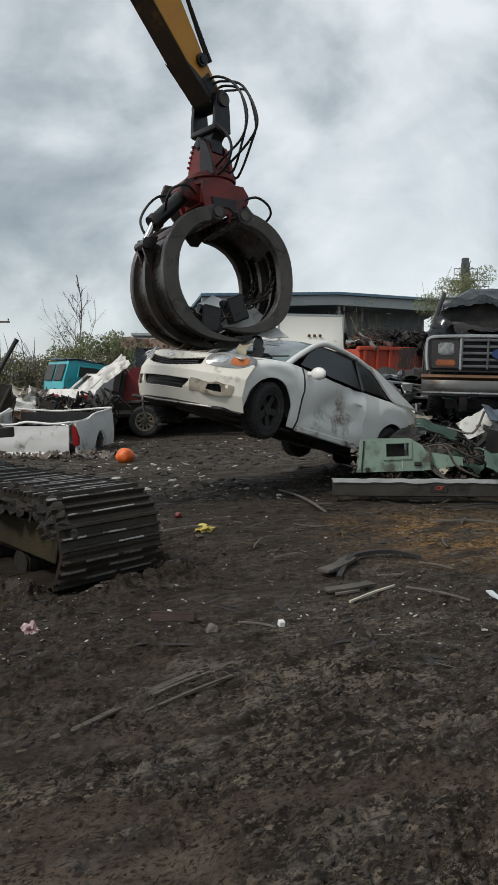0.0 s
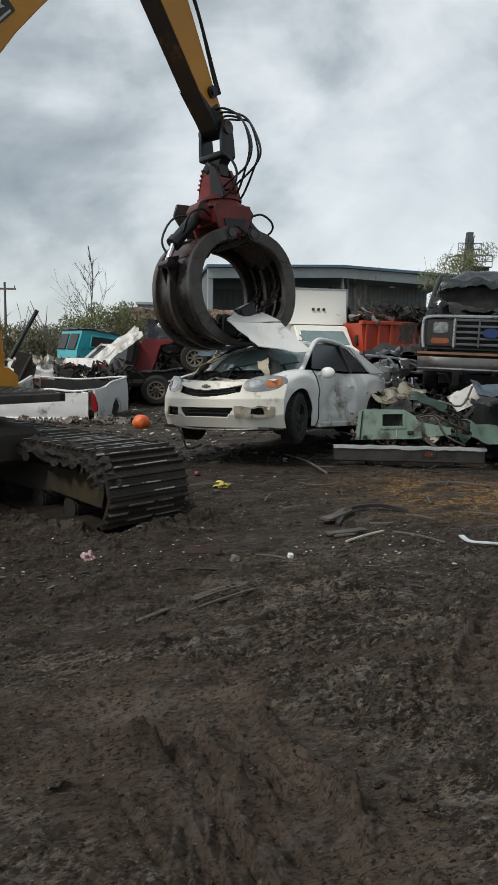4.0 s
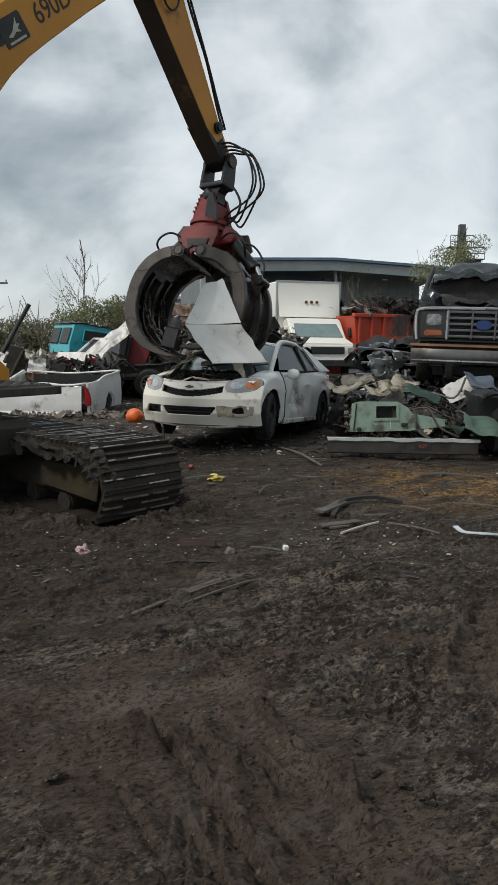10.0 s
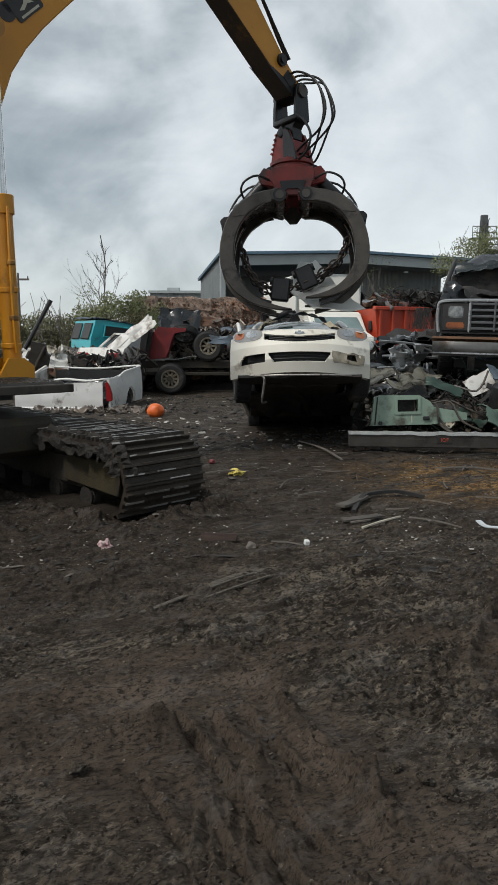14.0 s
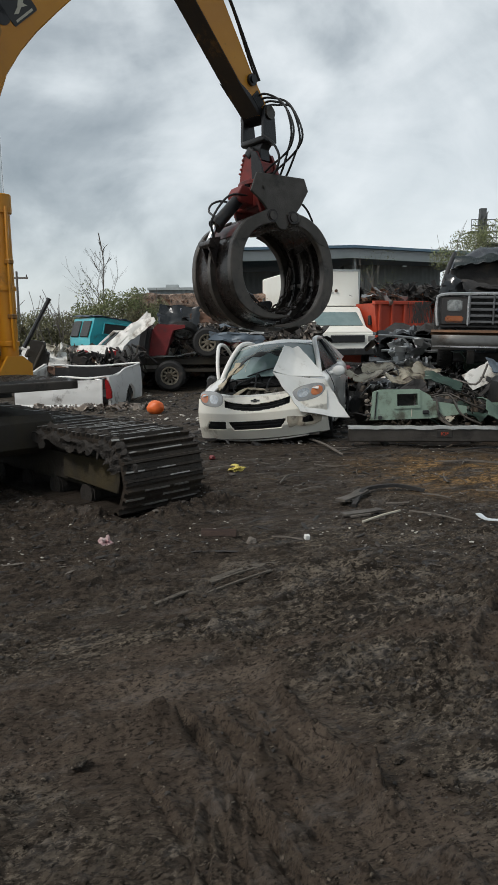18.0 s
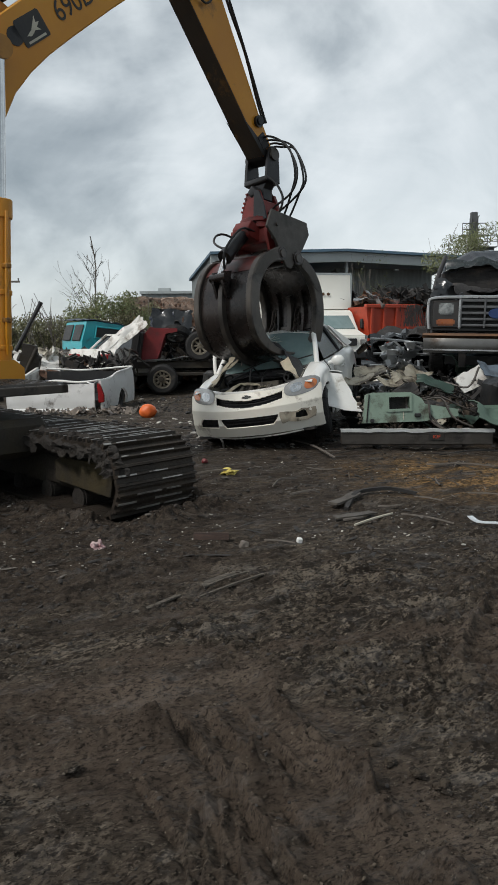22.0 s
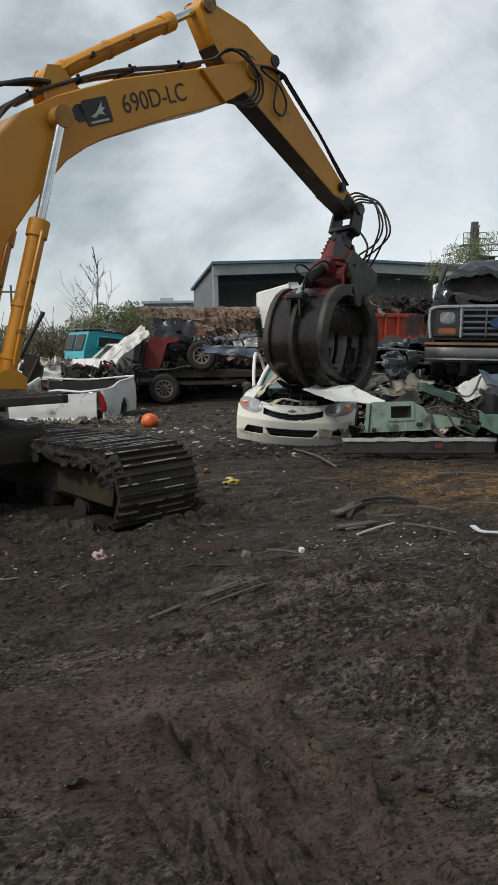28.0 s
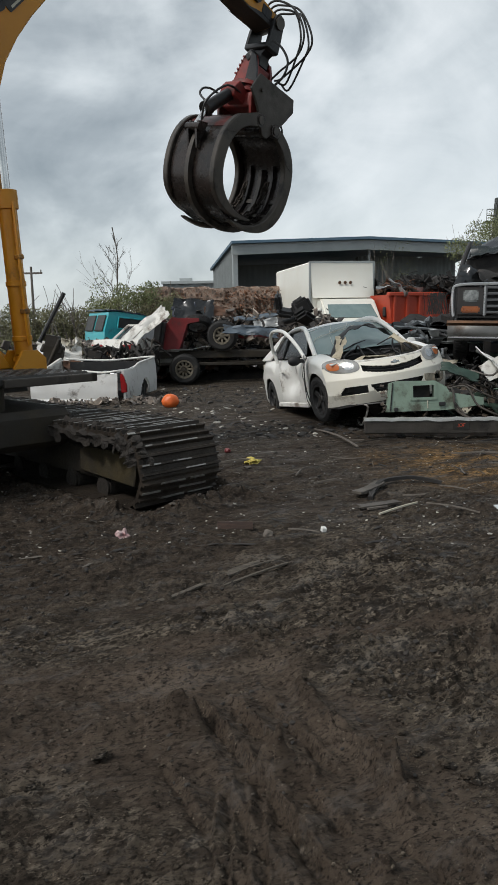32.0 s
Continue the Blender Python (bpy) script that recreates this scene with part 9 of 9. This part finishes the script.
def scatter(name, label, cat, n, seed, area, size, mat_, flat=0.6, sub=1, long=1.0, churned=False):
    """Many small lumps pressed into the ground, one mesh."""
    r = np.random.RandomState(seed)
    base = bmesh.new()
    bmesh.ops.create_icosphere(base, subdivisions=sub, radius=1.0)
    bv = np.array([v.co[:] for v in base.verts])
    bf = np.array([[v.index for v in f.verts] for f in base.faces])
    base.free()
    d0, d1 = area[0], area[1]
    y = d0 * (d1 / d0) ** r.rand(n)
    x = (r.rand(n) * 2 - 1) * (0.40 * y + 0.3)
    keep = vnoise(x * 0.8, y * 0.8, seed) > area[2]
    if churned:      # finer and sparser where wheels have rolled
        keep &= (r.rand(n) > 0.75 * trodden(x, y)) & (vnoise(x * 5, y * 7, seed + 3) > -0.25)
    x, y = x[keep], y[keep]
    n = len(x)
    z = ground_z(x, y)
    s = size[0] * (size[1] / size[0]) ** (r.rand(n) ** 2.2) * (np.clip(y / 4.5, 0.45, 1.0) if churned else 1.0)
    rot = r.rand(n, 3) * 6.28
    co = np.repeat(bv[None], n, 0) * (1 + 0.5 * (r.rand(n, len(bv), 1) - 0.5)) * s[:, None, None]
    co[:, :, 0] *= (long * (0.7 + 0.9 * r.rand(n)))[:, None]
    co[:, :, 2] *= flat
    ca, sa = np.cos(rot[:, 0])[:, None], np.sin(rot[:, 0])[:, None]
    tl = (r.rand(n) - 0.5)[:, None] * 0.8 / long
    px, py, pz = co[:, :, 0] * ca - co[:, :, 1] * sa, co[:, :, 0] * sa + co[:, :, 1] * ca, co[:, :, 2]
    pz = pz + tl * px
    co = np.stack([px + x[:, None], py + y[:, None], pz + (z + 0.25 * s * flat)[:, None]], -1).reshape(-1, 3)
    faces = (bf[None] + (np.arange(n) * len(bv))[:, None, None]).reshape(-1, 3)
    me = bpy.data.meshes.new(name)
    me.from_pydata(co.tolist(), [], faces.tolist())
    me.materials.append(mat_)
    return tagged(new(name, me), label, cat, kind="stuff")


M_crust = mat("drying_mud_crust", (0.090, 0.075, 0.058), (0.055, 0.045, 0.035), 0.8, 0, 9.0, (0.03, 0.024, 0.019), 0.4, 14.0, 0.6, 60, 0.15, 0, 0.55)
scatter("mud_clods", "clods of dark mud over the trampled ground", "clods", 7000, 3, (2.0, 11.0, -0.1), (0.005, 0.019), M_clod, 0.75, 1, 1.3, True)
scatter("mud_clods", "dark wet crumbs of mud over the trampled ground", "clods", 9000, 13, (1.6, 9.0, -0.2), (0.003, 0.010), M_clod, 0.8, 1, 1.2, True)
scatter("mud_crusts", "drying crumbs of grey-brown mud", "clods", 6000, 17, (2.0, 9.5, 0.0), (0.003, 0.012), M_crust, 0.6, 1, 1.4, True)
scatter("fine_gravel", "fine dark gravel and crumbs on the mud", "gravel", 9000, 8, (1.6, 9.0, -0.3), (0.002, 0.008), M_ground, 0.8, 1)
scatter("pale_litter", "pale shards of glass and plastic on the mud", "litter", 3000, 5, (4.0, 13.0, 0.05), (0.002, 0.016), M_shard, 0.4)
scatter("glass_crumbs", "bright crumbs of broken glass on the mud", "litter", 1500, 15, (4.4, 9.0, 0.15), (0.002, 0.010), M_silver, 0.4)
scatter("splinters", "dark splinters and strips trodden into the mud", "litter", 520, 41, (4.2, 11.0, -0.2), (0.006, 0.022), M_under, 0.35, 1, 5.0)
scatter("splinters", "pale splinters and strips lying on the mud", "litter", 420, 43, (4.0, 11.0, -0.1), (0.003, 0.012), M_wood, 0.4, 1, 6.0)
scatter("torn_chips", "torn bits of plastic and sheet on the mud", "litter", 360, 47, (4.6, 12.0, 0.0), (0.010, 0.034), M_slab, 0.22, 1, 1.6)
scatter("scrap_crumbs", "dark scrap crumbs before the heap", "litter", 2600, 25, (9.0, 17.0, -0.4), (0.015, 0.07), M_under, 0.5)
scatter("bright_crumbs", "torn pale bits before the heap", "litter", 700, 35, (9.0, 17.0, -0.2), (0.015, 0.06), M_shard, 0.35)


# ---- motion ----
ARM_ROWS = [
    (0, 45.13, 62.13, -46.73, -0.006, 0.073, -150, 2),
    (0.5, 43.59, 59.09, -48.74, 0.063, 0.092, -150, 2),
    (1, 42.19, 63.39, -42.47, -0.085, 0.134, -142, 2),
    (1.5, 44.86, 58.65, -55.92, -0.164, 0.088, -135, 2),
    (2, 45.7, 60.98, -52.53, 0.002, 0.055, -142, 2),
    (2.5, 46.59, 59.99, -54.71, -0.004, 0.056, -148, 2),
    (3, 47.42, 59.52, -53.84, -0.01, 0.057, -142, 2),
    (3.5, 48.21, 59.77, -51.05, -0.04, 0.05, -140, 2),
    (4, 48.65, 58.85, -52.71, -0.07, 0.043, -145, 2),
    (4.5, 48.65, 59.4, -52.61, -0.049, 0.055, -148, 1.6),
    (5.5, 50.425, 56.86, -52.32, -0.007, 0.077, -100, 0.8),
    (6.5, 52.2, 54.32, -52.03, 0.036, 0.099, -52, 0),
    (7, 51.81, 54.04, -43.83, -0.032, 0.195, -60, 0),
    (7.5, 52.83, 50.89, -42.92, -0.132, 0.217, -60, 0),
    (8, 53.89, 52.03, -41.39, -0.177, 0.133, -63, 0),
    (8.5, 54.06, 51.74, -41.1, -0.085, 0.21, -120, 4),
    (9, 54.14, 50.51, -49.44, -0.104, 0.247, -160, 8),
    (9.5, 53.55, 50.59, -50.41, -0.03, 0.076, -188, 9),
    (10, 52.05, 51.57, -51.87, 0.126, 0.173, -205, 8),
    (10.5, 51.5, 50.83, -52.1, 0.089, 0.213, -203, 8),
    (11, 51.04, 51.61, -48.94, 0.051, 0.253, -200, 8),
    (11.5, 50, 52.73, -41.53, -0.017, 0.153, -194, 9.5),
    (12, 48.09, 55.03, -38.72, -0.084, 0.051, -188, 11),
    (12.5, 44.26, 53.19, -34.56, 0.002, 0.024, -182, 12),
    (13, 43.06, 58.08, -30.78, -0.11, -0.06, -180, 13),
    (13.5, 43.02, 56.96, -34.96, -0.099, 0.077, -184, 12.5),
    (14, 43.12, 55.76, -38.55, -0.033, 0.088, -183, 12),
    (14.5, 43.15, 57.68, -37.75, 0.058, 0.085, -195, 10.5),
    (15, 44.27, 56.22, -42.84, 0.014, 0.036, -215, 9),
    (15.5, 44.65, 56.21, -42.13, -0.059, 0.103, -270, 3),
    (16.5, 44.145, 56.385, -44.62, -0.009, 0.118, -309, 6.5),
    (17.5, 43.64, 56.56, -47.11, 0.04, 0.134, -348, 10),
    (18, 47.21, 55.09, -45.75, -0.031, 0.06, -325, 3),
    (18.5, 46.21, 55.81, -48.83, -0.024, 0.068, -318.5, 1.5),
    (19, 47.18, 54.63, -47.53, -0.017, 0.076, -312, 0),
    (19.5, 46.76, 53.26, -50.95, 0.006, 0.078, -301.5, 0),
    (20, 46.82, 52.06, -53.8, 0.028, 0.08, -291, 0),
    (20.5, 46.24, 50, -62.18, -0.028, 0.109, -295.5, 0),
    (21, 46.22, 50.46, -61.2, -0.084, 0.138, -300, 0),
    (21.5, 46.7, 50.44, -60.85, -0.032, 0.143, -305, 0),
    (22, 45.98, 50.14, -52.17, 0.016, 0.149, -310, 0),
    (22.5, 44.9, 45.91, -46.42, 0.103, 0.315, -309, 0),
    (23, 44.91, 41.26, -45.95, 0.187, 0.491, -308, 0),
    (23.5, 45.23, 37.49, -40.85, 0.262, 0.571, -309, 0),
    (24, 44.41, 33.34, -35.43, 0.329, 0.671, -310, 0),
    (24.5, 44.33, 29.38, -27.91, 0.369, 0.659, -309, 0),
    (25, 44.36, 24.91, -18.93, 0.405, 0.643, -308, 0),
    (25.5, 44.09, 22.22, -14.6, 0.389, 0.579, -308, 0),
    (26.5, 44.06, 26.06, -20.495, 0.323, 0.475, -308, 0),
    (27.5, 44.03, 29.9, -26.39, 0.256, 0.372, -308, 0),
    (28, 44.34, 33.44, -30.92, 0.217, 0.3, -308, 0),
    (28.5, 44.29, 37.27, -36.78, 0.141, 0.102, -305, 0),
    (29, 44.07, 40.77, -42.91, 0.06, -0.07, -302, 0),
    (29.5, 40.73, 43.13, -42.79, 0.123, 0.118, -303, 0),
    (30, 40.09, 47.39, -31.02, -0.002, 0.107, -310, 0),
    (30.5, 43.29, 52.82, -19.13, -0.338, 0.046, -318, 0),
    (31, 48.21, 59.81, -10.6, -0.357, 0.134, -318, 0),
    (31.5, 48.72, 58.85, -16.45, 0.114, 0.106, -312, 0),
    (32, 51.64, 58.33, -18.41, 0.274, 0.079, -307, 0),
]
CAR_ROWS = [
    (0, 0.58, 10.38, 0.46, -4.5, -14.1, -132.2),
    (0.5, 0.49, 10.80, 0.30, -4.1, -8.1, -125.9),
    (1, 0.77, 10.37, 0.58, 2.7, -17.4, -115.5),
    (1.5, 0.97, 10.63, 0.12, 8.8, -5.9, -114.0),
    (2, 0.44, 10.39, 0.26, -0.8, -6.4, -125.0),
    (2.5, 0.16, 10.17, 0.15, -4.6, -7.4, -127.7),
    (3, 0.46, 10.13, 0.17, -2.0, -4.8, -123.4),
    (3.5, 0.65, 9.99, 0.14, 0.7, -7.6, -117.1),
    (4, 0.62, 10.39, 0.15, 2.4, -4.0, -120.2),
    (4.5, 0.31, 10.20, 0.13, -3.1, -6.7, -124.7),
    (6.5, 0.08, 9.94, 0.01, 3.5, -4.6, -112.6),
    (7, 0.21, 9.94, 0.13, 0.3, -13.6, -105.5),
    (7.5, 0.66, 10.86, 0.21, 6.2, -8.3, -104.0),
    (8, 0.71, 11.53, 0.20, 5.5, -9.7, -104.6),
    (8.5, 0.64, 12.41, 0.29, -0.2, -11.4, -117.3),
    (9, 0.55, 12.14, 0.45, -18.1, -7.5, -127.6),
    (9.5, 0.47, 11.76, 0.38, -25.1, 2.4, -123.5),
    (10, 0.15, 11.22, 0.03, -0.0, -3.7, -111.7),
    (10.5, 0.14, 11.00, 0.01, 3.0, -2.7, -110.6),
    (11, 0.33, 10.77, 0.07, 6.1, -5.4, -101.9),
    (11.5, 0.45, 11.08, 0.25, 5.9, -10.2, -95.9),
    (12, 0.51, 11.36, 0.33, 5.3, -16.2, -89.6),
    (12.5, 0.48, 11.74, 0.38, 1.0, -20.5, -88.3),
    (13, 0.64, 11.18, 0.55, -0.0, -27.8, -85.3),
    (13.5, 0.72, 10.98, 0.41, 11.5, -20.0, -80.5),
    (14, 0.61, 10.59, 0.22, 1.0, -16.1, -93.6),
    (14.5, 0.50, 10.70, 0.32, 5.7, -17.7, -99.3),
    (15, 0.57, 10.78, -0.05, 7.7, 0.3, -104.9),
    (15.5, 0.64, 10.88, -0.08, 7.3, -0.0, -106.6),
    (17.5, 0.51, 10.82, -0.10, 6.2, -0.7, -102.0),
    (18, 0.45, 11.15, -0.11, 4.9, 0.0, -101.6),
    (19, 0.46, 11.46, -0.11, 5.6, 1.2, -103.0),
    (20, 0.63, 10.99, -0.10, 6.5, 1.4, -106.9),
    (20.5, 0.62, 10.98, -0.06, 6.1, 3.4, -107.3),
    (21, 0.54, 10.94, -0.01, 5.8, 3.8, -103.2),
    (21.5, 0.60, 10.92, -0.02, 6.2, 4.3, -107.3),
    (22, 0.61, 10.87, 0.10, 7.0, 2.6, -105.5),
    (22.5, 0.71, 11.05, 0.02, 4.8, 1.2, -107.9),
    (23, 0.68, 11.19, -0.13, 3.1, 0.0, -106.2),
    (23.5, 0.63, 11.22, -0.08, 0.7, -0.0, -104.4),
    (24, 0.55, 11.21, -0.06, -1.5, -1.9, -98.6),
    (24.5, 0.62, 11.37, 0.02, -2.4, -1.7, -98.3),
    (25, 0.67, 11.49, -0.01, -2.5, -2.4, -95.3),
    (25.5, 0.71, 11.50, -0.07, -2.8, -0.2, -95.4),
    (27.5, 0.93, 12.22, -0.17, -2.7, 0.6, -100.9),
    (28, 0.92, 12.21, -0.19, -2.8, 0.0, -100.5),
    (28.5, 0.86, 12.31, -0.12, -2.1, 2.2, -98.4),
    (29, 0.78, 12.40, -0.08, -1.4, 3.2, -95.3),
    (29.5, 0.82, 12.41, -0.07, 2.0, 0.0, -96.8),
    (30, 1.12, 11.93, 0.22, 4.5, -9.6, -92.6),
    (30.5, 1.35, 11.26, 0.19, 7.5, -9.7, -73.2),
    (31, 1.28, 11.36, 0.10, 7.2, -5.6, -75.1),
    (31.5, 1.24, 11.68, 0.07, 10.7, -5.9, -74.1),
    (32, 1.17, 11.56, 0.04, 7.4, -5.6, -76.0),
]
# torn hood: seconds, place, turns, and the fold's angle
HOOD_ROWS = [
    (0, -0.09, 9.84, 2.19, 16, 4, 14, 24),
    (0.5, 0.01, 9.72, 1.93, 16, 4, 14, 24),
    (1, 0.46, 9.52, 2.43, 16, 4, 14, 24),
    (1.5, 0.41, 9.53, 1.74, 16, 4, 14, 24),
    (2, 0.01, 9.45, 1.85, 16, 4, 14, 24),
    (3, 0, 9.45, 1.75, 16, 4, 14, 24),
    (4, 0.1, 9.45, 1.73, 16, 4, 14, 24),
    (4.5, -0.02, 9.7, 1.65, -15, 5, 15, 60),
    (6.5, -0.73, 10.2, 1.5, 12, 0, 0, 0),
    (7, -0.59, 10.2, 1.56, 12, 0, 0, 0),
    (7.5, -0.31, 10.2, 1.65, 12, 0, 0, 0),
    (8, -0.17, 10.2, 1.7, 12, 0, 0, 0),
    (8.5, 0.04, 10.52, 2.03, 50, 0, 15, -5),
    (9, 0.09, 10.42, 1.75, 75, 0, 12, -5),
    (9.5, -0.03, 10.42, 1.47, 75, 0, 10, -5),
    (10, -0.34, 9.45, 1.62, 62, 0, 8, 15),
    (11, -0.02, 9.6, 1.84, 62, 0, 10, 10),
    (12, 0.45, 10.32, 2.21, 75, 0, 10, -5),
    (12.5, 0.71, 10.32, 2.23, 78, 0, 5, 0),
    (13, 0.91, 10.32, 2.59, 80, 0, 0, 0),
    (13.5, 0.89, 10.32, 2.49, 78, 0, 8, -5),
    (14, 0.7, 10.22, 2.05, 38, 0, 5, 0),
    (14.5, 0.26, 9.8, 2.13, 38, 0, 5, -15),
    (15, -0.24, 9.6, 1.34, 40, 0, 0, -60),
    (15.5, 0.39, 9.9, 1.63, -30, 0, -5, 75),
    (17.5, 0.46, 9.3, 0.82, 35, 10, 20, 25),
    (19, 0.61, 9.3, 0.86, 35, 10, 20, 25),
    (20, 0.65, 9.25, 0.73, 30, 20, 20, 45),
    (20.5, 0.95, 9.5, 0.77, 10, 20, -10, 40),
    (21, 0.89, 9.65, 0.9, -15, 12, 0, 70),
    (22, 0.85, 9.65, 0.93, -15, 12, 0, 70),
    (23, 0.76, 9.7, 0.9, -12, 5, 10, 55),
    (24, 0.92, 9.8, 0.93, -8, -8, 10, 40),
    (25, 0.99, 9.9, 0.93, -8, -6, 10, 35),
    (25.5, 1.12, 10, 0.97, -5, 0, 10, 30),
    (27.5, 1.06, 10.1, 0.77, -2, 0, 5, 20),
    (29, 1.08, 10.1, 0.76, -2, 0, 5, 20),
    (29.5, 1.34, 10, 0.97, 0, 5, 0, 20),
    (30, 1.65, 9.7, 1.46, 10, 15, 5, 10),
    (30.5, 2.59, 10.3, 1.44, 20, 20, 30, 40),
    (31, 3.16, 10, 0.74, 25, 20, 40, 30),
    (32, 3.16, 10, 0.74, 25, 20, 40, 30),
]


def arm_pose(psi, a, b):
    """World poses of the upper works, boom and stick, and the tip, for swing, boom and stick angles in degrees."""
    ps = radians(psi)
    u = Vector((math.cos(ps), math.sin(ps), 0))
    left = Vector((-math.sin(ps), math.cos(ps), 0))

    def frame_of(p, ang):
        x = math.cos(radians(ang)) * u + math.sin(radians(ang)) * UP
        z = -math.sin(radians(ang)) * u + math.cos(radians(ang)) * UP
        m = Matrix((x, left, z)).transposed().to_4x4()
        return Matrix.Translation(p) @ m

    hm = frame_of(AXIS, 0)
    bm_ = frame_of(AXIS + FOOT_R * u + FOOT_Z * UP, a)
    elbow = bm_ @ Vector((BOOM_L, 0, 0))
    sm = frame_of(elbow, b)
    return hm, bm_, sm, sm @ Vector((STICK_L, 0, 0)), u, left


def aim(p, q, side):
    """A pose at p whose x axis points to q and whose y axis lies near side."""
    x = (q - p).normalized()
    z = x.cross(side).normalized()
    y = z.cross(x)
    return Matrix.Translation(p) @ Matrix((x, y, z)).transposed().to_4x4()


def motions():
    rows = {k: [] for k in ("house", "boom", "stick", "grapple", "head", "t0", "t1", "l0", "l1", "r0", "r1", "cb", "cr", "hose")}
    for t, psi, a, b, dx, dy, gam, op in ARM_ROWS:
        hm, bm_, sm, tip, u, left = arm_pose(psi, a, b)
        rows["house"].append((t, hm))
        rows["boom"].append((t, bm_))
        rows["stick"].append((t, sm))
        for k, s in ((0, -1), (1, 1)):
            foot = hm @ Vector((1.08, s * 0.36, 1.10))
            top = bm_ @ Vector((CYL_PIN[0], s * 0.36, CYL_PIN[1]))
            rows["l%d" % k].append((t, aim(foot, top, left)))
            rows["r%d" % k].append((t, Matrix.Translation(top - foot) @ aim(foot, top, left)))
        base, pin = bm_ @ Vector((CROWD_BASE[0], 0, CROWD_BASE[1])), sm @ Vector((STICK_PIN[0], 0, STICK_PIN[1]))
        rows["cb"].append((t, aim(base, pin, left)))
        rows["cr"].append((t, Matrix.Translation(pin - base) @ aim(base, pin, left)))
        z = Vector((dx, dy, math.sqrt(max(0.05, 1 - dx * dx - dy * dy)))).normalized()
        x = -left
        x = (x - z * x.dot(z)).normalized()
        gm = Matrix.Translation(tip) @ Matrix((x, z.cross(x), z)).transposed().to_4x4()
        rows["grapple"].append((t, gm))
        zm = (0.25 * z + 0.75 * UP).normalized()
        xm = (-left - zm * (-left).dot(zm)).normalized()
        up_m = Matrix((xm, zm.cross(xm), zm)).transposed().to_4x4()
        rows["hose"].append((t, gm.to_3x3().to_4x4().inverted() @ up_m))
        rows["head"].append((t, Matrix.Translation((0, 0, 0.1)) @ Matrix.Rotation(radians(gam - 90 - psi), 4, "Z")))
        turn = rows["head"][-1][1]
        rows["t0"].append((t, turn @ pose(-PIV[0], 0, PIV[1], 0, op, 0)))
        rows["t1"].append((t, turn @ pose(PIV[0], 0, PIV[1], 0, -op, 0)))
    for ob, k in ((house, "house"), (boom, "boom"), (stick, "stick"), (grapple, "grapple"), (head, "head"), (tongs[0], "t0"), (tongs[1], "t1"),
                  (lift_rams[0][0], "l0"), (lift_rams[1][0], "l1"), (lift_rams[0][1], "r0"), (lift_rams[1][1], "r1"), (crowd_ram[0], "cb"), (crowd_ram[1], "cr")):
        walk(ob, rows[k])
    for h in hoses:
        walk(h, rows["hose"])
    walk(car, [(t, pose(x, y, z, rx, ry, rz)) for t, x, y, z, rx, ry, rz in CAR_ROWS])
    walk(hood, [(t, pose(x, y, z, rx, ry, rz)) for t, x, y, z, rx, ry, rz, f in HOOD_ROWS])
    walk(hood_b, [(t, pose(0, 0, 0, f, 0, 0)) for t, x, y, z, rx, ry, rz, f in HOOD_ROWS])


motions()
